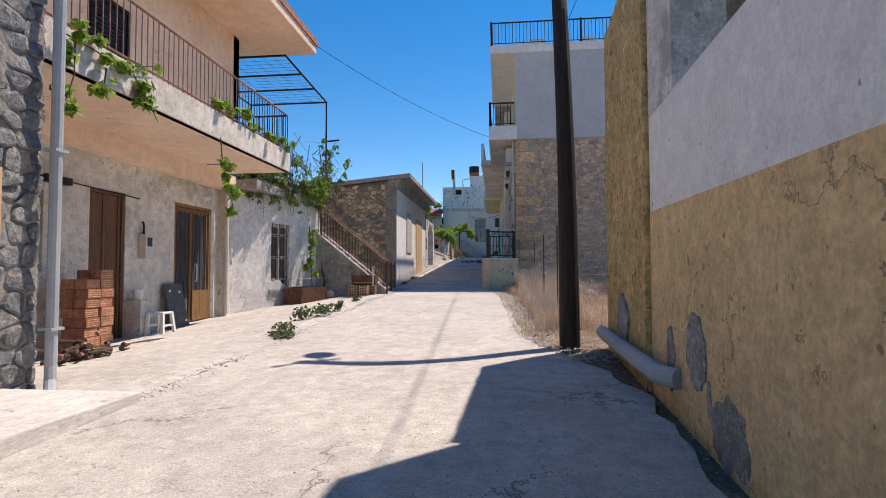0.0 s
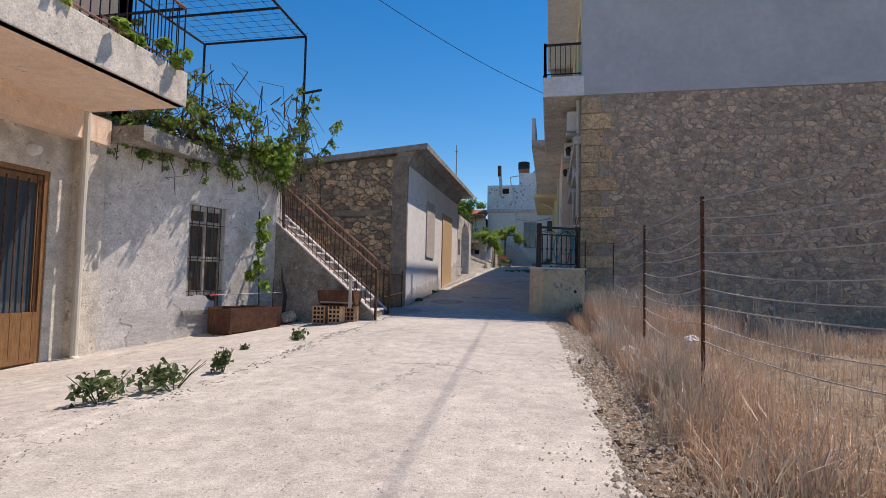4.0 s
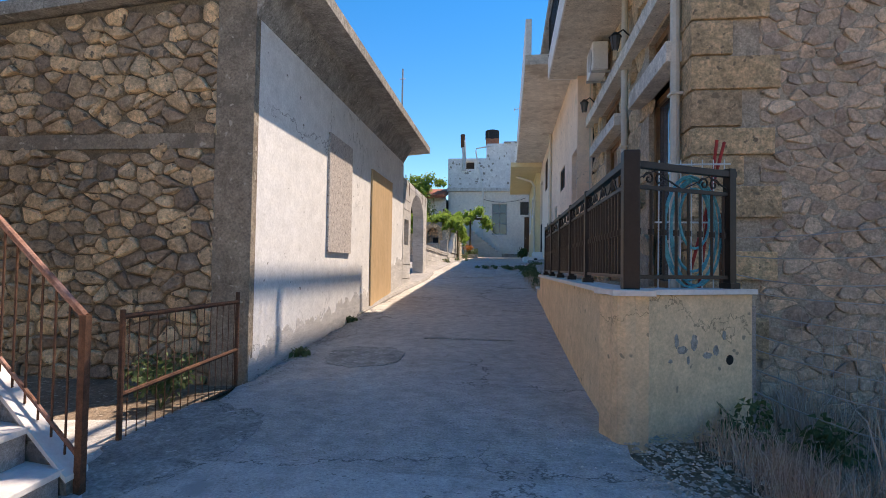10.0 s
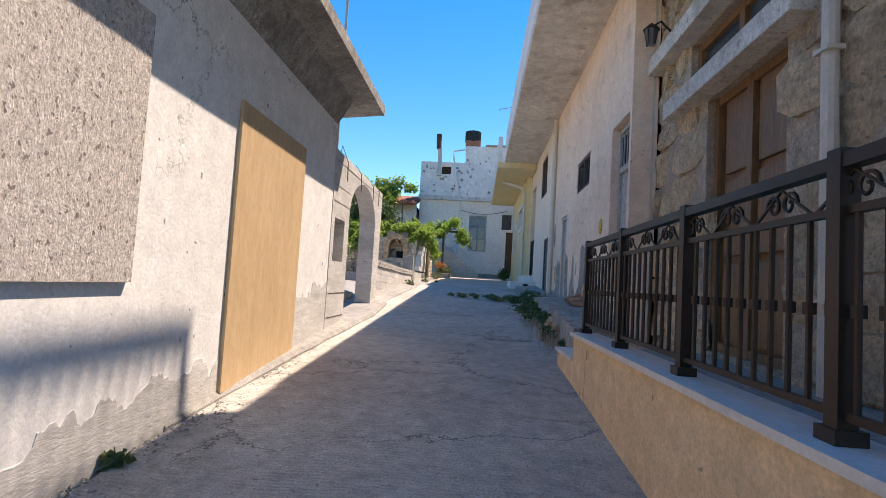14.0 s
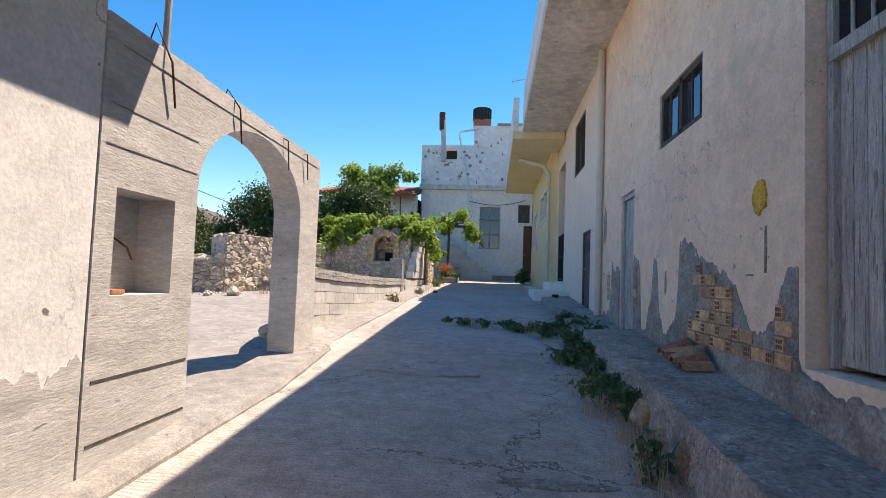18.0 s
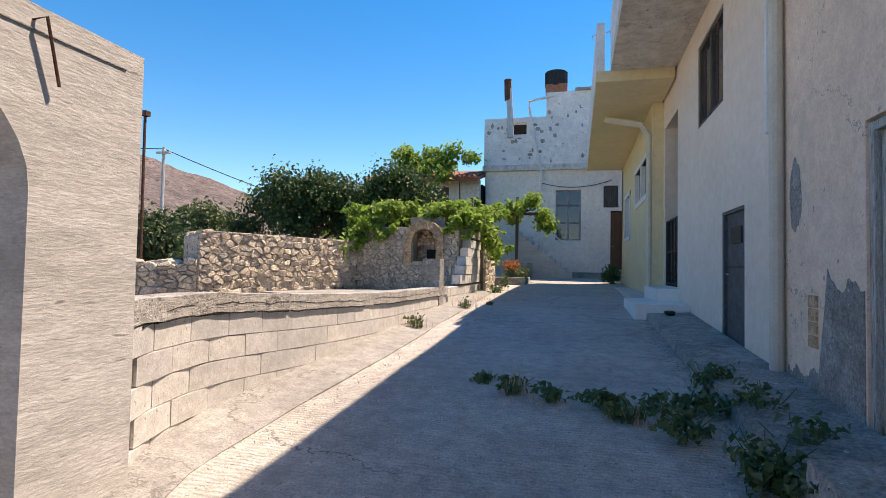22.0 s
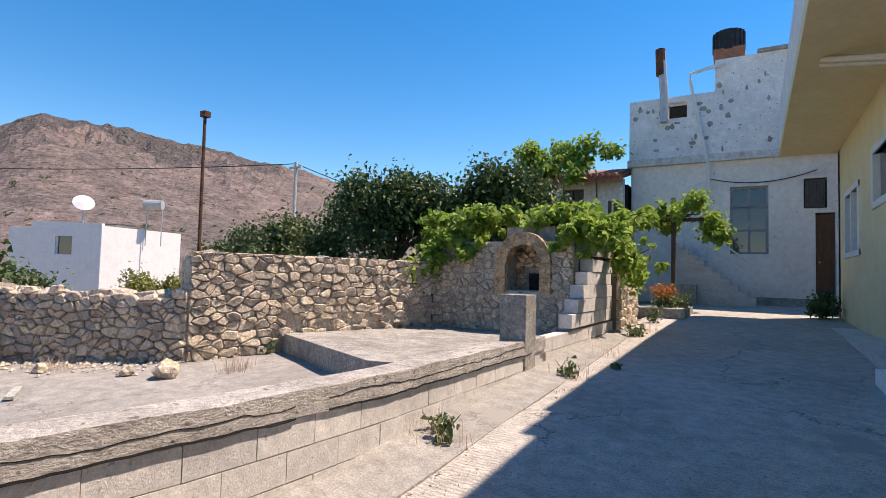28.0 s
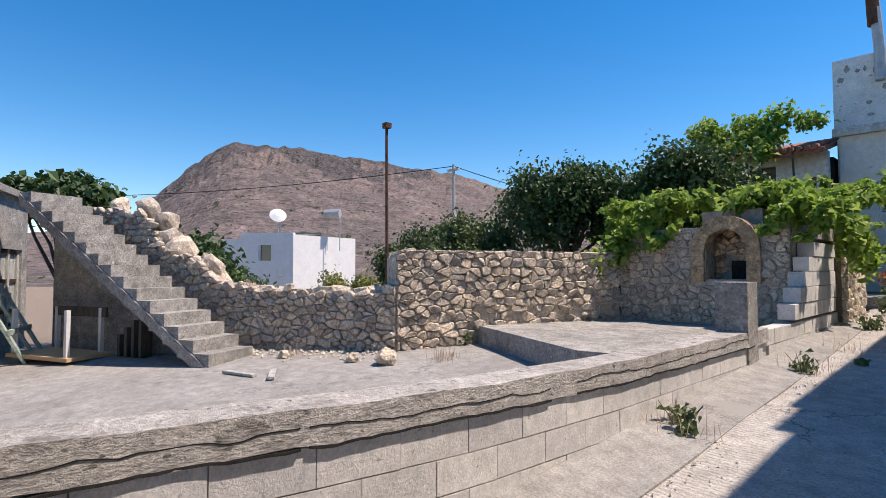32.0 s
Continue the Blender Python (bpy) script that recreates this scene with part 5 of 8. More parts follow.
for (y0, y1, z0, z1), nm, lab in zip(QH, ("glass_door", "window_light", "wood_door", "window_light"), (
        "tall brown-framed glass door in a stone facade", "narrow wooden light above the glass door", "brown panelled house door under a cream lintel", "long wooden light with two panes above the house door")):
    w = thing(nm, lab, "door" if "door" in nm else "window", at=(2.2, (y0 + y1) / 2, z0))
    ys3 = ((y0, y0 + 0.09), (y1 - 0.09, y1)) + (() if nm == "glass_door" else (((y0 + y1) / 2 - 0.05, (y0 + y1) / 2 + 0.05),))
    for a, b in ys3:
        part("stile", B(2.16, 2.28, a, b, z0, z1), M_PINE, w)
    for zz in (z0, z1 - 0.09):
        part("rail", B(2.165, 2.275, y0 + 0.09, y1 - 0.09, zz, zz + 0.09), M_PINE, w)
    if nm == "wood_door":
        for k in range(6):
            part("panel", B(2.20, 2.24, y0 + 0.1 + 0.66 * (k % 2), y0 + 0.66 + 0.66 * (k % 2), z0 + 0.12 + 0.86 * (k // 2), z0 + 0.9 + 0.86 * (k // 2), 0.01), M_PINE, w)
        part("backing", B(2.24, 2.26, y0 + 0.09, y1 - 0.09, z0 + 0.09, z1 - 0.09), M_PINE, w)
    else:
        part("pane", B(2.215, 2.23, y0 + 0.09, y1 - 0.09, z0 + 0.09, z1 - 0.09), M_GLASS, w)


def iron_railing(name, label, a, b, z0, h, step, material, posts=(), thick=0.03, scroll=False, group=""):
    """An iron railing from a to b on plan with round bars and square posts."""
    p, n = line_frame(a, b)
    r = thing(name, label, "railing", group, at=p(n / 2, z0, 0))
    part("top_rail", SLAB(p, 0, n, -thick, thick, z0 + h - 0.05, z0 + h), material, r)
    part("bottom_rail", SLAB(p, 0, n, -thick * .5, thick * .5, z0 + 0.08, z0 + 0.11), material, r)
    if scroll:
        part("middle_rail", SLAB(p, 0, n, -thick * .5, thick * .5, z0 + h - 0.21, z0 + h - 0.18), material, r)
    k = int(n / step)
    for i in range(1, k):
        u = n * i / k
        bar = part("baluster", TUBE(p(u, z0 + 0.09, 0), p(u, z0 + h - (0.19 if scroll else 0.04), 0), 0.012 if scroll else (0.016 if thick > 0.04 else 0.010), None, 6), material, r)
        if scroll:
            part("collar", TUBE(p(u, z0 + 0.42, 0), p(u, z0 + 0.465, 0), 0.024, None, 8), material, bar)
    for u in posts:
        part("post", SLAB(p, u - 0.035, u + 0.035, -0.035, 0.035, z0, z0 + h + 0.02), material, r)
        part("post_foot", SLAB(p, u - 0.055, u + 0.055, -0.055, 0.055, z0, z0 + 0.05), material, r)
    if scroll:
        m = int(n / 0.42)
        for i in range(m):
            for sgn in (-1, 1):
                c = n * (i + 0.5) / m + sgn * 0.055
                pts = []
                for q in range(15):
                    ang, rad = q * 0.55, 0.055 * (1 - q / 17)
                    pts.append(p(c + sgn * rad * math.cos(ang), z0 + h - 0.125 + rad * math.sin(ang), 0))
                part("scroll", SWEEP(pts, 0.008, 4), material, r)
            u0, u1 = n * i / m, n * (i + 1) / m
            part("brace", SWEEP([p(u0 + .02, z0 + h - 0.18, 0), p((u0 + u1) / 2, z0 + h - 0.06, 0), p(u1 - .02, z0 + h - 0.18, 0)], 0.007, 4), material, r)
    return r


# terrace in front of the stone facade
TY0, TZ = 15.6, 1.40
tp, tlen = line_frame((0.76, 22.6), (0.86, 15.25))
fp, flen = line_frame((0.86, 15.25), (2.06, 15.92))
te = thing("wall_terrace_front", "ochre-painted terrace parapet with a marble top", "wall", kind="structure", at=(1, 19, 0.4))
part("parapet", SLAB(tp, 0, tlen, -0.22, 0, -0.3, TZ), M_TERR, te)
part("parapet", SLAB(fp, 0.02, flen, -0.22, 0.003, -0.3, TZ - 0.002), M_TERR, te)
part("rounded_corner", TUBE((0.93, 15.33, -0.3), (0.93, 15.33, TZ - 0.003), 0.1, None, 20), M_TERR, te)
part("coping", SLAB(tp, 0, tlen + 0.04, -0.26, 0.04, TZ, TZ + 0.04), M_MARBLE, te, "thin white marble coping")
part("coping", SLAB(fp, 0.0, flen + 0.02, -0.26, 0.04, TZ + 0.003, TZ + 0.043), M_MARBLE, te)
part("terrace_floor", SLAB(tp, 0, tlen - 0.78, -1.3, -0.22, -0.3, 1.30), M_TERRAZZO, te)
part("low_end_wall", SLAB(tp, -1.0, 0, -0.2, 0, -0.3, 1.12), M_TERR, te)
part("low_coping", SLAB(tp, -1.03, 0, -0.23, 0.03, 1.12, 1.16), M_MARBLE, te)
part("lower_landing", SLAB(tp, -1.2, 0, -1.3, -0.2, -0.3, 0.98), M_TERRAZZO, te, "brown tiled landing")
iron_railing("terrace_railing", "dark brown wrought-iron railing with scrolls on the terrace wall", tp(0.08, 0, -0.11)[:2], tp(tlen - 0.08, 0, -0.11)[:2], TZ + 0.04, 0.98, 0.125, M_IRON, (0.0, 1.32, 2.64, 3.96, 5.28), scroll=True)
iron_railing("terrace_railing", "dark brown wrought-iron railing with scrolls, facing the lane's lower end", fp(0.16, 0, -0.11)[:2], fp(flen - 0.06, 0, -0.11)[:2], TZ + 0.04, 0.98, 0.125, M_IRON, (1.1,), scroll=True)
part("corner_post", B(0.92, 1.04, 15.33, 15.45, TZ + 0.04, TZ + 1.08, 0.012), M_IRON, bpy.data.objects["terrace_railing"], "thick corner post")
iron_railing("balcony_railing", "dark iron railing on the first-floor balcony", (1.05, FY + 0.05), (1.05, 24.2), 6.72, 0.95, 0.13, M_IRON, (0.0, 2.3, 4.6, 6.9))
iron_railing("balcony_railing", "short dark iron railing at the balcony's end", (1.05, FY + 0.05), (2.02, FY + 0.05), 6.72, 0.95, 0.13, M_IRON, (0.0,))
iron_railing("roof_railing", "dark iron railing round the roof terrace", (1.13, FY + 0.02), (11.5, FY + 0.02), 9.95, 0.95, 0.14, M_BLACK, (0.0, 3.5, 7.0, 10.5), thick=0.015)
iron_railing("roof_railing", "dark iron railing along the roof edge over the lane", (1.13, FY + 0.02), (1.13, 24.2), 9.95, 0.95, 0.14, M_BLACK, (3.4, 6.9), thick=0.05)

# ================= right: plastered row house =================
PX = 1.68
ph = thing("plastered_house", "old pinkish-white plastered house with flaking wall and grey doors", "house", at=(4, 30, 1.4))
PH = [(24.1, 25.08, 1.84, 4.46), (26.75, 28.05, 3.93, 4.58), (29.15, 29.9, 1.62, 3.66), (32.5, 33.45, 1.76, 3.42), (33.4, 34.9, 4.9, 6.2)]
wall_x("wall", PX, PX + 0.35, 24.0, 31.35, 0.5, 6.6, [h for h in PH if h[1] < 31.3], M_BEIGE, ph, "pinkish white plaster flaking near the ground")
wall_x("wall", PX, PX + 0.35, 31.35, 38.3, 0.5, 6.6, [h for h in PH if h[0] > 31.3] + [(36.6, 38.1, 2.35, 5.75)], M_WARMW, ph, "clean white plaster")
# black filling behind the doors and windows stands in for indoor shade
part("core", B(PX + 0.6, 10, 24.0, 36.6, 0.5, 9.0), M_DARK, ph, "near-black block standing for the unlit inside")
part("balcony_slab", B(0.45, PX + 0.3, 24.35, 36.7, 6.6, 6.85, 0.01), M_CREAM, ph, "stained concrete balcony slab")
part("balcony_parapet", B(0.45, 0.60, 24.35, 36.7, 6.85, 7.75, 0.01), M_WHITE, ph, "white parapet")
part("upper_wall", B(PX, PX + 0.3, 24.0, 36.6, 6.85, 9.3), M_CREAM, ph)
part("roof_slab", B(1.2, 10, 24.0, 36.7, 9.3, 9.6), M_CONC, ph)
part("drainpipe", SWEEP([(PX - 0.07, 31.3, 6.6), (PX - 0.07, 31.3, 1.7)], 0.06, 10), M_PVCC, ph, "cream drainpipe")
part("drainpipe", SWEEP([(PX - 0.05, 31.55, 6.6), (PX - 0.05, 31.55, 4.0)], 0.04, 8), M_WPLAST, ph)
part("dado", B(PX - 0.015, PX, 31.4, 35.4, 0.5, 1.75), M_CONC, ph)
sw = thing("pavement_step", "narrow raised concrete pavement along the house fronts", "pavement", kind="structure", at=(1.3, 30, 1.4))
for a, b, h in ((23.9, 26.5, 0.42), (26.5, 29.0, 0.30), (29.0, 31.5, 0.16), (31.5, 35.42, 0.12)):
    bm = bmesh.new()
    hexa(bm, [(0.95, a, rz(a) - .3), (PX, a, rz(a) - .3), (PX, b, rz(b) - .3), (0.95, b, rz(b) - .3)], [(1.0, a, rz(a) + h), (PX, a, rz(a) + h + .04), (PX, b, rz(b) + h + .04), (1.0, b, rz(b) + h)])
    part("concrete_slab", bm, M_CONC, sw)


def plank_door(name, label, x, y0, y1, z0, z1, n, material, vent=False):
    d = thing(name, label, "door", at=(x, (y0 + y1) / 2, z0))
    for a, b in ((y0, y0 + 0.06), (y1 - 0.06, y1)):
        part("jamb", B(x + 0.02, x + 0.14, a, b, z0, z1), material, d)
    part("head", B(x + 0.02, x + 0.14, y0 + 0.06, y1 - 0.06, z1 - 0.06, z1), material, d)
    w = (y1 - y0 - 0.12) / n
    for i in range(n):
        part("plank", B(x + 0.06, x + 0.10, y0 + 0.06 + i * w + 0.003, y0 + 0.06 + (i + 1) * w - 0.003, z0 + 0.02, z1 - 0.065, 0.004), material, d)
    return d


gd = plank_door("wooden_door", "tall weathered grey plank door with a barred light above", PX + 0.10, 24.12, 25.06, 1.86, 4.44, 7, M_WOODG)
# near-black panel gives the shade behind the barred light
part("light_pane", B(PX + 0.145, PX + 0.158, 24.2, 24.98, 3.84, 4.32), M_DARK, gd)
part("transom", B(PX + 0.11, PX + 0.16, 24.14, 25.04, 3.74, 3.83), M_WOODG, gd)
for i in range(4):
    part("bar", TUBE((PX + 0.135, 24.33 + i * 0.17, 3.82), (PX + 0.135, 24.33 + i * 0.17, 4.34), 0.012), M_WOODG, gd)
plank_door("plank_door", "narrow grey weathered plank door with peeling paint", PX, 29.15, 29.9, 1.62, 3.64, 4, M_WOODG)
sd = thing("steel_door", "dark grey steel door with a small louvred vent", "door", at=(PX, 33, 1.76))
part("leaf", B(PX + 0.05, PX + 0.10, 32.55, 33.40, 1.78, 3.38), M_GREYMET, sd)
for a, b in ((32.5, 32.55), (33.40, 33.45)):
    part("jamb", B(PX + 0.01, PX + 0.12, a, b, 1.76, 3.42), M_GREYMET, sd)
part("head", B(PX + 0.01, PX + 0.12, 32.55, 33.40, 3.38, 3.42), M_GREYMET, sd)
part("vent", B(PX + 0.035, PX + 0.05, 32.75, 33.2, 3.0, 3.2), M_BPLAST, sd, "black louvred vent")
part("seam", B(PX + 0.04, PX + 0.05, 32.57, 33.38, 2.70, 2.72), M_BPLAST, sd)
part("handle", TUBE((PX + 0.02, 33.3, 2.62), (PX + 0.02, 33.2, 2.62), 0.015), M_GALV, sd)
for (y0, y1, z0, z1), lab in ((PH[1], "small old wooden window with iron bars"), (PH[4], "tall dark wooden window in a deep reveal")):
    w = thing("window_small", lab, "window", at=(PX, (y0 + y1) / 2, z0))
    for a, b in ((y0, y0 + 0.07), (y1 - 0.07, y1), ((y0 + y1) / 2 - 0.035, (y0 + y1) / 2 + 0.035)):
        part("stile", B(PX + 0.02, PX + 0.1, a, b, z0, z1), M_WOODD, w)
    for zz in (z0, z1 - 0.07):
        part("rail", B(PX + 0.02, PX + 0.1, y0 + 0.07, y1 - 0.07, zz, zz + 0.07), M_WOODD, w)
    part("pane", B(PX + 0.07, PX + 0.08, y0 + 0.07, y1 - 0.07, z0 + 0.07, z1 - 0.07), M_GLASS, w)
    for i in range(3):
        yy = y0 + (y1 - y0) * (i + 1) / 4
        part("bar", TUBE((PX + 0.03, yy, z0 + 0.05), (PX + 0.03, yy, z1 - 0.05), 0.012), M_RUST, w)

# ================= right: yellow house =================
YX = 1.45
yh = thing("yellow_house", "pale yellow plastered house with white window frames and a deep eave", "house", at=(4, 41, 1.9))
YH = [(38.95, 41.7, 4.5, 5.36), (43.3, 45.1, 3.75, 5.05)]
wall_x("wall", YX, YX + 0.3, 38.305, 46.4, 1.5, 6.4, YH, M_YELLOW, yh)
part("core", B(YX + 0.5, 10, 36.7, 46.4, 1.5, 8.5), M_DARK, yh, "near-black block standing for the unlit inside")
part("side_wall", B(YX, 10, 46.1, 46.4, 1.5, 8.0), M_YELLOW, yh)
part("soffit_slab", B(0.18, YX + 0.2, 36.72, 46.4, 6.4, 6.62), M_YELLOW, yh, "pale yellow balcony soffit")
part("parapet", B(0.18, 0.34, 36.72, 46.4, 6.62, 7.6), M_WHITE, yh, "white parapet")
part("upper_wall", B(YX, YX + 0.3, 36.6, 46.4, 6.62, 9.2), M_CREAM, yh)
part("roof_slab", B(1.0, 10, 36.7, 46.4, 9.2, 9.5), M_CONC, yh)
part("plinth", B(1.0, YX, 38.3, 46.4, 1.5, 2.12), M_CONCL, yh, "pale concrete plinth step")
for x, y in ((YX - 0.05, 38.42), (YX - 0.05, 38.62)):
    part("drainpipe", SWEEP([(x - 0.9, y + 0.9, 6.38), (x - 0.15, y + 0.1, 6.0), (x, y, 5.7), (x, y, 2.1)], 0.045, 8), M_PVCC, yh, "cream pipe")
for y0, y1, z0, z1 in YH:
    w = thing("window_white", "white-framed window of the yellow house", "window", "yellow house windows", at=(YX, (y0 + y1) / 2, z0))
    for a, b in ((y0 - 0.12, y0 + 0.06), (y1 - 0.06, y1 + 0.12), ((y0 + y1) / 2 - 0.06, (y0 + y1) / 2 + 0.06)):
        part("frame", B(YX - 0.03, YX + 0.1, a, b, z0 - 0.1, z1 + 0.1), M_WPAINT, w)
    for zz in (z0 - 0.12, z1):
        part("frame", B(YX - 0.032, YX + 0.1, y0 - 0.12, y1 + 0.12, zz, zz + 0.12), M_WPAINT, w)
    part("pane", B(YX + 0.08, YX + 0.09, y0, y1, z0, z1), M_GLASS, w.children[0])
# tiled doorstep and black gate
ds = thing("doorstep", "white tiled doorstep of two steps", "steps", at=(1.2, 35.6, 1.8))
part("lower_step", B(0.80, PX, 35.42, 37.55, 1.5, 2.08, 0.01), M_WPAINT, ds)
part("upper_step", B(1.28, PX, 36.3, 38.25, 2.03, 2.32, 0.01), M_WPAINT, ds)
part("porch_recess", B(PX + 0.3, PX + 0.34, 36.6, 38.1, 2.3, 5.75), mat("pale_blue_reveal", (0.55, 0.66, 0.74)), ds, "pale blue painted reveal")
bg = thing("iron_door_gate", "black iron bar gate of the doorway", "gate", at=(PX, 35.7, 2.25))
for i in range(9):
    part("bar", TUBE((PX + 0.03, 36.68 + i * 0.168, 2.33), (PX + 0.03, 36.68 + i * 0.168, 3.72), 0.013), M_BLACK, bg)
for z in (2.40, 3.05, 3.70):
    part("rail", TUBE((PX + 0.03, 36.61, z), (PX + 0.03, 38.09, z), 0.016), M_BLACK, bg)

# ================= end of the lane: peeling white house =================
EY = 49.85
eh = thing("peeling_house", "tall white house with peeling whitewash, chimney pipe and roof tank", "house", at=(0, 52, 2.3))
wall_y("lower_wall", EY, EY + 0.3, -4.25, 6.0, 1.5, 7.1, [(-1.1, 0.0, 3.95, 6.2), (0.95, 1.55, 5.4, 6.35), (1.25, 1.75, 2.7, 5.25)], M_ENDWALL, eh, "cream plaster")
part("ledge", B(-4.4, 6.0, EY - 0.18, EY + 0.3, 7.1, 7.35), M_OLDWHITE, eh)
wall_y("upper_wall", EY - 0.1, EY + 0.3, -4.35, -1.55, 7.35, 9.52, [(-3.05, -2.42, 8.75, 9.3)], M_PEEL, eh, "peeling whitewash")
part("tower_wall", B(-1.55, 6.0, EY - 0.1, EY + 0.3, 7.35, 10.6), M_PEEL, eh, "peeling whitewash")
part("side_wall", B(-4.35, -4.05, EY + 0.3, 58, 1.5, 9.52), M_PEEL, eh)
part("core", B(-4.0, 6.0, EY + 0.6, 58, 1.5, 9.4), M_DARK, eh, "near-black block standing for the unlit inside")
part("roof_edge", B(-0.3, 6, EY - 0.2, EY + 0.4, 10.6, 10.72), M_CONC, eh)
part("plinth", B(-2.5, 1.3, EY - 0.3, EY, 2.0, 2.55), M_CONC, eh)
part("chimney_pipe", SWEEP([(-3.15, EY - 0.25, 8.6), (-3.15, EY - 0.25, 9.6), (-3.25, EY - 0.25, 11.2)], 0.14, 10), M_GALV, eh, "dented metal flue pipe")
part("chimney_cap", TUBE((-3.25, EY - 0.25, 10.3), (-3.28, EY - 0.25, 11.25), 0.17, 0.17, 10), M_RUST, eh, "rusted flue top")
part("tank_base", B(-1.6, -0.65, EY - 0.05, EY + 0.8, 10.6, 11.0), M_CLAY, eh, "brick tank base")
tk = bmesh.new()
sweep(tk, [(-1.15, EY + 0.4, 10.95), (-1.15, EY + 0.4, 11.1), (-1.15, EY + 0.4, 11.65)], 0.47, 20)
tkp = tagged(part("water_tank", tk, M_BPLAST), "black ribbed plastic water tank on the roof", "tank")
for i in range(18):
    a = i * math.pi / 9
    x, y = -1.15 + 0.48 * math.cos(a), EY + 0.4 + 0.48 * math.sin(a)
    part("rib", TUBE((x, y, 10.98), (x, y, 11.64), 0.03, None, 5), M_BPLAST, tkp)
part("drainpipe", SWEEP([(-1.75, EY - 0.15, 2.5), (-1.75, EY - 0.15, 7.0), (-2.3, EY - 0.25, 9.9), (-2.3, EY - 0.25, 10.2), (-1.2, EY - 0.25, 10.4)], 0.05, 8), M_WPLAST, eh, "white pipe")
ww = thing("window_old", "old grey wooden window with small panes and open lower shutter", "window", at=(-0.55, EY, 3.95))
for a, b in ((-1.1, -1.02), (-0.08, 0.0), (-0.59, -0.51)):
    part("stile", B(a, b, EY + 0.06, EY + 0.16, 3.95, 6.2), M_SHOJI, ww)
for z in (3.95, 4.7, 5.45, 5.5, 6.12):
    part("rail", B(-1.02, -0.08, EY + 0.07, EY + 0.15, z, z + 0.07), M_SHOJI, ww)
part("pane", B(-1.02, -0.08, EY + 0.10, EY + 0.12, 4.0, 6.15), M_GLASS, ww)
od = thing("side_door", "narrow brown wooden door at the end of the lane", "door", at=(1.5, EY, 2.7))
part("leaf", B(1.27, 1.73, EY + 0.08, EY + 0.14, 2.7, 5.2), M_WOOD, od)
part("knob", TUBE((1.35, EY + 0.04, 3.7), (1.35, EY + 0.08, 3.7), 0.03), M_GALV, od)
es = thing("end_stairs", "narrow concrete stairs with a white pipe handrail", "stairs", at=(-1.4, EY - 0.6, 2.3))
for i in range(10):
    x = -0.35 - i * 0.24
    part("step", B(x - 0.24, x, EY - 1.1, EY - 0.02, 2.1, 2.55 + i * 0.19), M_CONCL, es)
part("handrail", SWEEP([(-0.3, EY - 1.08, 3.3), (-0.35, EY - 1.08, 3.5), (-2.2, EY - 1.08, 5.0), (-2.6, EY - 1.08, 5.0)], 0.025), M_WPAINT, es, "white pipe handrail")
part("handrail", SWEEP([(-0.3, EY - 1.08, 3.0), (-2.2, EY - 1.08, 4.6)], 0.018), M_WPAINT, es)
part("low_wall", B(-2.6, -2.0, EY - 1.6, EY - 1.1, 2.0, 2.9), M_CONC, es)

# small vine-covered house with red roof
vh = thing("vine_house", "small pale house with a red tiled roof under grape vines", "house", at=(-7, 52, 2.2))
wall_y("wall", 49.0, 49.3, -9.4, -4.4, 1.5, 6.6, [(-6.6, -5.8, 5.2, 6.3)], M_OLDWHITE, vh)
part("side_wall", B(-9.4, -9.1, 49.3, 56, 1.5, 6.6), M_OLDWHITE, vh)
part("core", B(-9.0, -4.4, 49.8, 56, 1.5, 6.5), M_DARK, vh)
bm = bmesh.new()
hexa(bm, [(-9.7, 48.4, 6.45), (-4.4, 48.4, 6.45), (-4.4, 53, 7.6), (-9.7, 53, 7.6)], [(-9.7, 48.4, 6.6), (-4.4, 48.4, 6.6), (-4.4, 53, 7.75), (-9.7, 53, 7.75)])
part("roof", bm, M_ROOFT, vh)
for i in range(26):
    x = -9.6 + i * 0.2
    part("roof_tile", TUBE((x, 48.3, 6.62), (x, 51.0, 7.28), 0.075, None, 6), M_ROOFT, vh)
wv = thing("window_brown", "brown shuttered window under the red roof", "window", at=(-6.2, 49.1, 5.2))
part("shutter", B(-6.58, -6.22, 49.08, 49.12, 5.22, 6.28), M_WOODD, wv)
part("shutter", B(-6.18, -5.82, 49.08, 49.12, 5.22, 6.28), M_WOODD, wv)

# ================= yard: rubble walls, oven, slab, stairs, shed =================
rw = thing("wall_rubble", "dry rubble stone wall round the yard, broken at its top", "wall", kind="structure", at=(-8, 35, 1.7))
rp, rlen = line_frame((-12.9, 31.15), (-6.95, 34.2))
rp2, rlen2 = line_frame((-6.95, 34.2), (-5.3, 38.4))
topz = lambda u: float(np.interp(u, [0, 1.0, 1.8, 2.2, 2.9, 3.3, 4.2, rlen], [4.1, 4.1, 4.0, 3.3, 3.2, 2.8, 2.68, 2.66]))
bm = bmesh.new()
us = [i * rlen / 24 for i in range(25)]
for a, b in zip(us, us[1:]):
    ta, tb_ = topz(a) - 0.1, topz(b) - 0.1
    hexa(bm, [rp(a, 0.9, -0.5), rp(a, 0.9, 0), rp(b, 0.9, 0), rp(b, 0.9, -0.5)], [rp(a, ta, -0.5), rp(a, ta, 0), rp(b, tb_, 0), rp(b, tb_, -0.5)])
part("core", bm, M_LIMEM, rw, "pale crumbling mortar")
part("core", SLAB(rp2, 0, rlen2, -0.5, 0.0, 0.9, 3.14), M_LIMEM, rw)
c1 = stone_cells(0, rlen, 1.4, 4.15, 0.125, 1.6, 41, 0.35)
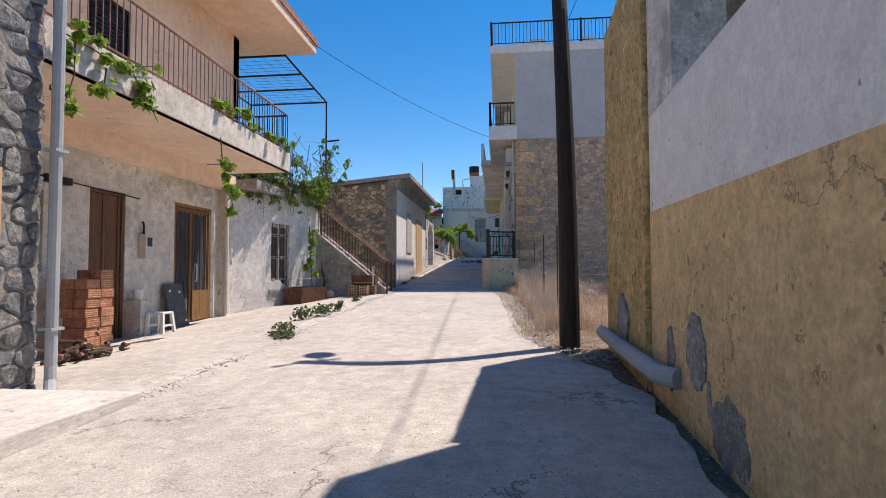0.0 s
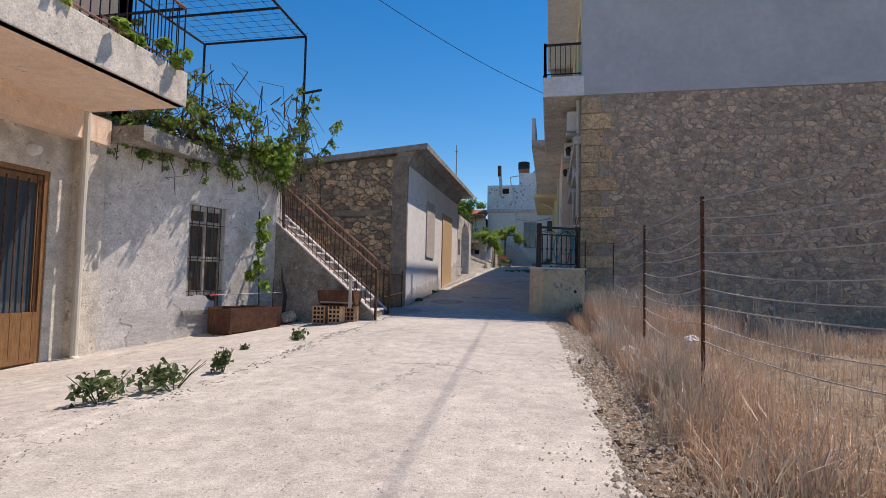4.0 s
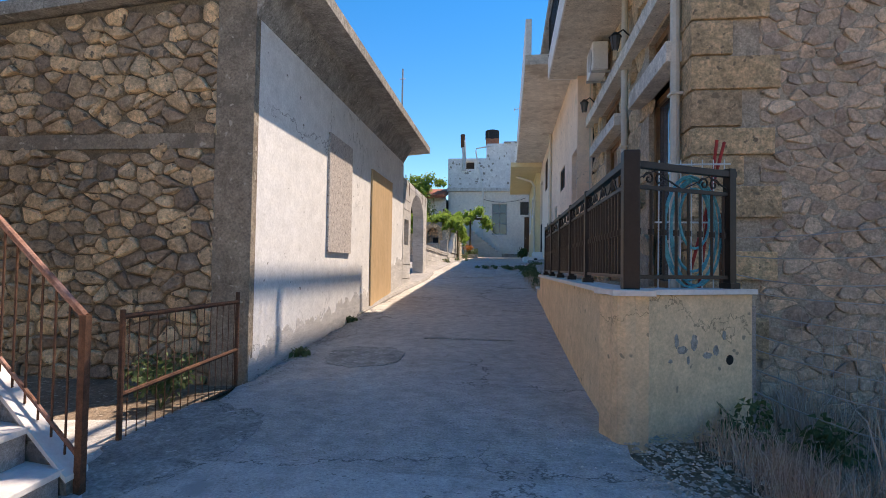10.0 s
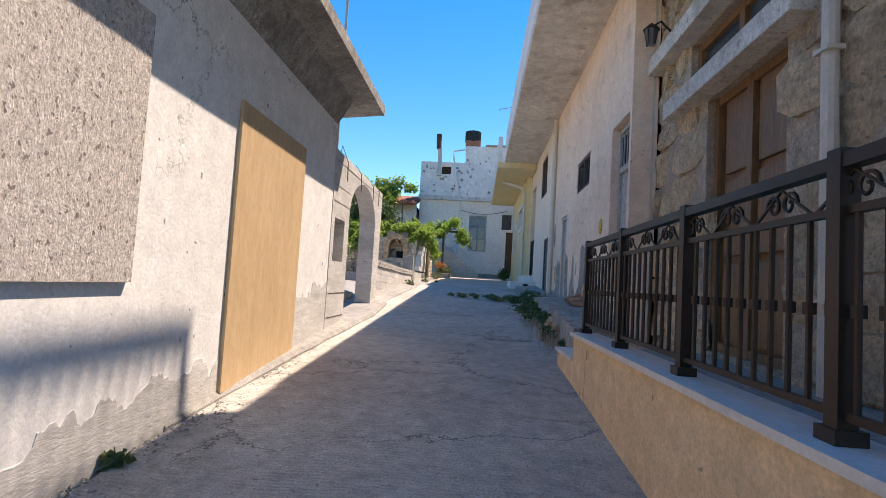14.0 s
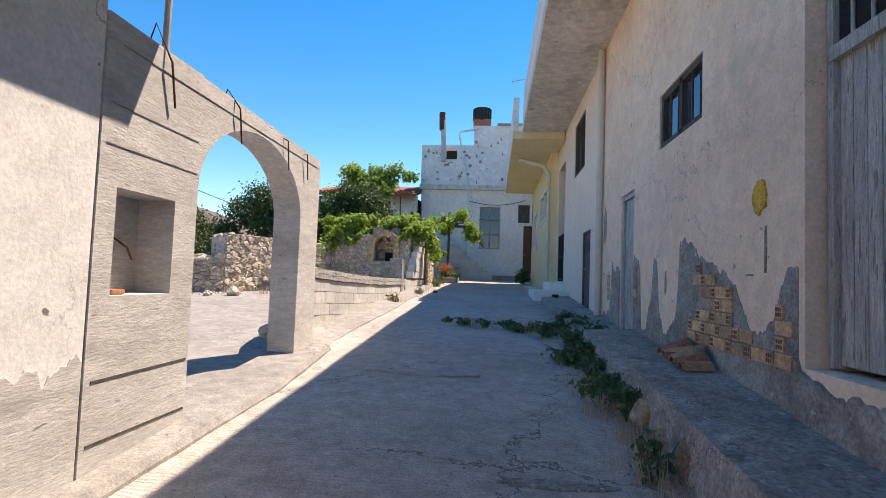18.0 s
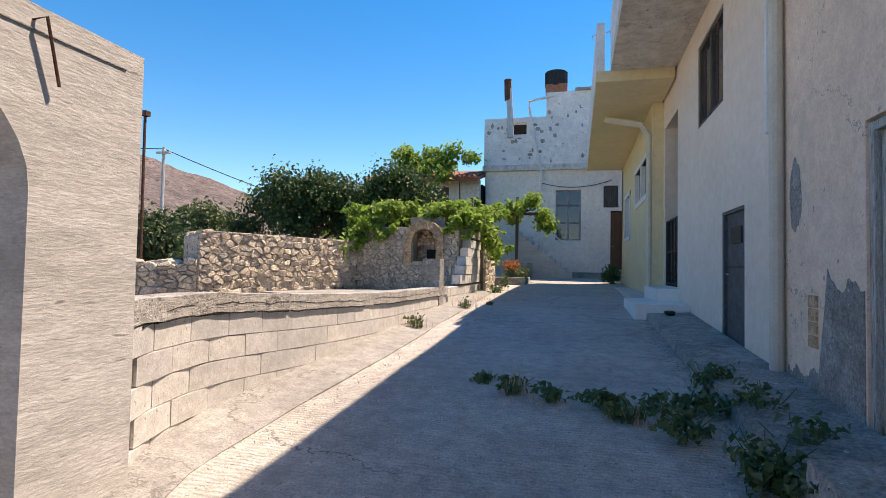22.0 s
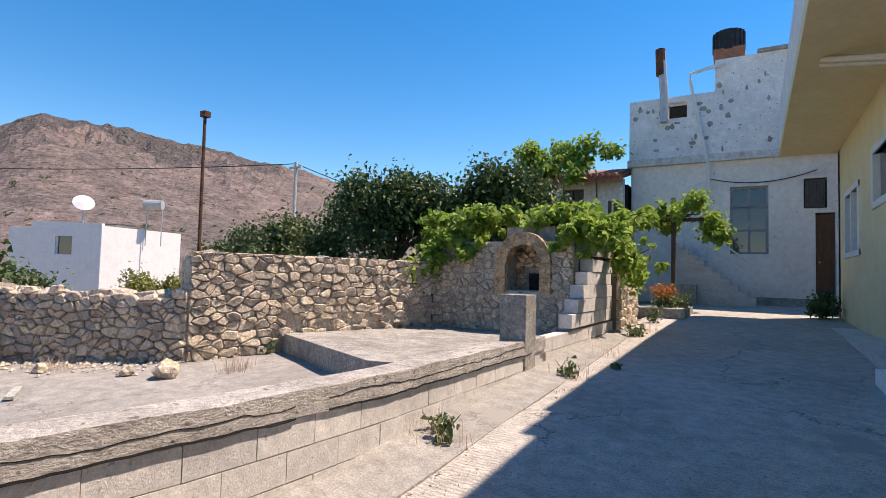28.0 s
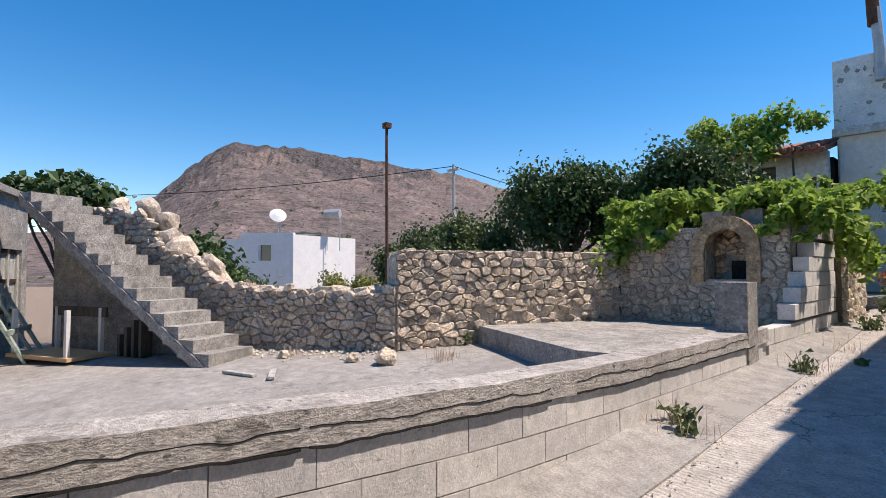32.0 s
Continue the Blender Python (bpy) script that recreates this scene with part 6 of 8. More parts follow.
stones(rw, c1, lambda u, z, o: rp(u, z, o), 0.005, 0.055, M_STONEW, 42, 300, keep=lambda u, z: z < topz(u), first=lambda u, z: -u)
c2 = stone_cells(0, rlen2, 1.55, 3.25, 0.125, 1.6, 43, 0.35)
stones(rw, c2, lambda u, z, o: rp2(u, z, o), 0.005, 0.05, M_STONEW, 44, 200, keep=lambda u, z: z > 2.35 or u < 1.2 or (u * 7 + z * 5) % 3 > 1.1)
cap = stone_cells(0, rlen2, 0, 0.5, 0.25, 1.4, 45)
stones(rw, cap, lambda u, z, o: rp2(u, 3.13 + o, -z), 0.014, 0.10, M_STONEW, 46, 40)
cap = stone_cells(2.0, rlen, 0, 0.5, 0.25, 1.4, 47)
stones(rw, cap, lambda u, z, o: rp(u, topz(u) - 0.1 + o, -z), 0.014, 0.10, M_STONEW, 48, 60)
for i, (u, z, s) in enumerate(((2.05, 3.5, 0.24), (2.3, 3.3, 0.3), (3.0, 3.0, 0.25), (2.0, 3.85, 0.2), (1.5, 4.1, 0.22), (0.8, 4.15, 0.2))):
    bm = bmesh.new()
    bmesh.ops.create_icosphere(bm, subdivisions=2, radius=s, matrix=Matrix.Translation(rp(u, z, -0.25)))
    for v in bm.verts:
        v.co += Vector((noise.noise(v.co * 5), noise.noise(v.co * 5 + Vector((9, 0, 0))), noise.noise(v.co * 5 + Vector((0, 9, 0))))) * 0.09
    part("stone", bm, M_STONEW, rw)

# oven block
ov = thing("stone_oven", "rubble stone outbuilding with an arched bread oven opening", "oven", at=(-4, 39, 1.9))
OY = 38.2
OH = (-4.06, -3.46, 2.77, 3.58)
wall_y("front_core", OY, OY + 0.4, -5.4, -2.9, 1.2, 3.62, [OH], M_LIMEM, ov, "pale mortar")
part("side_core", B(-3.2, -2.9, OY + 0.4, 40.0, 1.2, 3.6), M_LIMEM, ov)
part("side_core", B(-2.95, -2.62, 40.0, 41.9, 1.2, 3.6), M_EARTHM, ov, "crumbling earth core")
part("roof", B(-5.4, -2.7, OY + 0.4, 41.6, 3.4, 3.6), M_CONC, ov)
part("recess_floor", B(-4.05, -3.47, OY + 0.02, OY + 0.4, 2.66, 2.79), M_CONC, ov)
part("recess_back", B(-4.25, -3.35, OY + 0.40, OY + 0.5, 2.6, 3.9), M_MORTAR, ov)
# thin near-black sheet on the recess back; the hole's shade is its colour
part("oven_mouth", B(-3.80, -3.49, OY + 0.37, OY + 0.398, 2.79, 3.08), M_DARK, ov, "black sheet standing for the dark oven mouth")
rc = stone_cells(-4.06, -3.46, 2.79, 3.62, 0.1, 1.4, 55)
stones(ov, rc, lambda u, z, o: (u, OY + 0.40 - o, z), 0.008, 0.025, M_STONE, 56, 60, keep=lambda u, z: not (-3.86 < u < -3.45 and z < 3.12))
for k in range(9):
    a0, a1 = math.pi * k / 9, math.pi * (k + 1) / 9
    rin, rout = 0.30, 0.50
    bm = bmesh.new()
    P = lambda r, a: (-3.76 - r * math.cos(a), 3.25 + r * math.sin(a) * 1.06)
    q = [P(rin, a0), P(rout, a0), P(rout, a1), P(rin, a1)]
    hexa(bm, [(x, OY + 0.2, z) for x, z in q], [(x, OY - 0.07, z) for x, z in q])
    part("arch_stone", bm, M_QUOIN, ov, "" if k else "dressed sandstone arch")
for x in (-4.27, -3.46):
    for z in (2.74, 2.995):
        part("jamb_stone", B(x, x + 0.2, OY - 0.07, OY + 0.2, z, z + 0.25, 0.012), M_QUOIN, ov)
oc = stone_cells(-5.4, -2.9, 1.7, 3.62, 0.125, 1.25, 51)
stones(ov, oc, lambda u, z, o: (u, OY - o, z), 0.008, 0.04, M_STONEW, 52, 260, keep=lambda u, z: not (abs(u + 3.76) < 0.54 and z > 2.72))
sc = stone_cells(40.0, 41.9, 1.8, 3.58, 0.16, 1.3, 53)
stones(ov, sc, lambda u, z, o: (-2.62 + o, u, z), 0.012, 0.05, M_STONEW, 54, 120)
sb = thing("stepped_blocks", "stepped stack of grey cement blocks at the oven's corner", "blocks", at=(-2.5, 38, 1.9))
for i in range(5):
    y = 37.42 + 0.27 * i
    z = 2.275 + i * 0.213
    while y < 39.85:
        y1 = min(y + 0.4, 39.9)
        if y1 - y > 0.12:
            part("block", B(-2.88, -2.68 + 0.006 * ((i * 3 + int(y * 7)) % 3), y, y1 - 0.008, z, z + 0.205, 0.005), M_BLOCK, sb)
        y = y1

# raised concrete slab in the yard
cs = thing("concrete_slab", "raised flat concrete cistern slab in the yard", "slab", at=(-4.7, 35.5, 1.7))
bm = bmesh.new()
q = [(-6.5, 35.45), (-3.95, 34.3), (-3.02, 34.55), (-2.98, 38.1), (-5.25, 38.15)]
hexa(bm, [(x, y, 1.3) for x, y in q], [(x, y, 2.08) for x, y in q])
part("concrete", bm, M_CONC, cs)

# yard stairs
ys_ = thing("yard_stairs", "steep concrete stairs along the rubble wall of the yard", "stairs", at=(-10, 31.6, 1.6))
sp, slen = line_frame((-8.3, 32.0), (-12.4, 30.15))
NST = 15
for i in range(NST):
    u = i * 0.285
    part("step", SLAB(sp, u, u + 0.31, 0.0, 0.85, 1.60 + i * 0.178 - 0.06, 1.62 + (i + 1) * 0.178), M_CONC, ys_)
rise = NST * 0.178
bm = bmesh.new()
hexa(bm, [sp(0.0, 1.42, -0.02), sp(NST * 0.285, 1.42 + rise, -0.02), sp(NST * 0.285, 1.42 + rise, 0.87), sp(0.0, 1.42, 0.87)],
     [sp(0.0, 1.60, -0.02), sp(NST * 0.285, 1.60 + rise, -0.02), sp(NST * 0.285, 1.60 + rise, 0.87), sp(0.0, 1.60, 0.87)])
part("flight_slab", bm, M_CONC, ys_, "thin stained sloping slab")
for i in range(14):
    u = 0.3 + i * 0.3
    part("under_wall", SLAB(sp, u, u + 0.3, 0.7, 0.84, 1.2, 1.42 + u * 0.178 / 0.285), M_CONC, ys_, "" if i else "rough cement wall below the stairs")

# low shed at the yard's end
sd2 = thing("yard_shed", "grey plastered shed with a wooden window beside the yard stairs", "shed", at=(-12, 29.8, 1.4))
shq, shl = line_frame((-10.4, 29.25), (-13.9, 30.5))
shp = lambda u, z, o: shq(shl - u, z, o)
wall_line("wall", shp, 0, shl, -0.3, 0, 1.0, 4.3, [(0.3, 1.4, 1.95, 3.35), (2.15, 3.1, 1.5, 3.3)], M_CONC, sd2, "cracked grey plaster")
part("roof_slab", SLAB(shp, -0.2, shl + 0.2, -3.0, 0.1, 4.3, 4.42), M_CONC, sd2)
part("inner_wall", SLAB(shp, 0, shl, -1.2, -1.1, 1.0, 4.3), M_DARK, sd2)
part("lintel", SLAB(shp, 2.05, 3.2, -0.28, 0.02, 3.3, 3.42), M_CLAY, sd2, "cracked red lintel")
swn = thing("window_shed", "old blue-grey wooden shutter window", "window", at=shp(0.85, 1.95, 0))
for a, b in ((0.3, 0.40), (1.3, 1.4), (0.80, 0.9)):
    part("stile", SLAB(shp, a, b, -0.14, -0.04, 1.95, 3.35), M_WOODG, swn)
for z in (1.95, 2.2, 2.75, 3.27):
    part("rail", SLAB(shp, 0.40, 1.3, -0.14, -0.05, z, z + 0.06), M_RUST, swn)
part("panel", SLAB(shp, 0.40, 1.3, -0.11, -0.08, 2.0, 3.3), M_WOODG, swn)

# far white cubic house
fw = thing("white_cube_house", "modern white flat-roofed cubic house below the hill", "house", at=(-30, 46, -1))
fp_, fl = line_frame((-32.4, 42.3), (-29.8, 44.4))
fp2, fl2 = line_frame((-29.8, 44.4), (-31.0, 49.6))
wall_line("wall", fp_, 0, fl, -0.3, 0, -3, 5.22, [(1.15, 1.95, 3.55, 4.5)], M_WPAINT, fw)
wall_line("wall", fp2, 0.01, fl2, -0.3, 0, -3, 5.1, [], M_WPAINT, fw)
part("stair_parapet", SLAB(fp_, -1.2, 0.0, -3.0, -0.3, -2.0, 4.9), M_WPAINT, fw)
wf = thing("window_far", "dark square window of the white house", "window", at=fp_(1.55, 3.55, 0))
part("pane", SLAB(fp_, 1.15, 1.95, -0.2, -0.18, 3.55, 4.5), M_GLASS, wf)
part("frame", SLAB(fp_, 1.15, 1.22, -0.18, -0.1, 3.55, 4.5), M_WPAINT, wf)
sdh = thing("satellite_dish", "white satellite dish on the flat roof", "dish", at=(-31.8, 44.4, 4.3))
bm = bmesh.new()
bmesh.ops.create_cone(bm, cap_ends=True, segments=20, radius1=0.52, radius2=0.15, depth=0.14, matrix=Matrix.Translation((-31.8, 44.4, 6.45)) @ Euler((0.9, 0.5, 0.9)).to_matrix().to_4x4())
part("dish", bm, M_WPAINT, sdh)
part("mast", TUBE((-31.8, 44.4, 4.0), (-31.8, 44.4, 6.35), 0.05), M_GALV, sdh)
sh_ = thing("solar_heater", "solar water heater with a round tank on the roof", "solar heater", at=(-30, 47.2, 4.3))
part("tank", TUBE((-30.4, 46.9, 6.55), (-29.6, 47.5, 6.55), 0.28, None, 12), M_GALV, sh_)
part("collector", SLAB(fp2, 1.4, 2.6, -1.6, -0.6, 5.25, 5.35), M_GLASS, sh_)
for dx in (0, 0.7):
    part("leg", TUBE((-30.3 + dx, 47.0 + dx * .7, 4.2), (-30.3 + dx, 47.0 + dx * .7, 6.35), 0.03), M_GALV, sh_)

# poles and wires beyond the yard
ps = thing("steel_pole", "thin dark steel pole behind the rubble wall", "pole", at=(-11.1, 37.1, 1.5))
part("shaft", TUBE((-11.05, 37.15, -1), (-11.15, 37.2, 6.5), 0.045, 0.035, 8), M_RUST, ps)
part("head", B(-11.22, -11.05, 37.12, 37.28, 6.45, 6.58), M_RUST, ps)
pw = thing("far_pole", "wooden power pole with a cross arm far off", "pole", at=(-25.5, 53.6, -1))
part("shaft", TUBE((-25.5, 53.6, -4), (-25.5, 53.6, 9.9), 0.14, 0.1, 8), M_WOODG, pw)
part("crossarm", B(-26.0, -25.0, 53.5, 53.7, 9.5, 9.62), M_WOODG, pw)


def wire(name, label, a, b, sag, r=0.012):
    a, b = Vector(a), Vector(b)
    pts = [a.lerp(b, k / 16) - Vector((0, 0, sag * 4 * (k / 16) * (1 - k / 16))) for k in range(17)]
    return tagged(part(name, SWEEP(pts, r, 4), M_BLACK), label, "cable")


wire("power_cable", "black power cable sagging across the valley", (-25.5, 53.6, 9.8), (-70, 30, 10.6), 1.0, 0.03)
wire("power_cable", "black power cable running behind the trees", (-25.5, 53.6, 9.8), (-14, 75, 6.0), 0.8, 0.03)
wire("phone_cable", "thin pale cable hanging across the lane", (-4.0, 10.9, 7.6), (1.05, 17.4, 6.3), 0.25, 0.007)

# ================= trees and vines =================
rt = random.Random(3)


def blobs_round(cx, cy, cz, rx, ry, rz_, n, seed):
    r = random.Random(seed)
    out = []
    for i in range(n):
        a, e = r.uniform(0, 2 * math.pi), r.uniform(-0.3, 1.0)
        k = r.uniform(0.35, 0.8)
        s = r.uniform(0.34, 0.52)
        out.append((cx + rx * k * math.cos(a) * math.cos(e), cy + ry * k * math.sin(a) * math.cos(e), cz + rz_ * k * math.sin(e), rx * s, ry * s, rz_ * s))
    return out


tree("citrus_tree", "dense dark green citrus tree behind the rubble wall", (-8.2, 40.4, 1.6), blobs_round(-8.3, 40.4, 4.2, 2.0, 1.5, 1.6, 17, 1), L_CITRUS, 18000, 0.10, 2)
tree("citrus_tree", "tall dark green citrus tree next to the oven", (-6.3, 41.6, 1.6), blobs_round(-6.25, 41.6, 4.3, 1.9, 1.5, 1.85, 18, 4), L_CITRUS, 19000, 0.10, 5)
tree("olive_tree", "loose grey-green shrub tree behind the wall", (-10.6, 39.8, 0.8), blobs_round(-10.6, 39.8, 3.2, 1.5, 1.4, 1.5, 12, 7), L_OLIVE, 9000, 0.11, 8, 0.08)
tree("fig_tree", "leafy fig tree behind the yard stairs", (-13.6, 33.2, 1.0), blobs_round(-13.4, 33.2, 2.8, 1.6, 1.2, 1.4, 9, 9), L_CITRUS, 5000, 0.15, 10)
tree("fig_tree", "spreading fig tree above the shed roof", (-17.0, 31.5, 0.0), blobs_round(-17.2, 31.4, 4.7, 1.9, 1.6, 0.9, 10, 12), L_CITRUS, 5000, 0.2, 13)
tree("low_shrub", "dark low shrub below the wall", (-19, 37.0, 0.0), blobs_round(-19, 37.0, 1.7, 3.0, 1.6, 1.3, 11, 15), L_OLIVE, 8000, 0.13, 16, 0.06, "shrub")
tree("yellow_shrub", "yellow-green round shrub before the white house", (-15.0, 38.6, -0.3), blobs_round(-15.0, 38.6, 2.0, 1.0, 0.9, 1.0, 9, 18), L_YELLOWG, 4500, 0.09, 19, 0.05, "shrub")

vn = thing("grape_vine", "bright green grape vine spilling over the oven roof", "vine", at=(-4, 39, 3.6))
vb = [(rt.uniform(-5.7, -2.3), OY + rt.uniform(0.15, 1.4), 3.95 + rt.uniform(-0.12, 0.25), rt.uniform(0.16, 0.42), rt.uniform(0.2, 0.45), rt.uniform(0.1, 0.22)) for i in range(34)]
vb += [(rt.choice((rt.uniform(-5.6, -4.7), rt.uniform(-2.9, -2.4))), OY - 0.02, 3.8 + rt.uniform(-0.1, 0.1), rt.uniform(0.1, 0.2), 0.14, rt.uniform(0.1, 0.18)) for i in range(6)]
vb += [(-5.5, 38.0, 3.3, 0.3, 0.25, 0.4), (-5.75, 37.6, 3.05, 0.22, 0.2, 0.3), (-2.35, 39.4, 3.4, 0.25, 0.4, 0.4), (-2.3, 40.2, 3.1, 0.2, 0.3, 0.3), (-4.0, 40, 4.0, 0.7, 0.6, 0.3), (-3.2, 40.4, 3.9, 0.6, 0.6, 0.3)]
vb = [b for b in vb if not (-4.5 < b[0] < -3.1 and b[1] < OY + 0.5)]
leaves("foliage", vb, 9000, 0.12, L_VINE, vn, 61)
part("stem", SWEEP([(-5.5, 38.05, 1.9), (-5.45, 38.0, 2.6), (-5.5, 38.1, 3.4), (-5.0, 38.5, 3.7)], 0.04, 6, 0.02), M_BARK, vn)
vn2 = thing("grape_vine", "grape vine on a rough pergola before the end house", "vine", at=(-2.5, 46, 4.5))
vb = [(rt.uniform(-4.4, -1.3), 46.4 + rt.uniform(-.7, .7), 4.95 + rt.uniform(-.35, .4), rt.uniform(.15, .42), rt.uniform(.2, .45), rt.uniform(.12, .32)) for i in range(15)] + [(-1.4, 46.4, 4.6, 0.4, 0.4, 0.5), (-1.2, 46.2, 4.3, 0.3, 0.3, 0.3)]
leaves("foliage", vb, 2800, 0.14, L_VINE, vn2, 63)
for x, y in ((-2.4, 46.2), (-4.2, 46.2)):
    part("post", TUBE((x, y, 2.0), (x, y, 5.4), 0.06), M_BARK, vn2)
for i in range(14):
    part("cane", SWEEP([(-4.3 + rt.random() * 2.5, 46 + rt.random(), 4.7 + rt.random() * .4) for _ in range(4)], 0.015, 4), M_BARK, vn2)
part("beam", B(-4.4, -1.6, 46.1, 46.2, 4.7, 4.8), M_BARK, vn2)
vn3 = thing("grape_vine", "grape vine covering the red tiled roof", "vine", at=(-6, 49, 7))
vb = [(rt.uniform(-8.2, -3.6), 48.6 + rt.uniform(-.4, .6), 7.2 + rt.uniform(-.5, .7), rt.uniform(.3, .7), rt.uniform(.3, .6), rt.uniform(.25, .5)) for i in range(24)] + [(-8.8, 48.3, 6.0, 0.5, 0.5, 0.6), (-8.3, 48.2, 5.4, 0.6, 0.5, 0.5), (-7.3, 47.8, 5.2, 0.7, 0.6, 0.4), (-9.5, 47.9, 4.8, 0.8, 0.8, 0.5), (-6.0, 47.2, 4.9, 0.8, 0.8, 0.4)]
leaves("foliage", vb, 7000, 0.16, L_VINE, vn3, 65)
part("stem", SWEEP([(-5.2, 48.3, 2.2), (-5.1, 48.3, 4.5), (-5.2, 48.4, 6.8)], 0.05, 6, 0.03), M_BARK, vn3)

# vine on the balcony house
bv = thing("balcony_vine", "grape vine trailing along and hanging from the balcony", "vine", at=(-3.9, 6, 4))
vlines = [[(-3.86, 2.2, 3.9), (-3.82, 3.2, 3.85), (-3.8, 4.0, 4.15)], [(-3.8, 3.3, 3.9), (-3.76, 3.6, 3.6), (-3.74, 3.9, 3.25)], [(-3.82, 2.4, 3.9), (-3.78, 2.35, 3.4), (-3.78, 2.2, 2.95)], [(-3.8, 2.9, 3.7), (-3.76, 2.8, 3.3)],
          [(-3.9, 5.6, 4.2), (-3.86, 6.6, 4.25), (-3.86, 7.4, 4.1)], [(-3.88, 7.8, 4.1), (-3.84, 8.6, 4.15), (-3.84, 9.2, 4.1)],
          [(-3.80, 5.8, 3.5), (-3.76, 5.8, 3.1), (-3.74, 5.95, 2.75), (-3.72, 6.1, 2.4), (-3.74, 6.2, 2.05)], [(-3.76, 5.8, 3.0), (-3.8, 5.35, 2.9)]]
creeper("foliage", vlines, 1500, 0.105, 0.14, L_VINE, bv, 71)
for ln in vlines:
    part("stem", SWEEP(ln, 0.012, 5, 0.006), M_BARK, bv)
tv = thing("terrace_vine", "tangled vine over the terrace wall and its pergola", "vine", at=(-5, 12, 3.5))
tl = []
for k in range(26):
    y = rt.uniform(9.9, 14.3)
    x = float(np.interp(y, [9.75, 13.35], [WX + .05, -4.5]))
    z = 3.6
    ln = [(x, y, z)]
    for q in range(4):
        ln.append((ln[-1][0] + rt.uniform(-.25, .3), ln[-1][1] + rt.uniform(-.45, .5), ln[-1][2] + rt.uniform(-.15, .55)))
    tl.append(ln)
tl += [[(-4.5, 12.9, 3.7), (-4.35, 13.1, 3.3), (-4.3, 13.2, 2.9)], [(-5.0, 11.2, 3.6), (-4.9, 11.3, 3.3)], [(-4.7, 14.5, 4.0), (-4.65, 14.4, 5.0), (-4.7, 14.4, 5.8)], [(-4.7, 14.2, 4.5), (-4.3, 14.0, 5.2), (-4.1, 13.8, 5.4)]]
for k in range(22):
    u = 0.3 + k * 0.155
    tl.append([gp(u, 3.65, -0.1), gp(u + rt.uniform(-.1, .1), 3.64, 0.12), gp(u + rt.uniform(-.15, .15), 3.45 - rt.uniform(0, .2), 0.14), gp(u + rt.uniform(-.2, .2), 3.3 - rt.uniform(0, .5), 0.12)])
# terrace leaves take the darker copy, so their shade is partly colour
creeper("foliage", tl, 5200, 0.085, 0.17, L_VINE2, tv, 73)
for ln in tl:
    part("cane", SWEEP(ln, 0.014, 4, 0.006), M_BARK, tv)
for k in range(110):
    y = rt.uniform(9.8, 14.4)
    x = float(np.interp(y, [9.75, 13.35], [WX + .1, -4.4]))
    z = rt.uniform(3.4, 4.8)
    part("cane", SWEEP([(x, y, z), (x + rt.uniform(-.1, .25), y + rt.uniform(-.4, .4), z + rt.uniform(-.3, .5)), (x + rt.uniform(-.1, .25), y + rt.uniform(-.7, .7), z + rt.uniform(-.8, .6)), (x + rt.uniform(0, .2), y + rt.uniform(-.9, .9), z + rt.uniform(-1.2, .4))], 0.012, 4, 0.005), M_BARK, tv)
part("trunk", SWEEP([(-4.3, 13.15, 0.1), (-4.25, 13.1, 0.7), (-4.35, 13.15, 1.1), (-4.4, 13.2, 2.2), (-4.5, 13.2, 3.7)], 0.05, 7, 0.03), M_BARK, tv, "twisted grey vine trunk")
fv = thing("young_vine", "slender vine climbing from the rusty trough", "vine", at=gp(2.9, 0.6, 0.5))
creeper("foliage", [[gp(2.85, 0.9, 0.48), gp(2.75, 1.2, 0.5), gp(2.85, 1.5, 0.42), gp(3.05, 1.55, 0.5)], [gp(2.85, 1.6, 0.42), gp(2.9, 2.0, 0.4), gp(2.9, 2.45, 0.33)]], 420, 0.1, 0.16, L_VINE, fv, 75)
part("stem", SWEEP([gp(2.85, 0.5, 0.5), gp(2.85, 1.3, 0.45), gp(2.92, 2.4, 0.32)], 0.014, 5), M_BARK, fv)

gv = thing("grape_vine", "rampant grape vine over the rubble wall's corner", "vine", at=(-6, 42, 4))
gl = []
for k in range(30):
    p = (rt.uniform(-8.5, -2.8), rt.uniform(40.5, 45.0), rt.uniform(3.4, 3.9))
    gl.append([p, (p[0] + rt.uniform(-.8, .8), p[1] + rt.uniform(-.8, .8), p[2] + rt.uniform(0, .7)), (p[0] + rt.uniform(-1, 1), p[1] + rt.uniform(-1, 1), p[2] + rt.uniform(-.2, 1.1))])
creeper("foliage", gl, 6500, 0.16, 0.33, L_VINE, gv, 91)
for ln in gl:
    part("cane", SWEEP(ln, 0.02, 4, 0.008), M_BARK, gv)
hl = []
for k in range(16):
    x = rt.choice((rt.uniform(-5.6, -4.5), rt.uniform(-3.15, -2.5)))
    hl.append([(x, OY + 0.1, 3.75), (x + rt.uniform(-.2, .2), OY - 0.12, 3.7), (x + rt.uniform(-.3, .3), OY - 0.15, 3.7 - rt.uniform(0.1, 0.5))])
creeper("hanging_foliage", hl, 1100, 0.12, 0.15, L_VINE, vn, 93)
tree("tall_weed_tree", "loose light-green bush behind the wall beside the pole", (-10.4, 38.6, 1.0), blobs_round(-10.4, 38.6, 2.6, 1.1, 1.0, 1.2, 12, 21), L_OLIVE, 4500, 0.09, 22, 0.06, "bush")
tree("oleander", "grey-green bushy shrub below the yard", (-14.5, 36.3, 0.2), blobs_round(-14.5, 36.3, 1.3, 1.5, 1.0, 1.1, 10, 24), L_OLIVE, 4500, 0.1, 25, 0.06, "shrub")
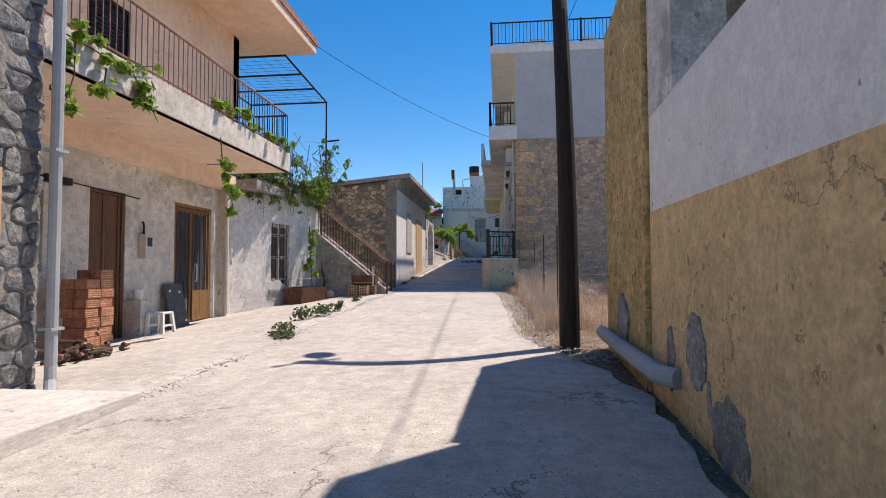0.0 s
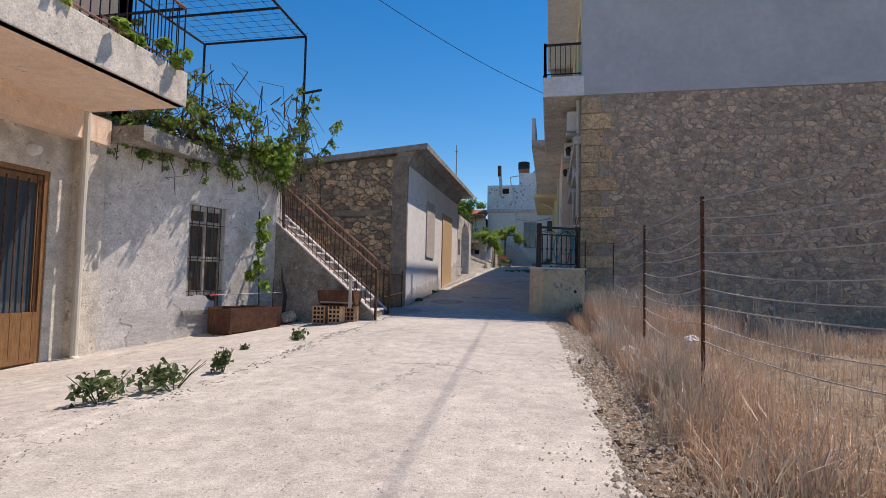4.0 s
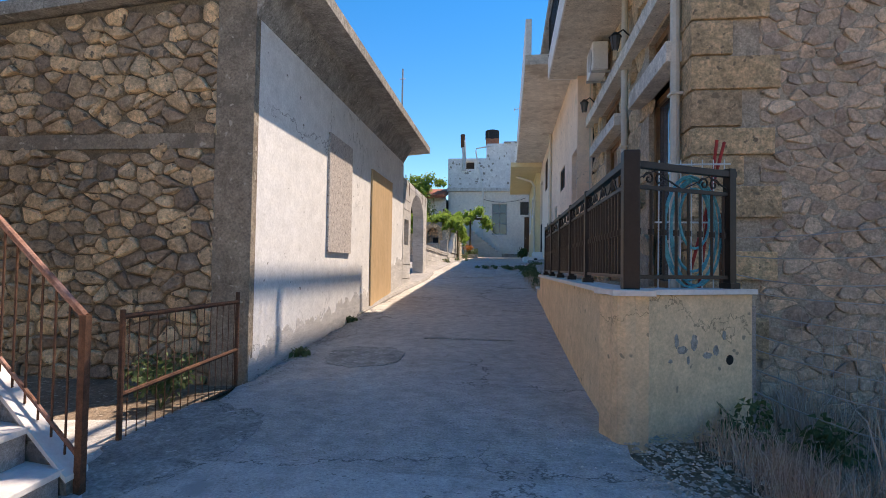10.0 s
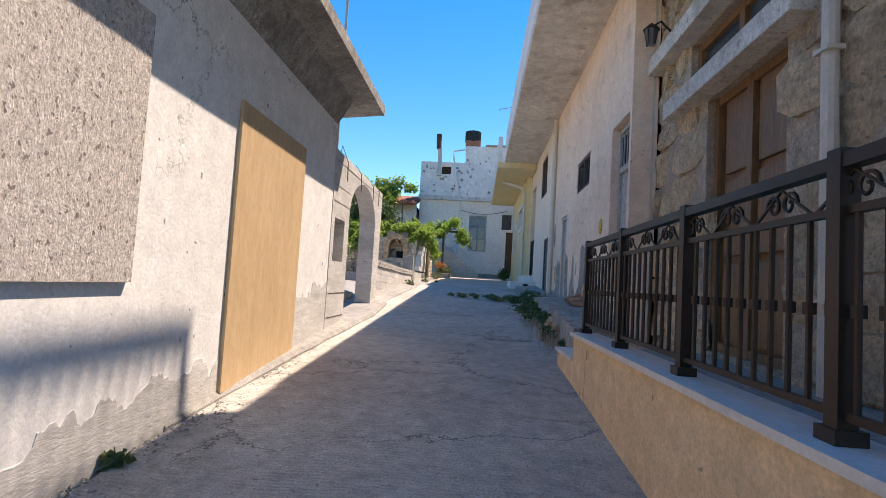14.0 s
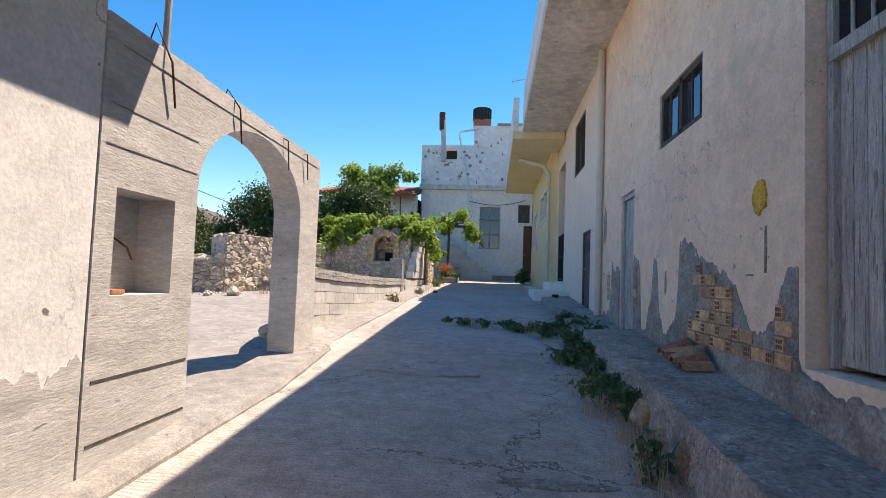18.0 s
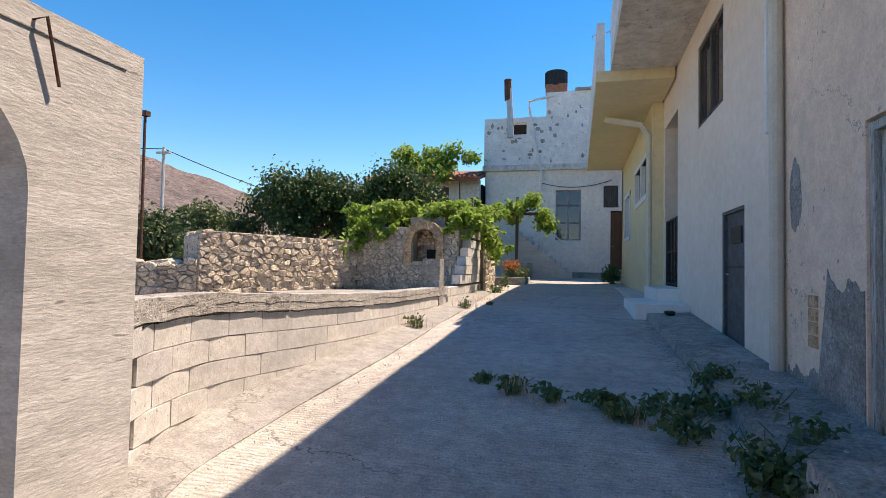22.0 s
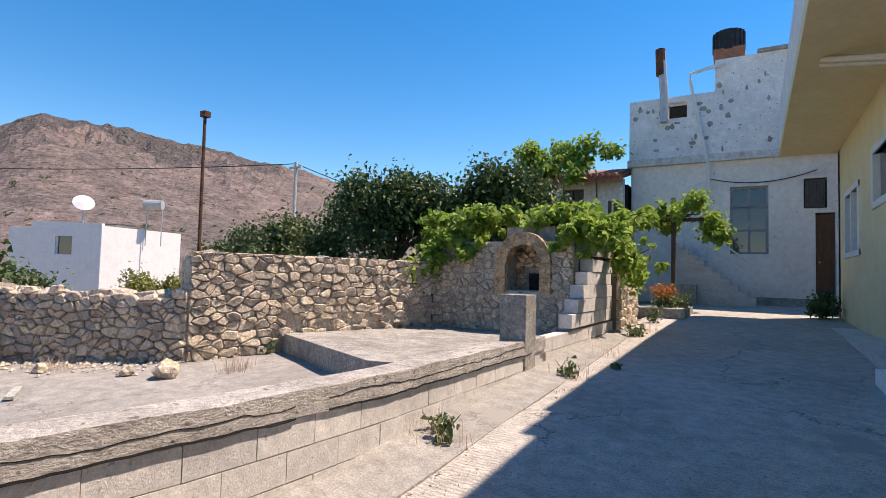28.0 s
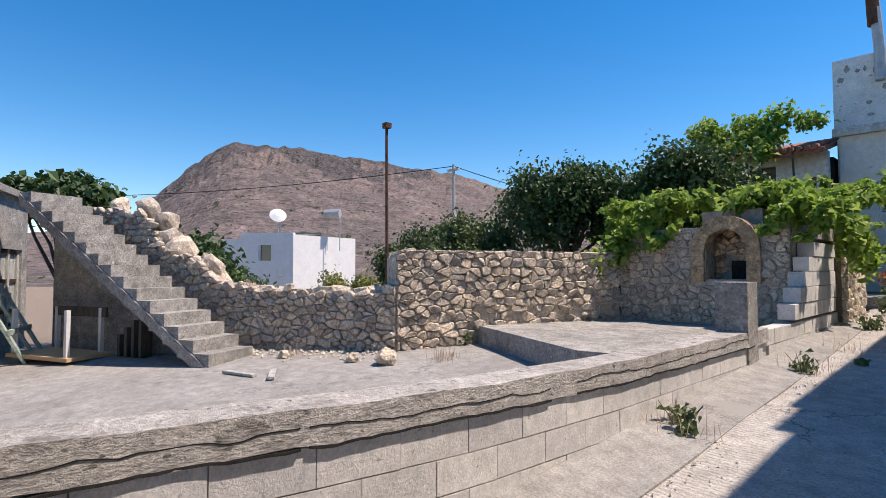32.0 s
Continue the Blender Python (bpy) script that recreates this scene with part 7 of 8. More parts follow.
for i, (x, y, z, r, h) in enumerate(((-17.5, 45.0, 3.3, 2.1, 1.9), (-20.6, 45.6, 2.9, 2.1, 1.8), (-24.5, 45.0, 1.0, 2.0, 1.4), (-14.8, 44.2, 3.5, 1.7, 1.8))):
    tree("olive_tree", "grey-green olive tree on the slope below the yard", (x, y, -2.0), blobs_round(x, y, z, r, r * 0.8, h, 12, 140 + i), L_OLIVE, 6500, 0.15, 150 + i, 0.09)
for i, (x, y) in enumerate(((-24, 52), (-21, 56), (-40, 47), (-37, 52), (-45, 40), (-28, 60))):
    tree("far_tree", "small dark olive tree in the dry valley", (x, y, -2.5), blobs_round(x, y, 0.2, 2.2, 2.0, 1.6, 8, 40 + i), L_OLIVE if i % 2 else L_CITRUS, 1800, 0.3, 50 + i, 0.12)

# ================= loose things and small details =================
def patch(parent, place, u, z, ru, rz_, material, seed, label="", proud=0.0, name="bare_patch"):
    """An irregular thin patch of bare render on a wall."""
    proud = proud or 0.003 + 0.0007 * ((seed * 7) % 23)
    n = 56
    low, high = [], []
    for k in range(n):
        a = 2 * math.pi * k / n
        r = 1 + 0.30 * noise.fractal(Vector((math.cos(a) * 1.3 + seed * 3.1, math.sin(a) * 1.3, seed)), 0.9, 2.1, 6)
        uu, zz = u + ru * r * math.cos(a), z + rz_ * r * math.sin(a)
        low.append(place(uu, zz, -0.02))
        high.append(place(uu, zz, proud))
    bm = bmesh.new()
    hexa(bm, low, high)
    return part(name, bm, material, parent, label)


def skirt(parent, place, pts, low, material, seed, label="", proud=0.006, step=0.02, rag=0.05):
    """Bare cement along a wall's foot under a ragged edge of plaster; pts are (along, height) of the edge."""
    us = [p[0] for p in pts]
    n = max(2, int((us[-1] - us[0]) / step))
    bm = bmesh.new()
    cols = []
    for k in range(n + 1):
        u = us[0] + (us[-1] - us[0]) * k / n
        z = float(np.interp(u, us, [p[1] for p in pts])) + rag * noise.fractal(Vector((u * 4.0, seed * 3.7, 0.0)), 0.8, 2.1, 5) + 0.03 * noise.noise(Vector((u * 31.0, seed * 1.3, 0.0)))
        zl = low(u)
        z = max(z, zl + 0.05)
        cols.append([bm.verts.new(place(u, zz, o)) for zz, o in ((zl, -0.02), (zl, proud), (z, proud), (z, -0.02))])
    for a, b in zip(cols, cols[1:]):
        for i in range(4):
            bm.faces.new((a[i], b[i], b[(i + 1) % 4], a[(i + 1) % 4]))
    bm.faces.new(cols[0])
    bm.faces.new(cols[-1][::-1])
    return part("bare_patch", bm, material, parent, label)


def rock(name, at, s, material, parent=None, seed=0, flat=0.7):
    bm = bmesh.new()
    bmesh.ops.create_icosphere(bm, subdivisions=2, radius=1.0)
    for v in bm.verts:
        k = 1 + 0.5 * noise.noise(v.co * 1.3 + Vector((seed * 2.7, 0, 0))) + 0.2 * noise.noise(v.co * 3.1 + Vector((0, seed * 1.9, 0)))
        v.co = Vector(at) + Vector((v.co.x * s, v.co.y * s * 0.8, v.co.z * s * flat)) * k
    return part(name, bm, material, parent)


rnd = random.Random(77)
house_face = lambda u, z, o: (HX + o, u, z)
left_face = lambda u, z, o: (WX + o, u, z)
plast_face = lambda u, z, o: (PX - o, u, z)
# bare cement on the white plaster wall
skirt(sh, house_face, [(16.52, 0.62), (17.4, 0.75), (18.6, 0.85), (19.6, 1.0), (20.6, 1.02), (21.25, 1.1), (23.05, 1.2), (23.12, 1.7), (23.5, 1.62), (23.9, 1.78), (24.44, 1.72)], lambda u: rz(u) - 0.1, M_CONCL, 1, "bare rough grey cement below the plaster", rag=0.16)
skirt(ph, plast_face, [(24.02, 1.74), (24.3, 1.78), (24.7, 1.72), (25.1, 1.8), (25.16, 1.9)], lambda u: 0.9, M_CONC, 17, "rough cement foot under the door", rag=0.06, proud=0.03)
# bare cement and brick on the plastered house
BARE = [(25.15, 2.5), (25.35, 2.42), (25.45, 2.12), (25.62, 1.98), (25.85, 2.1), (26.0, 2.3), (26.17, 2.42), (26.5, 2.5), (26.75, 2.62), (26.95, 2.72), (27.1, 2.78), (27.3, 2.76), (27.36, 2.2), (27.45, 1.9), (27.8, 1.8), (27.98, 2.0), (28.08, 2.6), (28.2, 2.66), (28.3, 2.2), (28.5, 1.78), (28.72, 1.75), (28.8, 2.5), (28.9, 2.6), (29.13, 2.62)]
skirt(ph, plast_face, BARE, lambda u: 1.2, M_CONC, 12, "bare grey cement under broken plaster", proud=0.004, rag=0.11)
skirt(ph, plast_face, [(29.92, 2.55), (30.1, 2.6), (30.25, 2.5), (30.45, 2.65), (30.6, 1.9), (31.22, 1.8)], lambda u: 1.3, M_CONC, 13, rag=0.12)
for i, (y, z, a, b) in enumerate(((27.75, 2.35, 0.025, 0.13), (25.55, 2.58, 0.012, 0.16), (25.78, 2.42, 0.06, 0.006), (31.05, 3.3, 0.12, 0.3))):
    patch(ph, plast_face, y, z, a, b, M_CONC, 14 + i, "scar in the plaster" if i == 0 else "")
patch(ph, plast_face, 25.63, 2.99, 0.10, 0.12, mat("yellow_spray", (0.78, 0.50, 0.08)), 19, "yellow paint mark")
bare_top = lambda y: float(np.interp(y, [p[0] for p in BARE], [p[1] for p in BARE]))
for r in range(8):
    y, k = 25.2 + (r % 2) * 0.1, r
    z = 1.80 + r * 0.107
    while y < 26.95:
        w = 0.105 if k % 2 else 0.215
        if z + 0.1 < min(bare_top(y), bare_top(y + w)) - 0.01 and (y < 26.7 + rnd.uniform(-.15, .15) or r < 2):
            d = rnd.uniform(0.004, 0.016)
            bk = part("brick", B(PX - 0.012 - d, PX + 0.05, y, y + w - 0.01, z, z + 0.097, 0.004), M_CLAYT, ph)
            if k % 2:
                for q in range(3):
                    for c in range(2):
                        # raised brown tab, coloured like the shade inside a hole
                        part("brick_hole", B(PX - 0.0135 - d, PX - 0.008, y + 0.012 + q * 0.027, y + 0.031 + q * 0.027, z + 0.016 + c * 0.036, z + 0.042 + c * 0.036), M_WOOD, bk)
        y += w
        k += 1
for r in range(5):
    part("brick", B(PX - 0.014, PX + 0.05, 28.93, 29.1, 2.05 + r * 0.107, 2.147 + r * 0.107, 0.004), M_CLAYT, ph)
    if r < 4:
        part("brick", B(PX - 0.014, PX + 0.05, 30.62, 30.78, 2.05 + r * 0.107, 2.147 + r * 0.107, 0.004), M_CLAYT, ph)
# grey patches on the ochre wall
for u, z, a, b, s in ((1.25, 0.38, 0.3, 0.28, 21), (3.75, 0.38, 0.2, 0.28, 22), (4.35, -0.06, 0.3, 0.24, 23), (4.0, 0.1, 0.04, 0.12, 24), (3.1, 0.25, 0.1, 0.25, 26)):
    patch(oh, lambda uu, zz, o: op(uu, zz, o + (0.07 if uu < 2.38 else 0.0)), u, z, a, b, M_CONC if s != 25 else M_OLDWHITE, s, "grey cement showing through" if s == 21 else "")
for i, (u, z, a, b) in enumerate(((0.62, 0.98, 0.05, 0.03), (0.74, 1.03, 0.035, 0.06), (0.88, 0.93, 0.05, 0.025), (0.97, 0.96, 0.03, 0.04), (0.5, 0.9, 0.02, 0.015), (0.56, 1.05, 0.02, 0.05), (1.06, 1.08, 0.02, 0.035), (0.68, 0.9, 0.015, 0.03))):
    patch(te, lambda uu, zz, o: fp(uu, zz, o), u, z, a, b, M_CONC, 27 + i, "flaked spot" if i == 0 else "", proud=0.005)
# near-black disc on the face in place of a shaded drain opening
part("drain_hole", TUBE(fp(1.12, 0.88, 0.006), fp(1.12, 0.88, -0.03), 0.04, None, 12), M_DARK, te)
# peeled spots on the end house
for i in range(22):
    patch(eh, lambda u, z, o: (u, EY - 0.1 - o, z), rnd.uniform(-4.2, -1.7), rnd.uniform(7.5, 9.4), rnd.uniform(0.03, 0.12), rnd.uniform(0.04, 0.11), M_CONC, 30 + i)
for i in range(12):
    patch(eh, lambda u, z, o: (u, EY - 0.1 - o, z), rnd.uniform(-1.5, 0.8), rnd.uniform(7.5, 10.3), rnd.uniform(0.03, 0.09), rnd.uniform(0.04, 0.11), M_CONC, 60 + i)
for i in range(10):
    patch(gw, lambda u, z, o: gp(u, z, o), rnd.uniform(0.2, 3.6), rnd.uniform(0.0, 0.6), rnd.uniform(0.15, 0.4), rnd.uniform(0.1, 0.3), M_CONCL, 80 + i)

# --- before the left house
bs = thing("brick_stack", "stack of orange hollow clay bricks beside the door", "bricks", at=(-5.2, 4.4, -0.35))
for L in range(9):
    for k in range(2):
        y0 = 4.05 + k * 0.29
        for xx in (-5.4, -5.18):
            if L < 9 - (k == 0) * 1:
                j = rnd.uniform(-.015, .015)
                bk = part("brick", B(xx + j, xx + 0.205 + j, y0 + j, y0 + 0.275 + j, -0.34 + L * 0.152, -0.345 + (L + 1) * 0.152, 0.006), M_CLAY, bs)
                for g in range(4):
                    part("groove", B(xx + 0.203 + j, xx + 0.208 + j, y0 + 0.02 + j, y0 + 0.255 + j, -0.32 + L * 0.152 + g * 0.032, -0.31 + L * 0.152 + g * 0.032), M_CLAYT, bk)
wp = thing("wood_pile", "low heap of broken reddish roots and firewood", "firewood", at=(-4.6, 3.5, -0.3))
for i in range(46):
    a = rnd.uniform(0, math.pi)
    c = Vector((-4.6 + rnd.gauss(0, 0.2), 3.55 + rnd.gauss(0, 0.28), -0.27 + abs(rnd.gauss(0, 0.12))))
    d = Vector((math.cos(a), math.sin(a), rnd.uniform(-.2, .2))) * rnd.uniform(0.08, 0.2)
    part("log", SWEEP([c - d, c + Vector((0, 0, rnd.uniform(-.03, .04))), c + d], rnd.uniform(0.025, 0.055), 6, rnd.uniform(0.015, 0.03)), M_BARK if i % 3 else M_RUSTP, wp)
sl = thing("plastic_stool", "white plastic stool with four splayed legs", "stool", at=(-5.25, 6.25, -0.27))
part("seat", B(-5.42, -5.08, 6.08, 6.42, 0.16, 0.20, 0.012), M_WPLAST, sl)
for sx in (-1, 1):
    for sy in (-1, 1):
        bm = bmesh.new()
        q0, q1 = (-5.25 + sx * 0.19, 6.25 + sy * 0.19), (-5.25 + sx * 0.14, 6.25 + sy * 0.14)
        hexa(bm, [(q0[0] + a * .025, q0[1] + b * .025, -0.27) for a, b in ((-1, -1), (1, -1), (1, 1), (-1, 1))], [(q1[0] + a * .03, q1[1] + b * .03, 0.17) for a, b in ((-1, -1), (1, -1), (1, 1), (-1, 1))])
        part("leg", bm, M_WPLAST, sl)
for sx in (-1, 1):
    part("stretcher", B(-5.25 + sx * 0.165 - .01, -5.25 + sx * 0.165 + .01, 6.1, 6.4, -0.08, -0.04), M_WPLAST, sl)
lb = thing("leaning_panel", "dark grey panel with white labels leaning by the door", "panel", at=(-5.55, 7.3, -0.24))
bm = bmesh.new()
hexa(bm, [(-5.5, 7.0, -0.25), (-5.46, 7.0, -0.25), (-5.46, 7.6, -0.24), (-5.5, 7.6, -0.24)], [(-5.74, 7.02, 0.72), (-5.70, 7.02, 0.72), (-5.70, 7.62, 0.73), (-5.74, 7.62, 0.73)])
part("sheet", bm, M_GREYMET, lb)
for y, z in ((7.12, 0.55), (7.45, 0.52), (7.48, -0.1)):
    x = -5.46 - (z + 0.25) / 0.97 * 0.24
    part("sticker", B(x + 0.001, x + 0.006, y, y + 0.07, z, z + 0.05), M_WPLAST, lb)
mb = thing("meter_box", "grey electricity meter box with a glass window and pipe", "meter", at=(-5.7, 6.5, 1.6))
part("body", B(WX, WX + 0.16, 6.33, 6.58, 1.25, 1.75, 0.02), M_PVCC, mb)
part("window", B(WX + 0.155, WX + 0.17, 6.38, 6.52, 1.5, 1.68), M_GLASS, mb)
part("pipe", SWEEP([(WX + 0.05, 6.42, 1.75), (WX + 0.05, 6.42, 1.95), (WX + 0.02, 6.42, 2.0)], 0.02), M_BLACK, mb)
wire("door_cable", "black cable looped over the door", (WX + 0.03, 4.5, 2.5), (WX + 0.03, 6.3, 2.45), 0.0, 0.012)
wl = thing("wall_lamp", "small dark lamp box under the balcony", "lamp", at=(WX, 4.3, 2.5))
part("box", B(WX, WX + 0.15, 4.0, 4.5, 2.42, 2.54, 0.01), M_BLACK, wl)
wl = thing("wall_lamp", "round white lamp above the glazed door", "lamp", at=(WX, 9.1, 2.7))
part("base", TUBE((WX, 8.7, 2.8), (WX + 0.07, 8.7, 2.8), 0.09, 0.08, 12), M_WPLAST, wl)
part("globe", TUBE((WX + 0.07, 8.7, 2.8), (WX + 0.14, 8.7, 2.8), 0.08, 0.04, 12), M_WPLAST, wl)
dp = thing("drainpipe", "cream drainpipe beside the pilaster", "pipe", at=(WX + 0.25, 9.3, 0))
part("pipe", SWEEP([(WX + 0.25, 9.3, 3.5), (WX + 0.25, 9.3, -0.1), (WX + 0.4, 9.25, -0.2)], 0.055, 10), M_PVCC, dp)
ws = thing("window_shelf", "low plaster shelf with a white bucket between the doors", "shelf", at=(WX, 5.0, 0.4))
part("shelf", B(WX, WX + 0.35, 5.95, 6.25, -0.3, 0.45, 0.01), M_CREAM, ws)
bk = thing("bucket", "small white plastic bucket", "bucket", at=(WX + 0.2, 6.05, 0.45))
part("pail", TUBE((WX + 0.2, 6.07, 0.45), (WX + 0.2, 6.07, 0.63), 0.08, 0.1, 14), M_WPLAST, bk)
part("rim", TUBE((WX + 0.2, 6.07, 0.62), (WX + 0.2, 6.07, 0.645), 0.108, 0.108, 14), M_WPLAST, bk)

# --- trough, brazier, stones
tr = thing("rusty_trough", "long rusty brown metal trough on the forecourt", "trough", at=gp(2.45, 0, 0.6))
bm = bmesh.new()
prof = [(0.28, 0.06), (0.36, 0.03), (0.80, 0.03), (0.90, 0.10), (0.93, 0.52), (0.90, 0.52), (0.87, 0.12), (0.78, 0.06), (0.38, 0.06), (0.31, 0.1), (0.28, 0.52), (0.25, 0.52)]
hexa(bm, [gp(1.9, z, o) for o, z in prof], [gp(3.05, z, o) for o, z in prof])
part("shell", bm, M_RUST, tr)
for u in (1.9, 3.02):
    part("end_plate", SLAB(gp, u, u + 0.03, 0.3, 0.9, 0.05, 0.5), M_RUST, tr)
part("soil", SLAB(gp, 1.95, 3.0, 0.32, 0.86, 0.1, 0.36), M_EARTH, tr)
for u in (2.2, 2.6):
    part("cross_bar", SLAB(gp, u, u + 0.03, 0.26, 0.92, 0.5, 0.53), M_RUST, tr)
for u in (1.8, 3.1):
    part("spit_post", TUBE(gp(u, 0.0, 0.6), gp(u, 1.05, 0.6), 0.012), M_RUST, tr)
part("spit", TUBE(gp(1.7, 0.75, 0.6), gp(3.3, 0.78, 0.6), 0.008), M_GALV, tr)
for u, z in ((1.72, 0.75), (1.85, 0.35)):
    part("grip", TUBE(gp(u, z, 0.6), gp(u + 0.1, z, 0.62), 0.018), M_RED, tr, "red plastic grip")
for i, (u, o, s) in enumerate(((3.25, 0.45, 0.17), (3.5, 0.6, 0.19))):
    rk = rock("boulder", (*gp(u, 0, o)[:2], gz(*gp(u, 0, o)[:2]) + 0.13), s, M_STONEW, None, i + 3)
    tagged(rk, "pale orange field stone by the vine trunk", "stone", "boulders")
bz = thing("brazier", "half-barrel brazier standing on hollow clay bricks", "brazier", at=(-2.75, 12.4, 0.2))
bm = bmesh.new()
N2 = 12
outer = [(0.24 * math.cos(math.pi + math.pi * k / N2), 0.30 * math.sin(math.pi + math.pi * k / N2)) for k in range(N2 + 1)]
inner = [(0.225 * math.cos(math.pi + math.pi * k / N2), 0.285 * math.sin(math.pi + math.pi * k / N2)) for k in range(N2, -1, -1)]
ring = outer + inner
hexa(bm, [(-3.1, 12.42 + a, 0.86 + b) for a, b in ring], [(-2.38, 12.42 + a, 0.86 + b) for a, b in ring])
part("half_barrel", bm, M_RUST, bz)
for x in (-3.1, -2.4):
    bm = bmesh.new()
    hexa(bm, [(x, 12.42 + a, 0.86 + b) for a, b in outer], [(x + 0.02, 12.42 + a, 0.86 + b) for a, b in outer])
    part("end", bm, M_RUST, bz)
part("ash", B(-3.07, -2.41, 12.25, 12.59, 0.62, 0.74), M_CONC, bz, "grey ash")
part("upright", B(-2.44, -2.39, 12.1, 12.14, 0.55, 1.15), M_GALV, bz)
for i, (x, y) in enumerate(((-3.05, 12.25), (-2.72, 12.22), (-2.55, 12.5))):
    bb = thing("hollow_brick", "tan hollow clay brick under the brazier", "brick", "hollow bricks", at=(x, y, 0.2))
    z = gz(x, y) + 0.03
    body = part("body", B(x - 0.13, x + 0.13, y - 0.1, y + 0.12, z, 0.56, 0.008), M_CLAYT, bb)
    for r in range(4):
        for c in range(3):
            # flat black tab on the brick stands in for a hole's shade
            part("hole", B(x - 0.1 + c * 0.075, x - 0.05 + c * 0.075, y - 0.103, y - 0.098, z + 0.04 + r * 0.08, z + 0.09 + r * 0.08), M_DARK, body)

# --- fence and dry plot
fence_y = [5.3, 8.0, 10.64, 14.28, 16.7]
fx = lambda y: float(np.interp(y, fence_y, [3.3, 2.62, 2.55, 2.54, 2.12]))
fn = thing("wire_fence", "sagging wire fence on thin rusty posts", "fence", at=(2.5, 10, 0.2))
for y in fence_y:
    part("post", B(fx(y) - 0.014, fx(y) + 0.014, y - 0.014, y + 0.014, gz(fx(y), y) - 0.1, 1.95 if y < 15 else 2.15), M_RUST, fn)
for k in range(9):
    z = 0.62 + k * 0.162
    for a, b in zip(fence_y, fence_y[1:]):
        pts = []
        for i in range(9):
            s = i / 8
            y = a + (b - a) * s
            pts.append((fx(a) + (fx(b) - fx(a)) * s, y, z - 0.10 * 4 * s * (1 - s) * (0.4 + 0.6 * math.sin(k * 2.1 + a) ** 2)))
        part("wire", SWEEP(pts, 0.006, 4), M_GALV, fn)
mesh_v = bmesh.new()
for i in range(104):
    y = 5.35 + i * 0.1
    tube(mesh_v, (fx(y), y, 0.2), (fx(y), y, 1.25), 0.0012, None, 3)
tagged(part("mesh_wire", mesh_v, M_GALV, fn), kind="stuff")
spots = []
while len(spots) < 26000:
    x, y = rnd.uniform(1.75, 9.5), rnd.uniform(4.6, 17.1)
    if x < 3.4 and y < 4.8:
        continue
    d = noise.noise((x * 0.9, y * 0.9, 1.7))
    if x < 2.0 and rnd.random() < 0.75:
        continue
    if d > rnd.uniform(-0.35, 0.35):
        spots.append((x, y, gz(x, y) - 0.06))
tagged(blades("dry_grass", spots, 0.31, 0.007, L_DRY, None, 5, 1.0), "tangled dry straw-coloured grass in the fenced plot", "dry grass", kind="stuff")
spots = []
while len(spots) < 9000:
    y = rnd.uniform(6.0, 15.4)
    x = road_right(y) + 0.45 + abs(rnd.gauss(0, 0.55))
    if noise.noise((x * 1.3, y * 1.1, 5.2)) > rnd.uniform(-0.45, 0.25):
        spots.append((x, y, gz(x, y) - 0.05))
for k in range(9000):
    y = rnd.uniform(11.9, 14.0)
    x = road_right(y) + 0.7 + abs(rnd.gauss(0, 0.9))
    spots.append((x, y, gz(x, y) + rnd.uniform(-0.05, 0.3)))
tagged(blades("straw_grass", spots, 0.34, 0.006, L_STRAW, None, 15, 1.0), "matted pale straw leaning over the lane's verge", "dry grass", kind="stuff")
spots = []
for k in range(34):
    cx, cy = rnd.uniform(1.9, 5.5), rnd.uniform(5.2, 16.8)
    if k < 16:
        cx = 1.95 + rnd.uniform(0, 0.7)
    for i in range(70):
        spots.append((cx + rnd.gauss(0, 0.1), cy + rnd.gauss(0, 0.1), gz(cx, cy) - 0.05))
for k in range(420):
    y = rnd.uniform(12.2, 14.1)
    x = road_right(y) + 0.75 + abs(rnd.gauss(0, 0.8))
    for i in range(4):
        spots.append((x + rnd.gauss(0, 0.06), y + rnd.gauss(0, 0.06), gz(x, y) + rnd.uniform(0.0, 0.45)))
tagged(blades("thistles", spots, 0.62, 0.008, L_GREYDRY, None, 6, 0.75), "grey dried thistles along the fence", "thistles", kind="stuff")
# gravel, straw and fallen leaves at the lane's edges
rng = np.random.default_rng(4)


def litter(name, label, n, where, size, material, seed):
    r = np.random.default_rng(seed)
    v, f = [], []
    for _ in range(n):
        x, y = where(r)
        z = gz(x, y) + 0.012
        a, s = r.uniform(0, 6.28), size * r.uniform(0.4, 1.6)
        k = len(v)
        c, q = math.cos(a) * s, math.sin(a) * s
        v += [(x + c, y + q, z), (x - q * .6, y + c * .6, z), (x - c, y - q, z), (x + q * .6, y - c * .6, z), (x, y, z + s * 0.6)]
        f += [(k, k + 1, k + 4), (k + 1, k + 2, k + 4), (k + 2, k + 3, k + 4), (k + 3, k, k + 4)]
    me = bpy.data.meshes.new(name)
    me.from_pydata(v, [], f)
    return tagged(part_mesh(name, me, material), label, "gravel", kind="stuff")


litter("gravel", "loose gravel and straw at the lane's edge", 3800, lambda r: ((lambda y: (road_right(y) + r.normal(0.15, 0.28), y))(r.uniform(3.2, 15.5))), 0.010, M_STONEW, 1)
litter("straw", "dry straw and dead leaves on the verge", 4200, lambda r: ((lambda y: (road_right(y) + abs(r.normal(0.1, 0.4)) - .1, y))(r.uniform(3.0, 15.8))), 0.02, L_GREYDRY, 2)
litter("gravel", "crumbled concrete along the joint of lane and forecourt", 1500, lambda r: ((lambda y: (road_left(y) + r.normal(0.0, 0.09), y))(r.uniform(1, 14))), 0.016, M_CONC, 3)
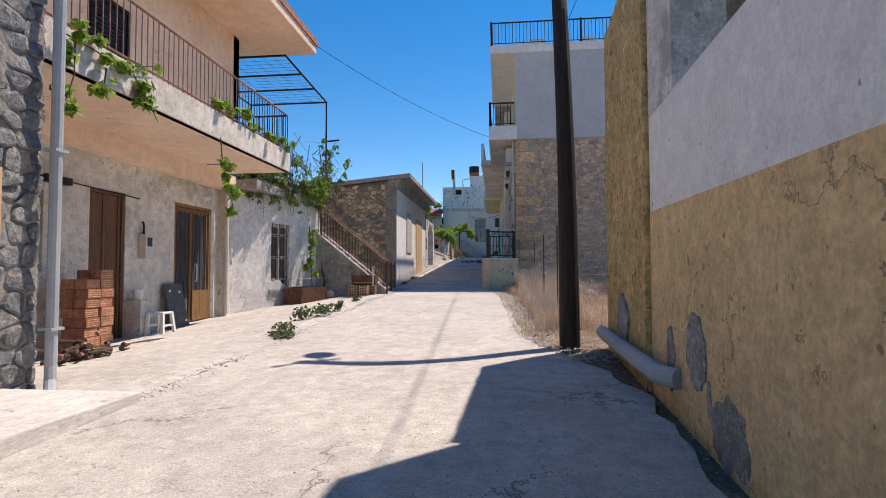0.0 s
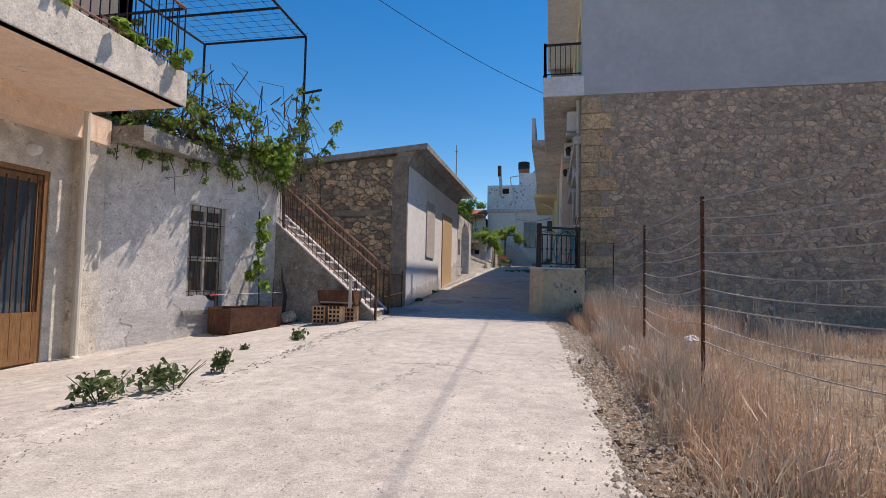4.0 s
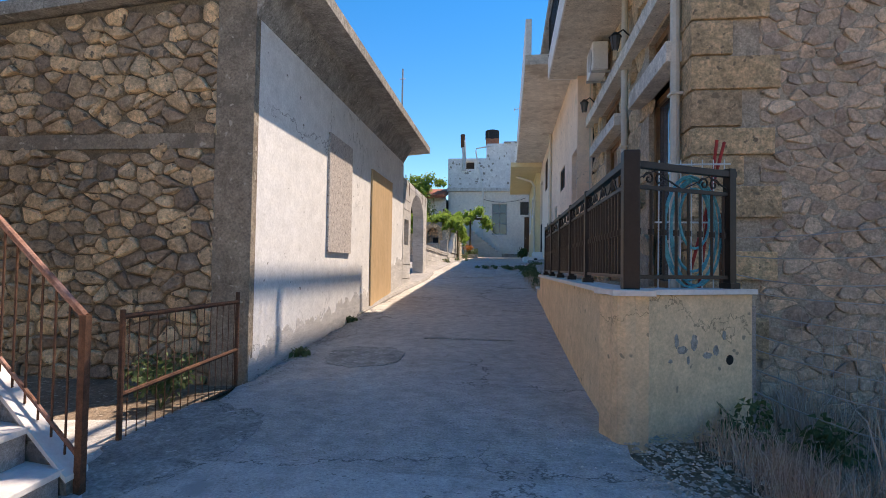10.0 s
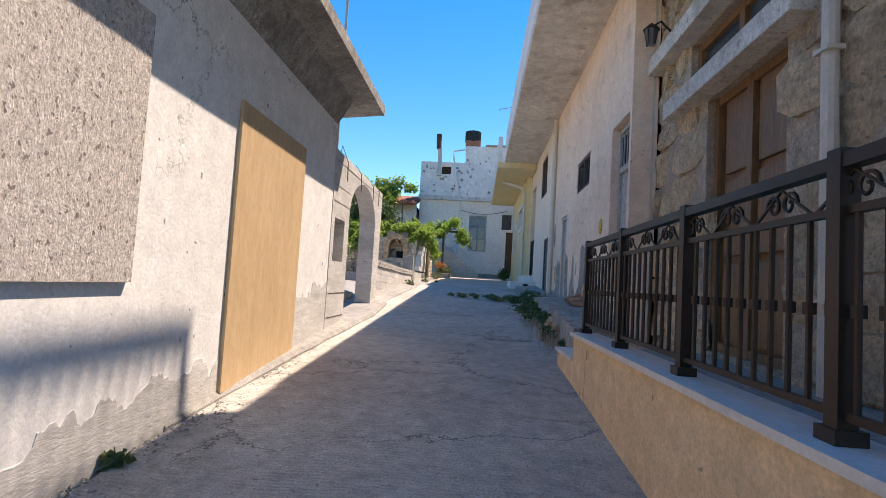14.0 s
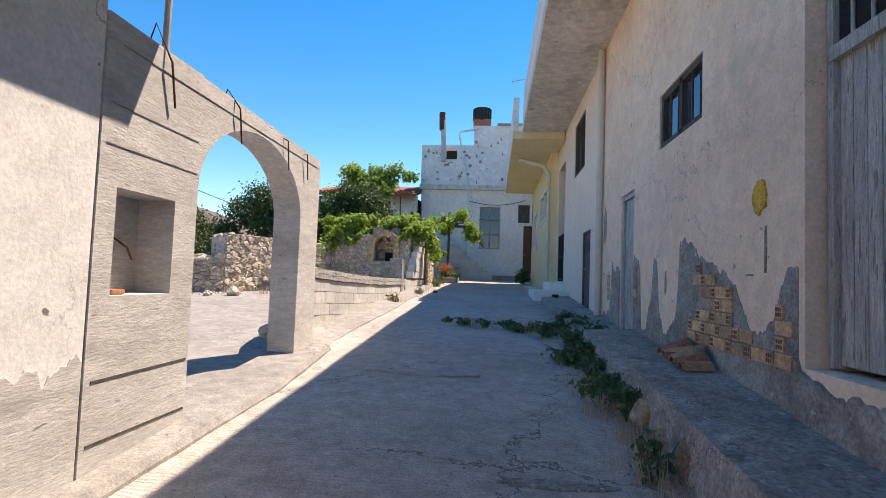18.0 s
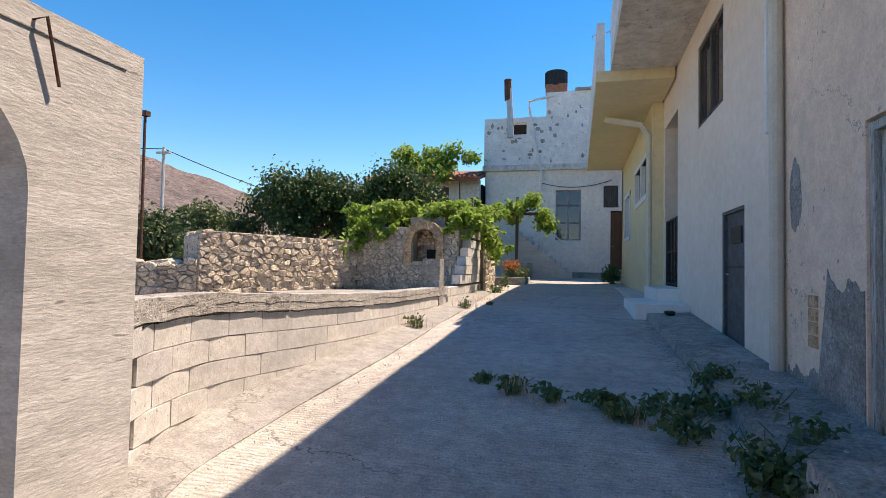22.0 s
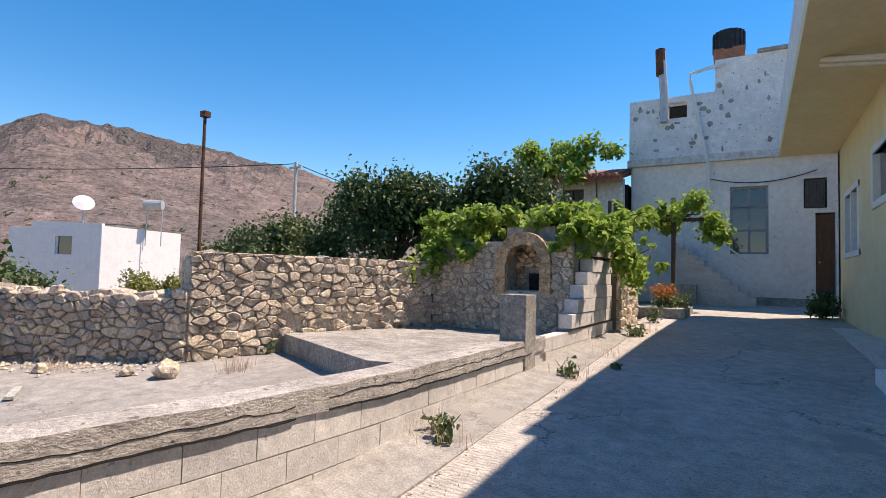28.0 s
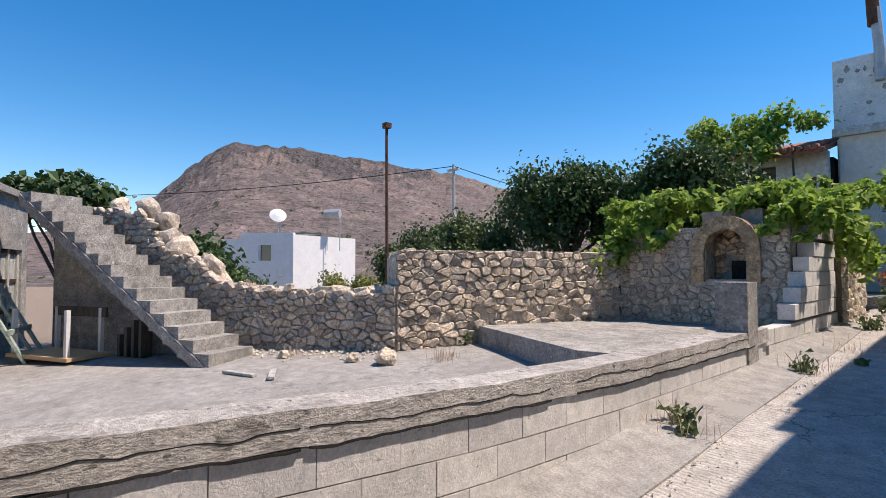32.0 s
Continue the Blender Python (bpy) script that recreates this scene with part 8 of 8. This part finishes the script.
litter("gravel", "small stones scattered on the lane", 900, lambda r: (r.uniform(-1.9, 1.4), r.uniform(-2, 48)), 0.009, M_CONC, 4)
litter("gravel", "loose chips along the pavement's foot", 1500, lambda r: (0.95 + r.normal(0, 0.12), r.uniform(23.5, 35)), 0.014, M_CONC, 5)
litter("gravel", "dust and pebbles before the block wall", 900, lambda r: ((lambda y: (bwx(y) + 0.3 + abs(r.normal(0, 0.3)), y))(r.uniform(28.5, 41))), 0.011, M_STONEW, 6)
litter("gravel", "pebbles along the foot of the rubble wall", 900, lambda r: rp(r.uniform(0, rlen), 0, abs(r.normal(0.1, 0.25)))[:2], 0.03, M_STONEW, 7)
litter("gravel", "crumbs and earth at the foot of the white house wall", 900, lambda r: (HX + abs(r.normal(0, 0.12)), r.uniform(16.4, 24.4)), 0.014, M_CONC, 8)


def crumple(name, label, at, s, material, seed):
    bm = bmesh.new()
    bmesh.ops.create_icosphere(bm, subdivisions=3, radius=1.0)
    for v in bm.verts:
        k = 0.75 + 0.8 * abs(noise.noise(v.co * 2.3 + Vector((seed, 0, 0))))
        v.co = Vector(at) + Vector((v.co.x * s, v.co.y * s, v.co.z * s * 0.7)) * k
    return tagged(part(name, bm, material), label, "litter")


for i, (x, y, s) in enumerate(((3.3, 11.2, 0.11), (2.2, 9.6, 0.09), (2.05, 13.0, 0.1), (2.35, 13.6, 0.09), (4.2, 13.4, 0.13))):
    crumple("plastic_bag", "crumpled white plastic bag in the dry grass", (x, y, gz(x, y) + 0.12), s, M_WPLAST, i * 3.3)


def weed(name, label, at, r, h, n, material, seed, size=0.06):
    w = thing(name, label, "weed", "weeds", at=at)
    x, y, z = at
    rr = random.Random(seed)
    for i in range(5):
        a = rr.uniform(0, 6.28)
        part("stem", SWEEP([(x, y, z - 0.03), (x + math.cos(a) * r * .4, y + math.sin(a) * r * .4, z + h * .5), (x + math.cos(a) * r * .8, y + math.sin(a) * r * .8, z + h * .9)], 0.006, 4, 0.003), material, w)
    leaves("foliage", [(x + rr.uniform(-.5, .5) * r, y + rr.uniform(-.5, .5) * r, z + h * rr.uniform(.25, .75), r * .55, r * .55, h * .35) for _ in range(5)], n, size, material, w, seed)
    return w


wd = [(-2.15, 7.1, 0.35, 0.28, 190), (-2.1, 7.75, 0.14, 0.3, 90), (-2.45, 6.6, 0.3, 0.3, 160), (-2.0, 4.4, 0.3, 0.12, 150), (-2.15, 4.9, 0.25, 0.14, 120), (-2.35, 5.4, 0.2, 0.15, 80), (-2.75, 9.2, 0.1, 0.12, 40), (-2.3, 9.9, 0.15, 0.2, 60),
      (-2.9, 15.6, 0.3, 0.35, 160), (-3.1, 16.0, 0.35, 0.4, 180), (1.9, 15.6, 0.3, 0.35, 160), (2.3, 15.4, 0.3, 0.4, 170), (-2.5, 19.9, 0.1, 0.12, 60), (-2.45, 17.6, 0.15, 0.12, 70),
      (0.95, 26.2, 0.2, 0.35, 120), (0.9, 26.9, 0.28, 0.3, 170), (0.85, 27.6, 0.3, 0.28, 200), (1.0, 28.3, 0.35, 0.3, 230), (0.9, 29.3, 0.3, 0.3, 200), (0.6, 29.9, 0.25, 0.2, 130), (0.2, 30.2, 0.22, 0.18, 110), (-0.4, 30.5, 0.2, 0.14, 80), (1.2, 30.3, 0.3, 0.34, 200), (1.0, 31.0, 0.25, 0.3, 150), (-1.0, 30.9, 0.16, 0.1, 60), (0.85, 25.2, 0.16, 0.3, 90), (0.72, 28.2, 0.4, 0.26, 320), (1.1, 29.0, 0.35, 0.28, 260), (0.75, 26.5, 0.3, 0.3, 220), (1.2, 29.7, 0.3, 0.28, 220), (0.7, 30.35, 0.4, 0.18, 240), (0.0, 30.45, 0.3, 0.16, 160), (-0.7, 30.75, 0.25, 0.12, 110), (1.0, 24.5, 0.14, 0.22, 90),
      (-2.3, 36.0, 0.18, 0.22, 70), (-2.5, 33.4, 0.2, 0.25, 80), (-2.25, 39.8, 0.25, 0.25, 120), (-2.3, 42.2, 0.25, 0.4, 160), (-6.6, 35.3, 0.2, 0.3, 110), (-1.9, 36.8, 0.1, 0.08, 40)]
for i, (x, y, r, h, n) in enumerate(wd):
    weed("weed", "green weed growing from a crack in the concrete" if i % 3 else "low leafy weed with dry tips at the wall's foot", (x, y, gz(x, y)), r, h, n, L_WEED, 200 + i)
spots = []
for x, y, n in ((-2.3, 36.0, 60), (-2.5, 33.4, 70), (-2.2, 37.6, 40), (0.9, 25.8, 170), (0.8, 27.0, 150), (0.82, 25.2, 160), (0.85, 24.7, 120), (0.75, 26.4, 150), (-0.6, 30.6, 60), (0.4, 30.1, 60), (-8.0, 33.1, 60), (-5.9, 34.2, 90), (-9.4, 32.4, 50), (-1.6, 47.5, 60), (-2.2, 40.5, 60)):
    for _ in range(n):
        xx, yy = x + rnd.gauss(0, 0.12), y + rnd.gauss(0, 0.12)
        spots.append((xx, yy, gz(xx, yy) - 0.02))
tagged(blades("dry_tufts", spots, 0.26, 0.006, L_DRY, None, 9, 0.8), "dry grass tufts in the cracks of the lane", "grass", kind="stuff")
fl = thing("flower_bush", "orange-flowered bush at the oven's corner", "bush", at=(-2.1, 44.0, 2.15))
leaves("foliage", [(-2.3, 44.0, 2.5, 0.35, 0.4, 0.3), (-2.0, 44.4, 2.45, 0.3, 0.35, 0.28)], 500, 0.08, L_WEED, fl, 301)
leaves("blossom", [(-2.35, 43.8, 2.75, 0.35, 0.35, 0.22)], 240, 0.07, L_FLOWER, fl, 302)
gb = thing("green_bush", "dark green bush at the end of the yellow house", "bush", at=(1.1, 45.6, 2.2))
leaves("foliage", [(1.1, 45.6, 2.55, 0.32, 0.35, 0.35), (0.95, 45.4, 2.45, 0.28, 0.3, 0.25)], 500, 0.11, L_CITRUS, gb, 303)
part("stem", TUBE((1.1, 45.6, 2.1), (1.1, 45.6, 2.5), 0.02), M_BARK, gb)
tagged(part("planter", B(-3.1, -1.8, 43.4, 45.3, 1.9, 2.35, 0.02), M_CONC), "low concrete planter beside the lane", "planter")

# --- tall house fittings
for y, z in ((18.5, 5.45), (22.2, 5.5)):
    ac = thing("air_conditioner", "white outdoor air-conditioning unit on wall brackets", "air conditioner", "air conditioners", at=(1.85, y, z))
    case = part("case", B(1.68, 1.98, y - 0.4, y + 0.4, z, z + 0.55, 0.02), M_WPLAST, ac)
    part("fan_grille", TUBE((1.665, y - 0.1, z + 0.27), (1.682, y - 0.1, z + 0.27), 0.22, None, 20), M_GALV, case)
    for dy in (-0.3, 0.3):
        part("bracket", B(1.66, 2.06, y + dy - 0.02, y + dy + 0.02, z - 0.04, z), M_GALV, ac)
for y in (17.62, 20.3, 24.05):
    dp = thing("drainpipe", "cream drainpipe with wall clips on the stone facade", "pipe", "facade pipes", at=(1.98, y, 1.3))
    part("pipe", SWEEP([(1.97, y, 6.15), (1.97, y, 1.05)], 0.055, 10), M_PVCC, dp)
    for z in (1.9, 3.6, 5.2):
        part("clip", B(1.90, 2.06, y - 0.075, y + 0.075, z, z + 0.03), M_PVCC, dp)
for y in (20.1, 23.6):
    ln = thing("wall_lantern", "black wrought-iron wall lantern", "lantern", "lanterns", at=(1.9, y, 5.3))
    part("arm", SWEEP([(2.05, y, 5.35), (1.9, y, 5.5), (1.78, y, 5.42)], 0.015), M_BLACK, ln)
    part("cap", TUBE((1.78, y, 5.38), (1.78, y, 5.46), 0.11, 0.03, 8), M_BLACK, ln)
    part("glass", TUBE((1.78, y, 5.18), (1.78, y, 5.38), 0.05, 0.09, 8), M_GLASS, ln)
    for k in range(4):
        a = math.pi / 4 + k * math.pi / 2
        part("frame_bar", TUBE((1.78 + 0.055 * math.cos(a), y + 0.055 * math.sin(a), 5.17), (1.78 + 0.095 * math.cos(a), y + 0.095 * math.sin(a), 5.38), 0.008, None, 5), M_BLACK, ln)
hz = thing("garden_hose", "coiled turquoise garden hose hanging on the terrace railing", "hose", at=(1.6, TY0 + 0.2, 1.5))
for i, (rx, rz_, c) in enumerate(((0.22, 0.42, 1.93), (0.25, 0.46, 1.91), (0.2, 0.38, 1.96), (0.14, 0.25, 2.02), (0.24, 0.44, 1.9))):
    pts = [(1.55 + rx * math.cos(k * 2 * math.pi / 24) + 0.02 * i, 15.86 + 0.5 * rx * math.cos(k * 2 * math.pi / 24) + 0.015 * i, c + rz_ * math.sin(k * 2 * math.pi / 24)) for k in range(25)]
    part("coil", SWEEP(pts, 0.011, 6), M_BLUEH, hz)
ra = thing("drying_rack", "folded white drying rack with red poles leaning behind the railing", "rack", at=(1.7, TY0 + 0.45, 1.3))
for i in range(7):
    part("wire", TUBE((1.35 + i * 0.09, TY0 + 0.42, 1.35), (1.38 + i * 0.09, TY0 + 0.5, 2.55), 0.006, None, 5), M_WPLAST, ra)
for z in (1.4, 2.0, 2.5):
    part("crossbar", TUBE((1.33, TY0 + 0.45, z), (1.95, TY0 + 0.45, z), 0.008, None, 5), M_WPLAST, ra)
part("red_pole", TUBE((1.6, TY0 + 0.55, 1.35), (1.92, TY0 + 0.5, 2.7), 0.014), M_RED, ra)
part("red_pole", TUBE((1.72, TY0 + 0.55, 1.35), (1.86, TY0 + 0.5, 2.72), 0.014), M_RED, ra)
for x in (2.4, 4.4, 5.6):
    tagged(part("roof_box", B(x + 0.3, x + 0.9, FY + 0.8, FY + 1.3, 9.95, 10.5, 0.02), M_WOODG), "grey chest on the roof terrace", "box", "roof boxes")
# --- old roof tiles and cable on the raised pavement
for i in range(6):
    y = 26.3 + i * 0.11
    bm = bmesh.new()
    arc = [(0.09 * math.cos(math.pi * k / 6), 0.07 * math.sin(math.pi * k / 6)) for k in range(7)]
    arc2 = [(0.075 * math.cos(math.pi * k / 6), 0.058 * math.sin(math.pi * k / 6)) for k in range(6, -1, -1)]
    z0 = rz(y) + 0.46
    hexa(bm, [(1.35, y + a, z0 + b) for a, b in arc + arc2], [(1.62, y + a + 0.04, z0 + 0.05 * (i % 3) + b) for a, b in arc + arc2])
    tagged(part("roof_tile", bm, M_ROOFT if i % 2 else M_CLAYT), "old curved clay roof tile leaning at the wall", "roof tile", "old tiles")
tagged(rock("shoe_tray", (1.3, 35.1, rz(35.1) + 0.17), 0.09, M_BPLAST, None, 9, 0.5), "small black tray by the doorstep", "tray")
# --- yard clutter
fr = thing("window_frame", "pale green old window frame leaning at the shed", "window frame", at=shq(shl - 1.0, 1.4, 0.4))
for a, b in ((1.35, 1.45), (1.85, 1.91), (2.35, 2.45)):
    bm = bmesh.new()
    hexa(bm, [shp(a, 1.35, 0.75), shp(b, 1.35, 0.75), shp(b, 1.35, 0.70), shp(a, 1.35, 0.70)], [shp(a, 2.55, 0.12), shp(b, 2.55, 0.12), shp(b, 2.55, 0.07), shp(a, 2.55, 0.07)])
    part("stile", bm, mat("pale_green_paint", (0.45, 0.55, 0.47)), fr)
for z, o in ((1.38, 0.72), (1.95, 0.42), (2.5, 0.12)):
    part("rail", SLAB(shp, 1.35, 2.45, o - 0.02, o + 0.03, z, z + 0.08), bpy.data.materials["pale_green_paint"], fr)
tf = thing("table_frame", "upturned table frame under the yard stairs", "table", at=sp(3.2, 1.6, 0.3))
for u, o in ((2.6, -0.25), (3.9, -0.25), (2.7, 0.35), (3.8, 0.35)):
    part("leg", SLAB(sp, u, u + 0.06, o, o + 0.06, 1.62, 2.35), M_WPAINT, tf)
part("top", SLAB(sp, 2.5, 4.0, -0.3, 0.45, 1.58, 1.64), M_PLY, tf, "orange wooden top")
part("apron", SLAB(sp, 2.6, 3.9, 0.36, 0.40, 2.2, 2.36), M_WOODD, tf)
for i in range(4):
    pk = tagged(part("plank", SLAB(sp, 1.7 + i * 0.16, 1.76 + i * 0.16, 0.3, 0.5, 1.6, 2.3 - i * 0.12), M_WOODD), "dark board leaning under the stairs", "plank", "loose boards")
for i, (x, y, a) in enumerate(((-7.5, 32.1, 0.3), (-7.1, 32.35, -0.5))):
    bm = B(-0.28, 0.28, -0.04, 0.04, 0.0, 0.03)
    bmesh.ops.transform(bm, matrix=Matrix.Translation((x, y, gz(x, y) + 0.005)) @ Matrix.Rotation(a, 4, 'Z'), verts=bm.verts[:])
    tagged(part("plank", bm, M_WOODG), "weathered plank lying on the yard", "plank", "loose boards")
for i, (x, y, s) in enumerate(((-6.35, 33.55, 0.17), (-8.0, 32.95, 0.1), (-6.9, 33.4, 0.1), (-3.4, 28.9, 0.16))):
    tagged(rock("boulder", (x, y, gz(x, y) + s * 0.5), s, M_STONEW, None, 20 + i), "loose pale stone lying in the yard", "stone", "boulders")
# --- antenna and cables at the end house
an = thing("tv_antenna", "old television antenna on a mast above the roof", "antenna", at=(1.4, EY + 0.5, 10.7))
part("mast", TUBE((1.4, EY + 0.5, 10.6), (1.4, EY + 0.5, 13.6), 0.025), M_GALV, an)
part("boom", TUBE((0.4, EY + 0.5, 13.25), (2.2, EY + 0.5, 13.6), 0.02), M_GALV, an)
for i in range(8):
    x = 0.45 + i * 0.24
    part("element", TUBE((x, EY + 0.1, 13.27 + i * 0.047), (x, EY + 0.9, 13.27 + i * 0.047), 0.012, None, 5), M_GALV, an)
wire("facade_cable", "thin dark cable across the end house", (-1.7, EY - 0.14, 6.5), (1.3, EY - 0.06, 6.6), 0.25, 0.02)
wire("overhead_cable", "overhead cable along the lane's edge", (5.2, -4, 10.4), (3.75, 17.4, 9.9), 0.1, 0.011)
eb = thing("electric_box", "small dark electric box on the end house", "box", at=(1.2, EY - 0.1, 5.4))
part("case", B(0.98, 1.5, EY - 0.04, EY + 0.1, 5.42, 6.3), M_WOODD, eb)

# --- cemented repair and gravel on the lane
lane_face = lambda u, v, o: (u, v, rz(v) + 0.009 + o)
lane = bpy.data.objects["road.001"] if "road.001" in bpy.data.objects else bpy.data.objects["road"]
for u, v, a, b, m, sd in ((-1.65, 17.7, 0.5, 0.5, M_CONC, 301), (-0.5, 18.85, 0.55, 0.03, M_CONC, 302), (-2.2, 14.8, 0.45, 0.9, M_CONC, 303), (0.4, 21.5, 0.4, 0.12, M_ROAD2, 304), (-0.9, 27.4, 0.5, 0.1, M_ROAD2, 305), (0.2, 25.0, 0.35, 0.06, M_CONC, 306)):
    patch(lane, lane_face, u, v, a, b, m, sd, "rough cement repair" if sd == 301 else "", name="repair_patch")
gv_, gf_ = [], []
for q in range(1500):
    zone = rnd.random()
    if zone < 0.4:
        x, y = 1.25 + rnd.gauss(0, 0.3), rnd.uniform(25.8, 30.2)
    elif zone < 0.7:
        x, y = rnd.uniform(-2.4, 1.0), rnd.uniform(20, 46)
    else:
        x, y = -2.45 + abs(rnd.gauss(0, 0.3)), rnd.uniform(29, 47)
    s_ = rnd.uniform(0.005, 0.016)
    z = gz(x, y) + 0.012
    o = len(gv_)
    gv_ += [(x - s_, y, z - 0.01), (x + s_ * .6, y - s_, z - 0.01), (x + s_, y + s_ * .8, z - 0.01), (x + s_ * rnd.uniform(-.4, .4), y, z + s_ * rnd.uniform(.6, 1.3))]
    gf_ += [(o, o + 1, o + 3), (o + 1, o + 2, o + 3), (o + 2, o, o + 3)]
me = bpy.data.meshes.new("grit")
me.from_pydata(gv_, [], gf_)
tagged(part_mesh("grit", me, M_CONCL, None), "loose grit and chips scattered on the lane", "grit", kind="stuff")
for i, (x, y, s_) in enumerate(((1.12, 24.75, 0.13), (1.08, 25.1, 0.15), (1.05, 25.5, 0.12), (1.02, 25.95, 0.14), (1.0, 26.4, 0.1), (1.1, 26.8, 0.11), (1.2, 27.3, 0.09))):
    tagged(rock("edge_stone", (x, y, rz(y) + 0.2 - 0.02 * i), s_, M_STONE, None, 400 + i, 0.9), "tan stone in the crumbling edge of the raised pavement", "stone", "edge stones")
# vine tangle hanging at the top of the outer stairs
hv_ = thing("hanging_vine", "dry vine tangle with fresh leaves above the outer stairs", "vine", at=(-4.6, 13.2, 3.4))
leaves("foliage", [(-4.5, 13.1, 3.7, 0.4, 0.4, 0.3), (-4.3, 12.8, 3.4, 0.25, 0.3, 0.35), (-4.7, 12.6, 3.6, 0.3, 0.3, 0.3)], 700, 0.11, L_VINE, hv_, 411)
for i in range(16):
    a = rnd.uniform(-0.4, 0.4)
    part("twig", SWEEP([(-4.5 + a, 13.1 + rnd.uniform(-.5, .2), 3.7), (-4.4 + a, 13.0 + rnd.uniform(-.4, .3), 3.3), (-4.35 + a, 13.0 + rnd.uniform(-.4, .3), 2.8 + rnd.uniform(0, .4))], 0.008, 4, 0.004), M_BARK, hv_)
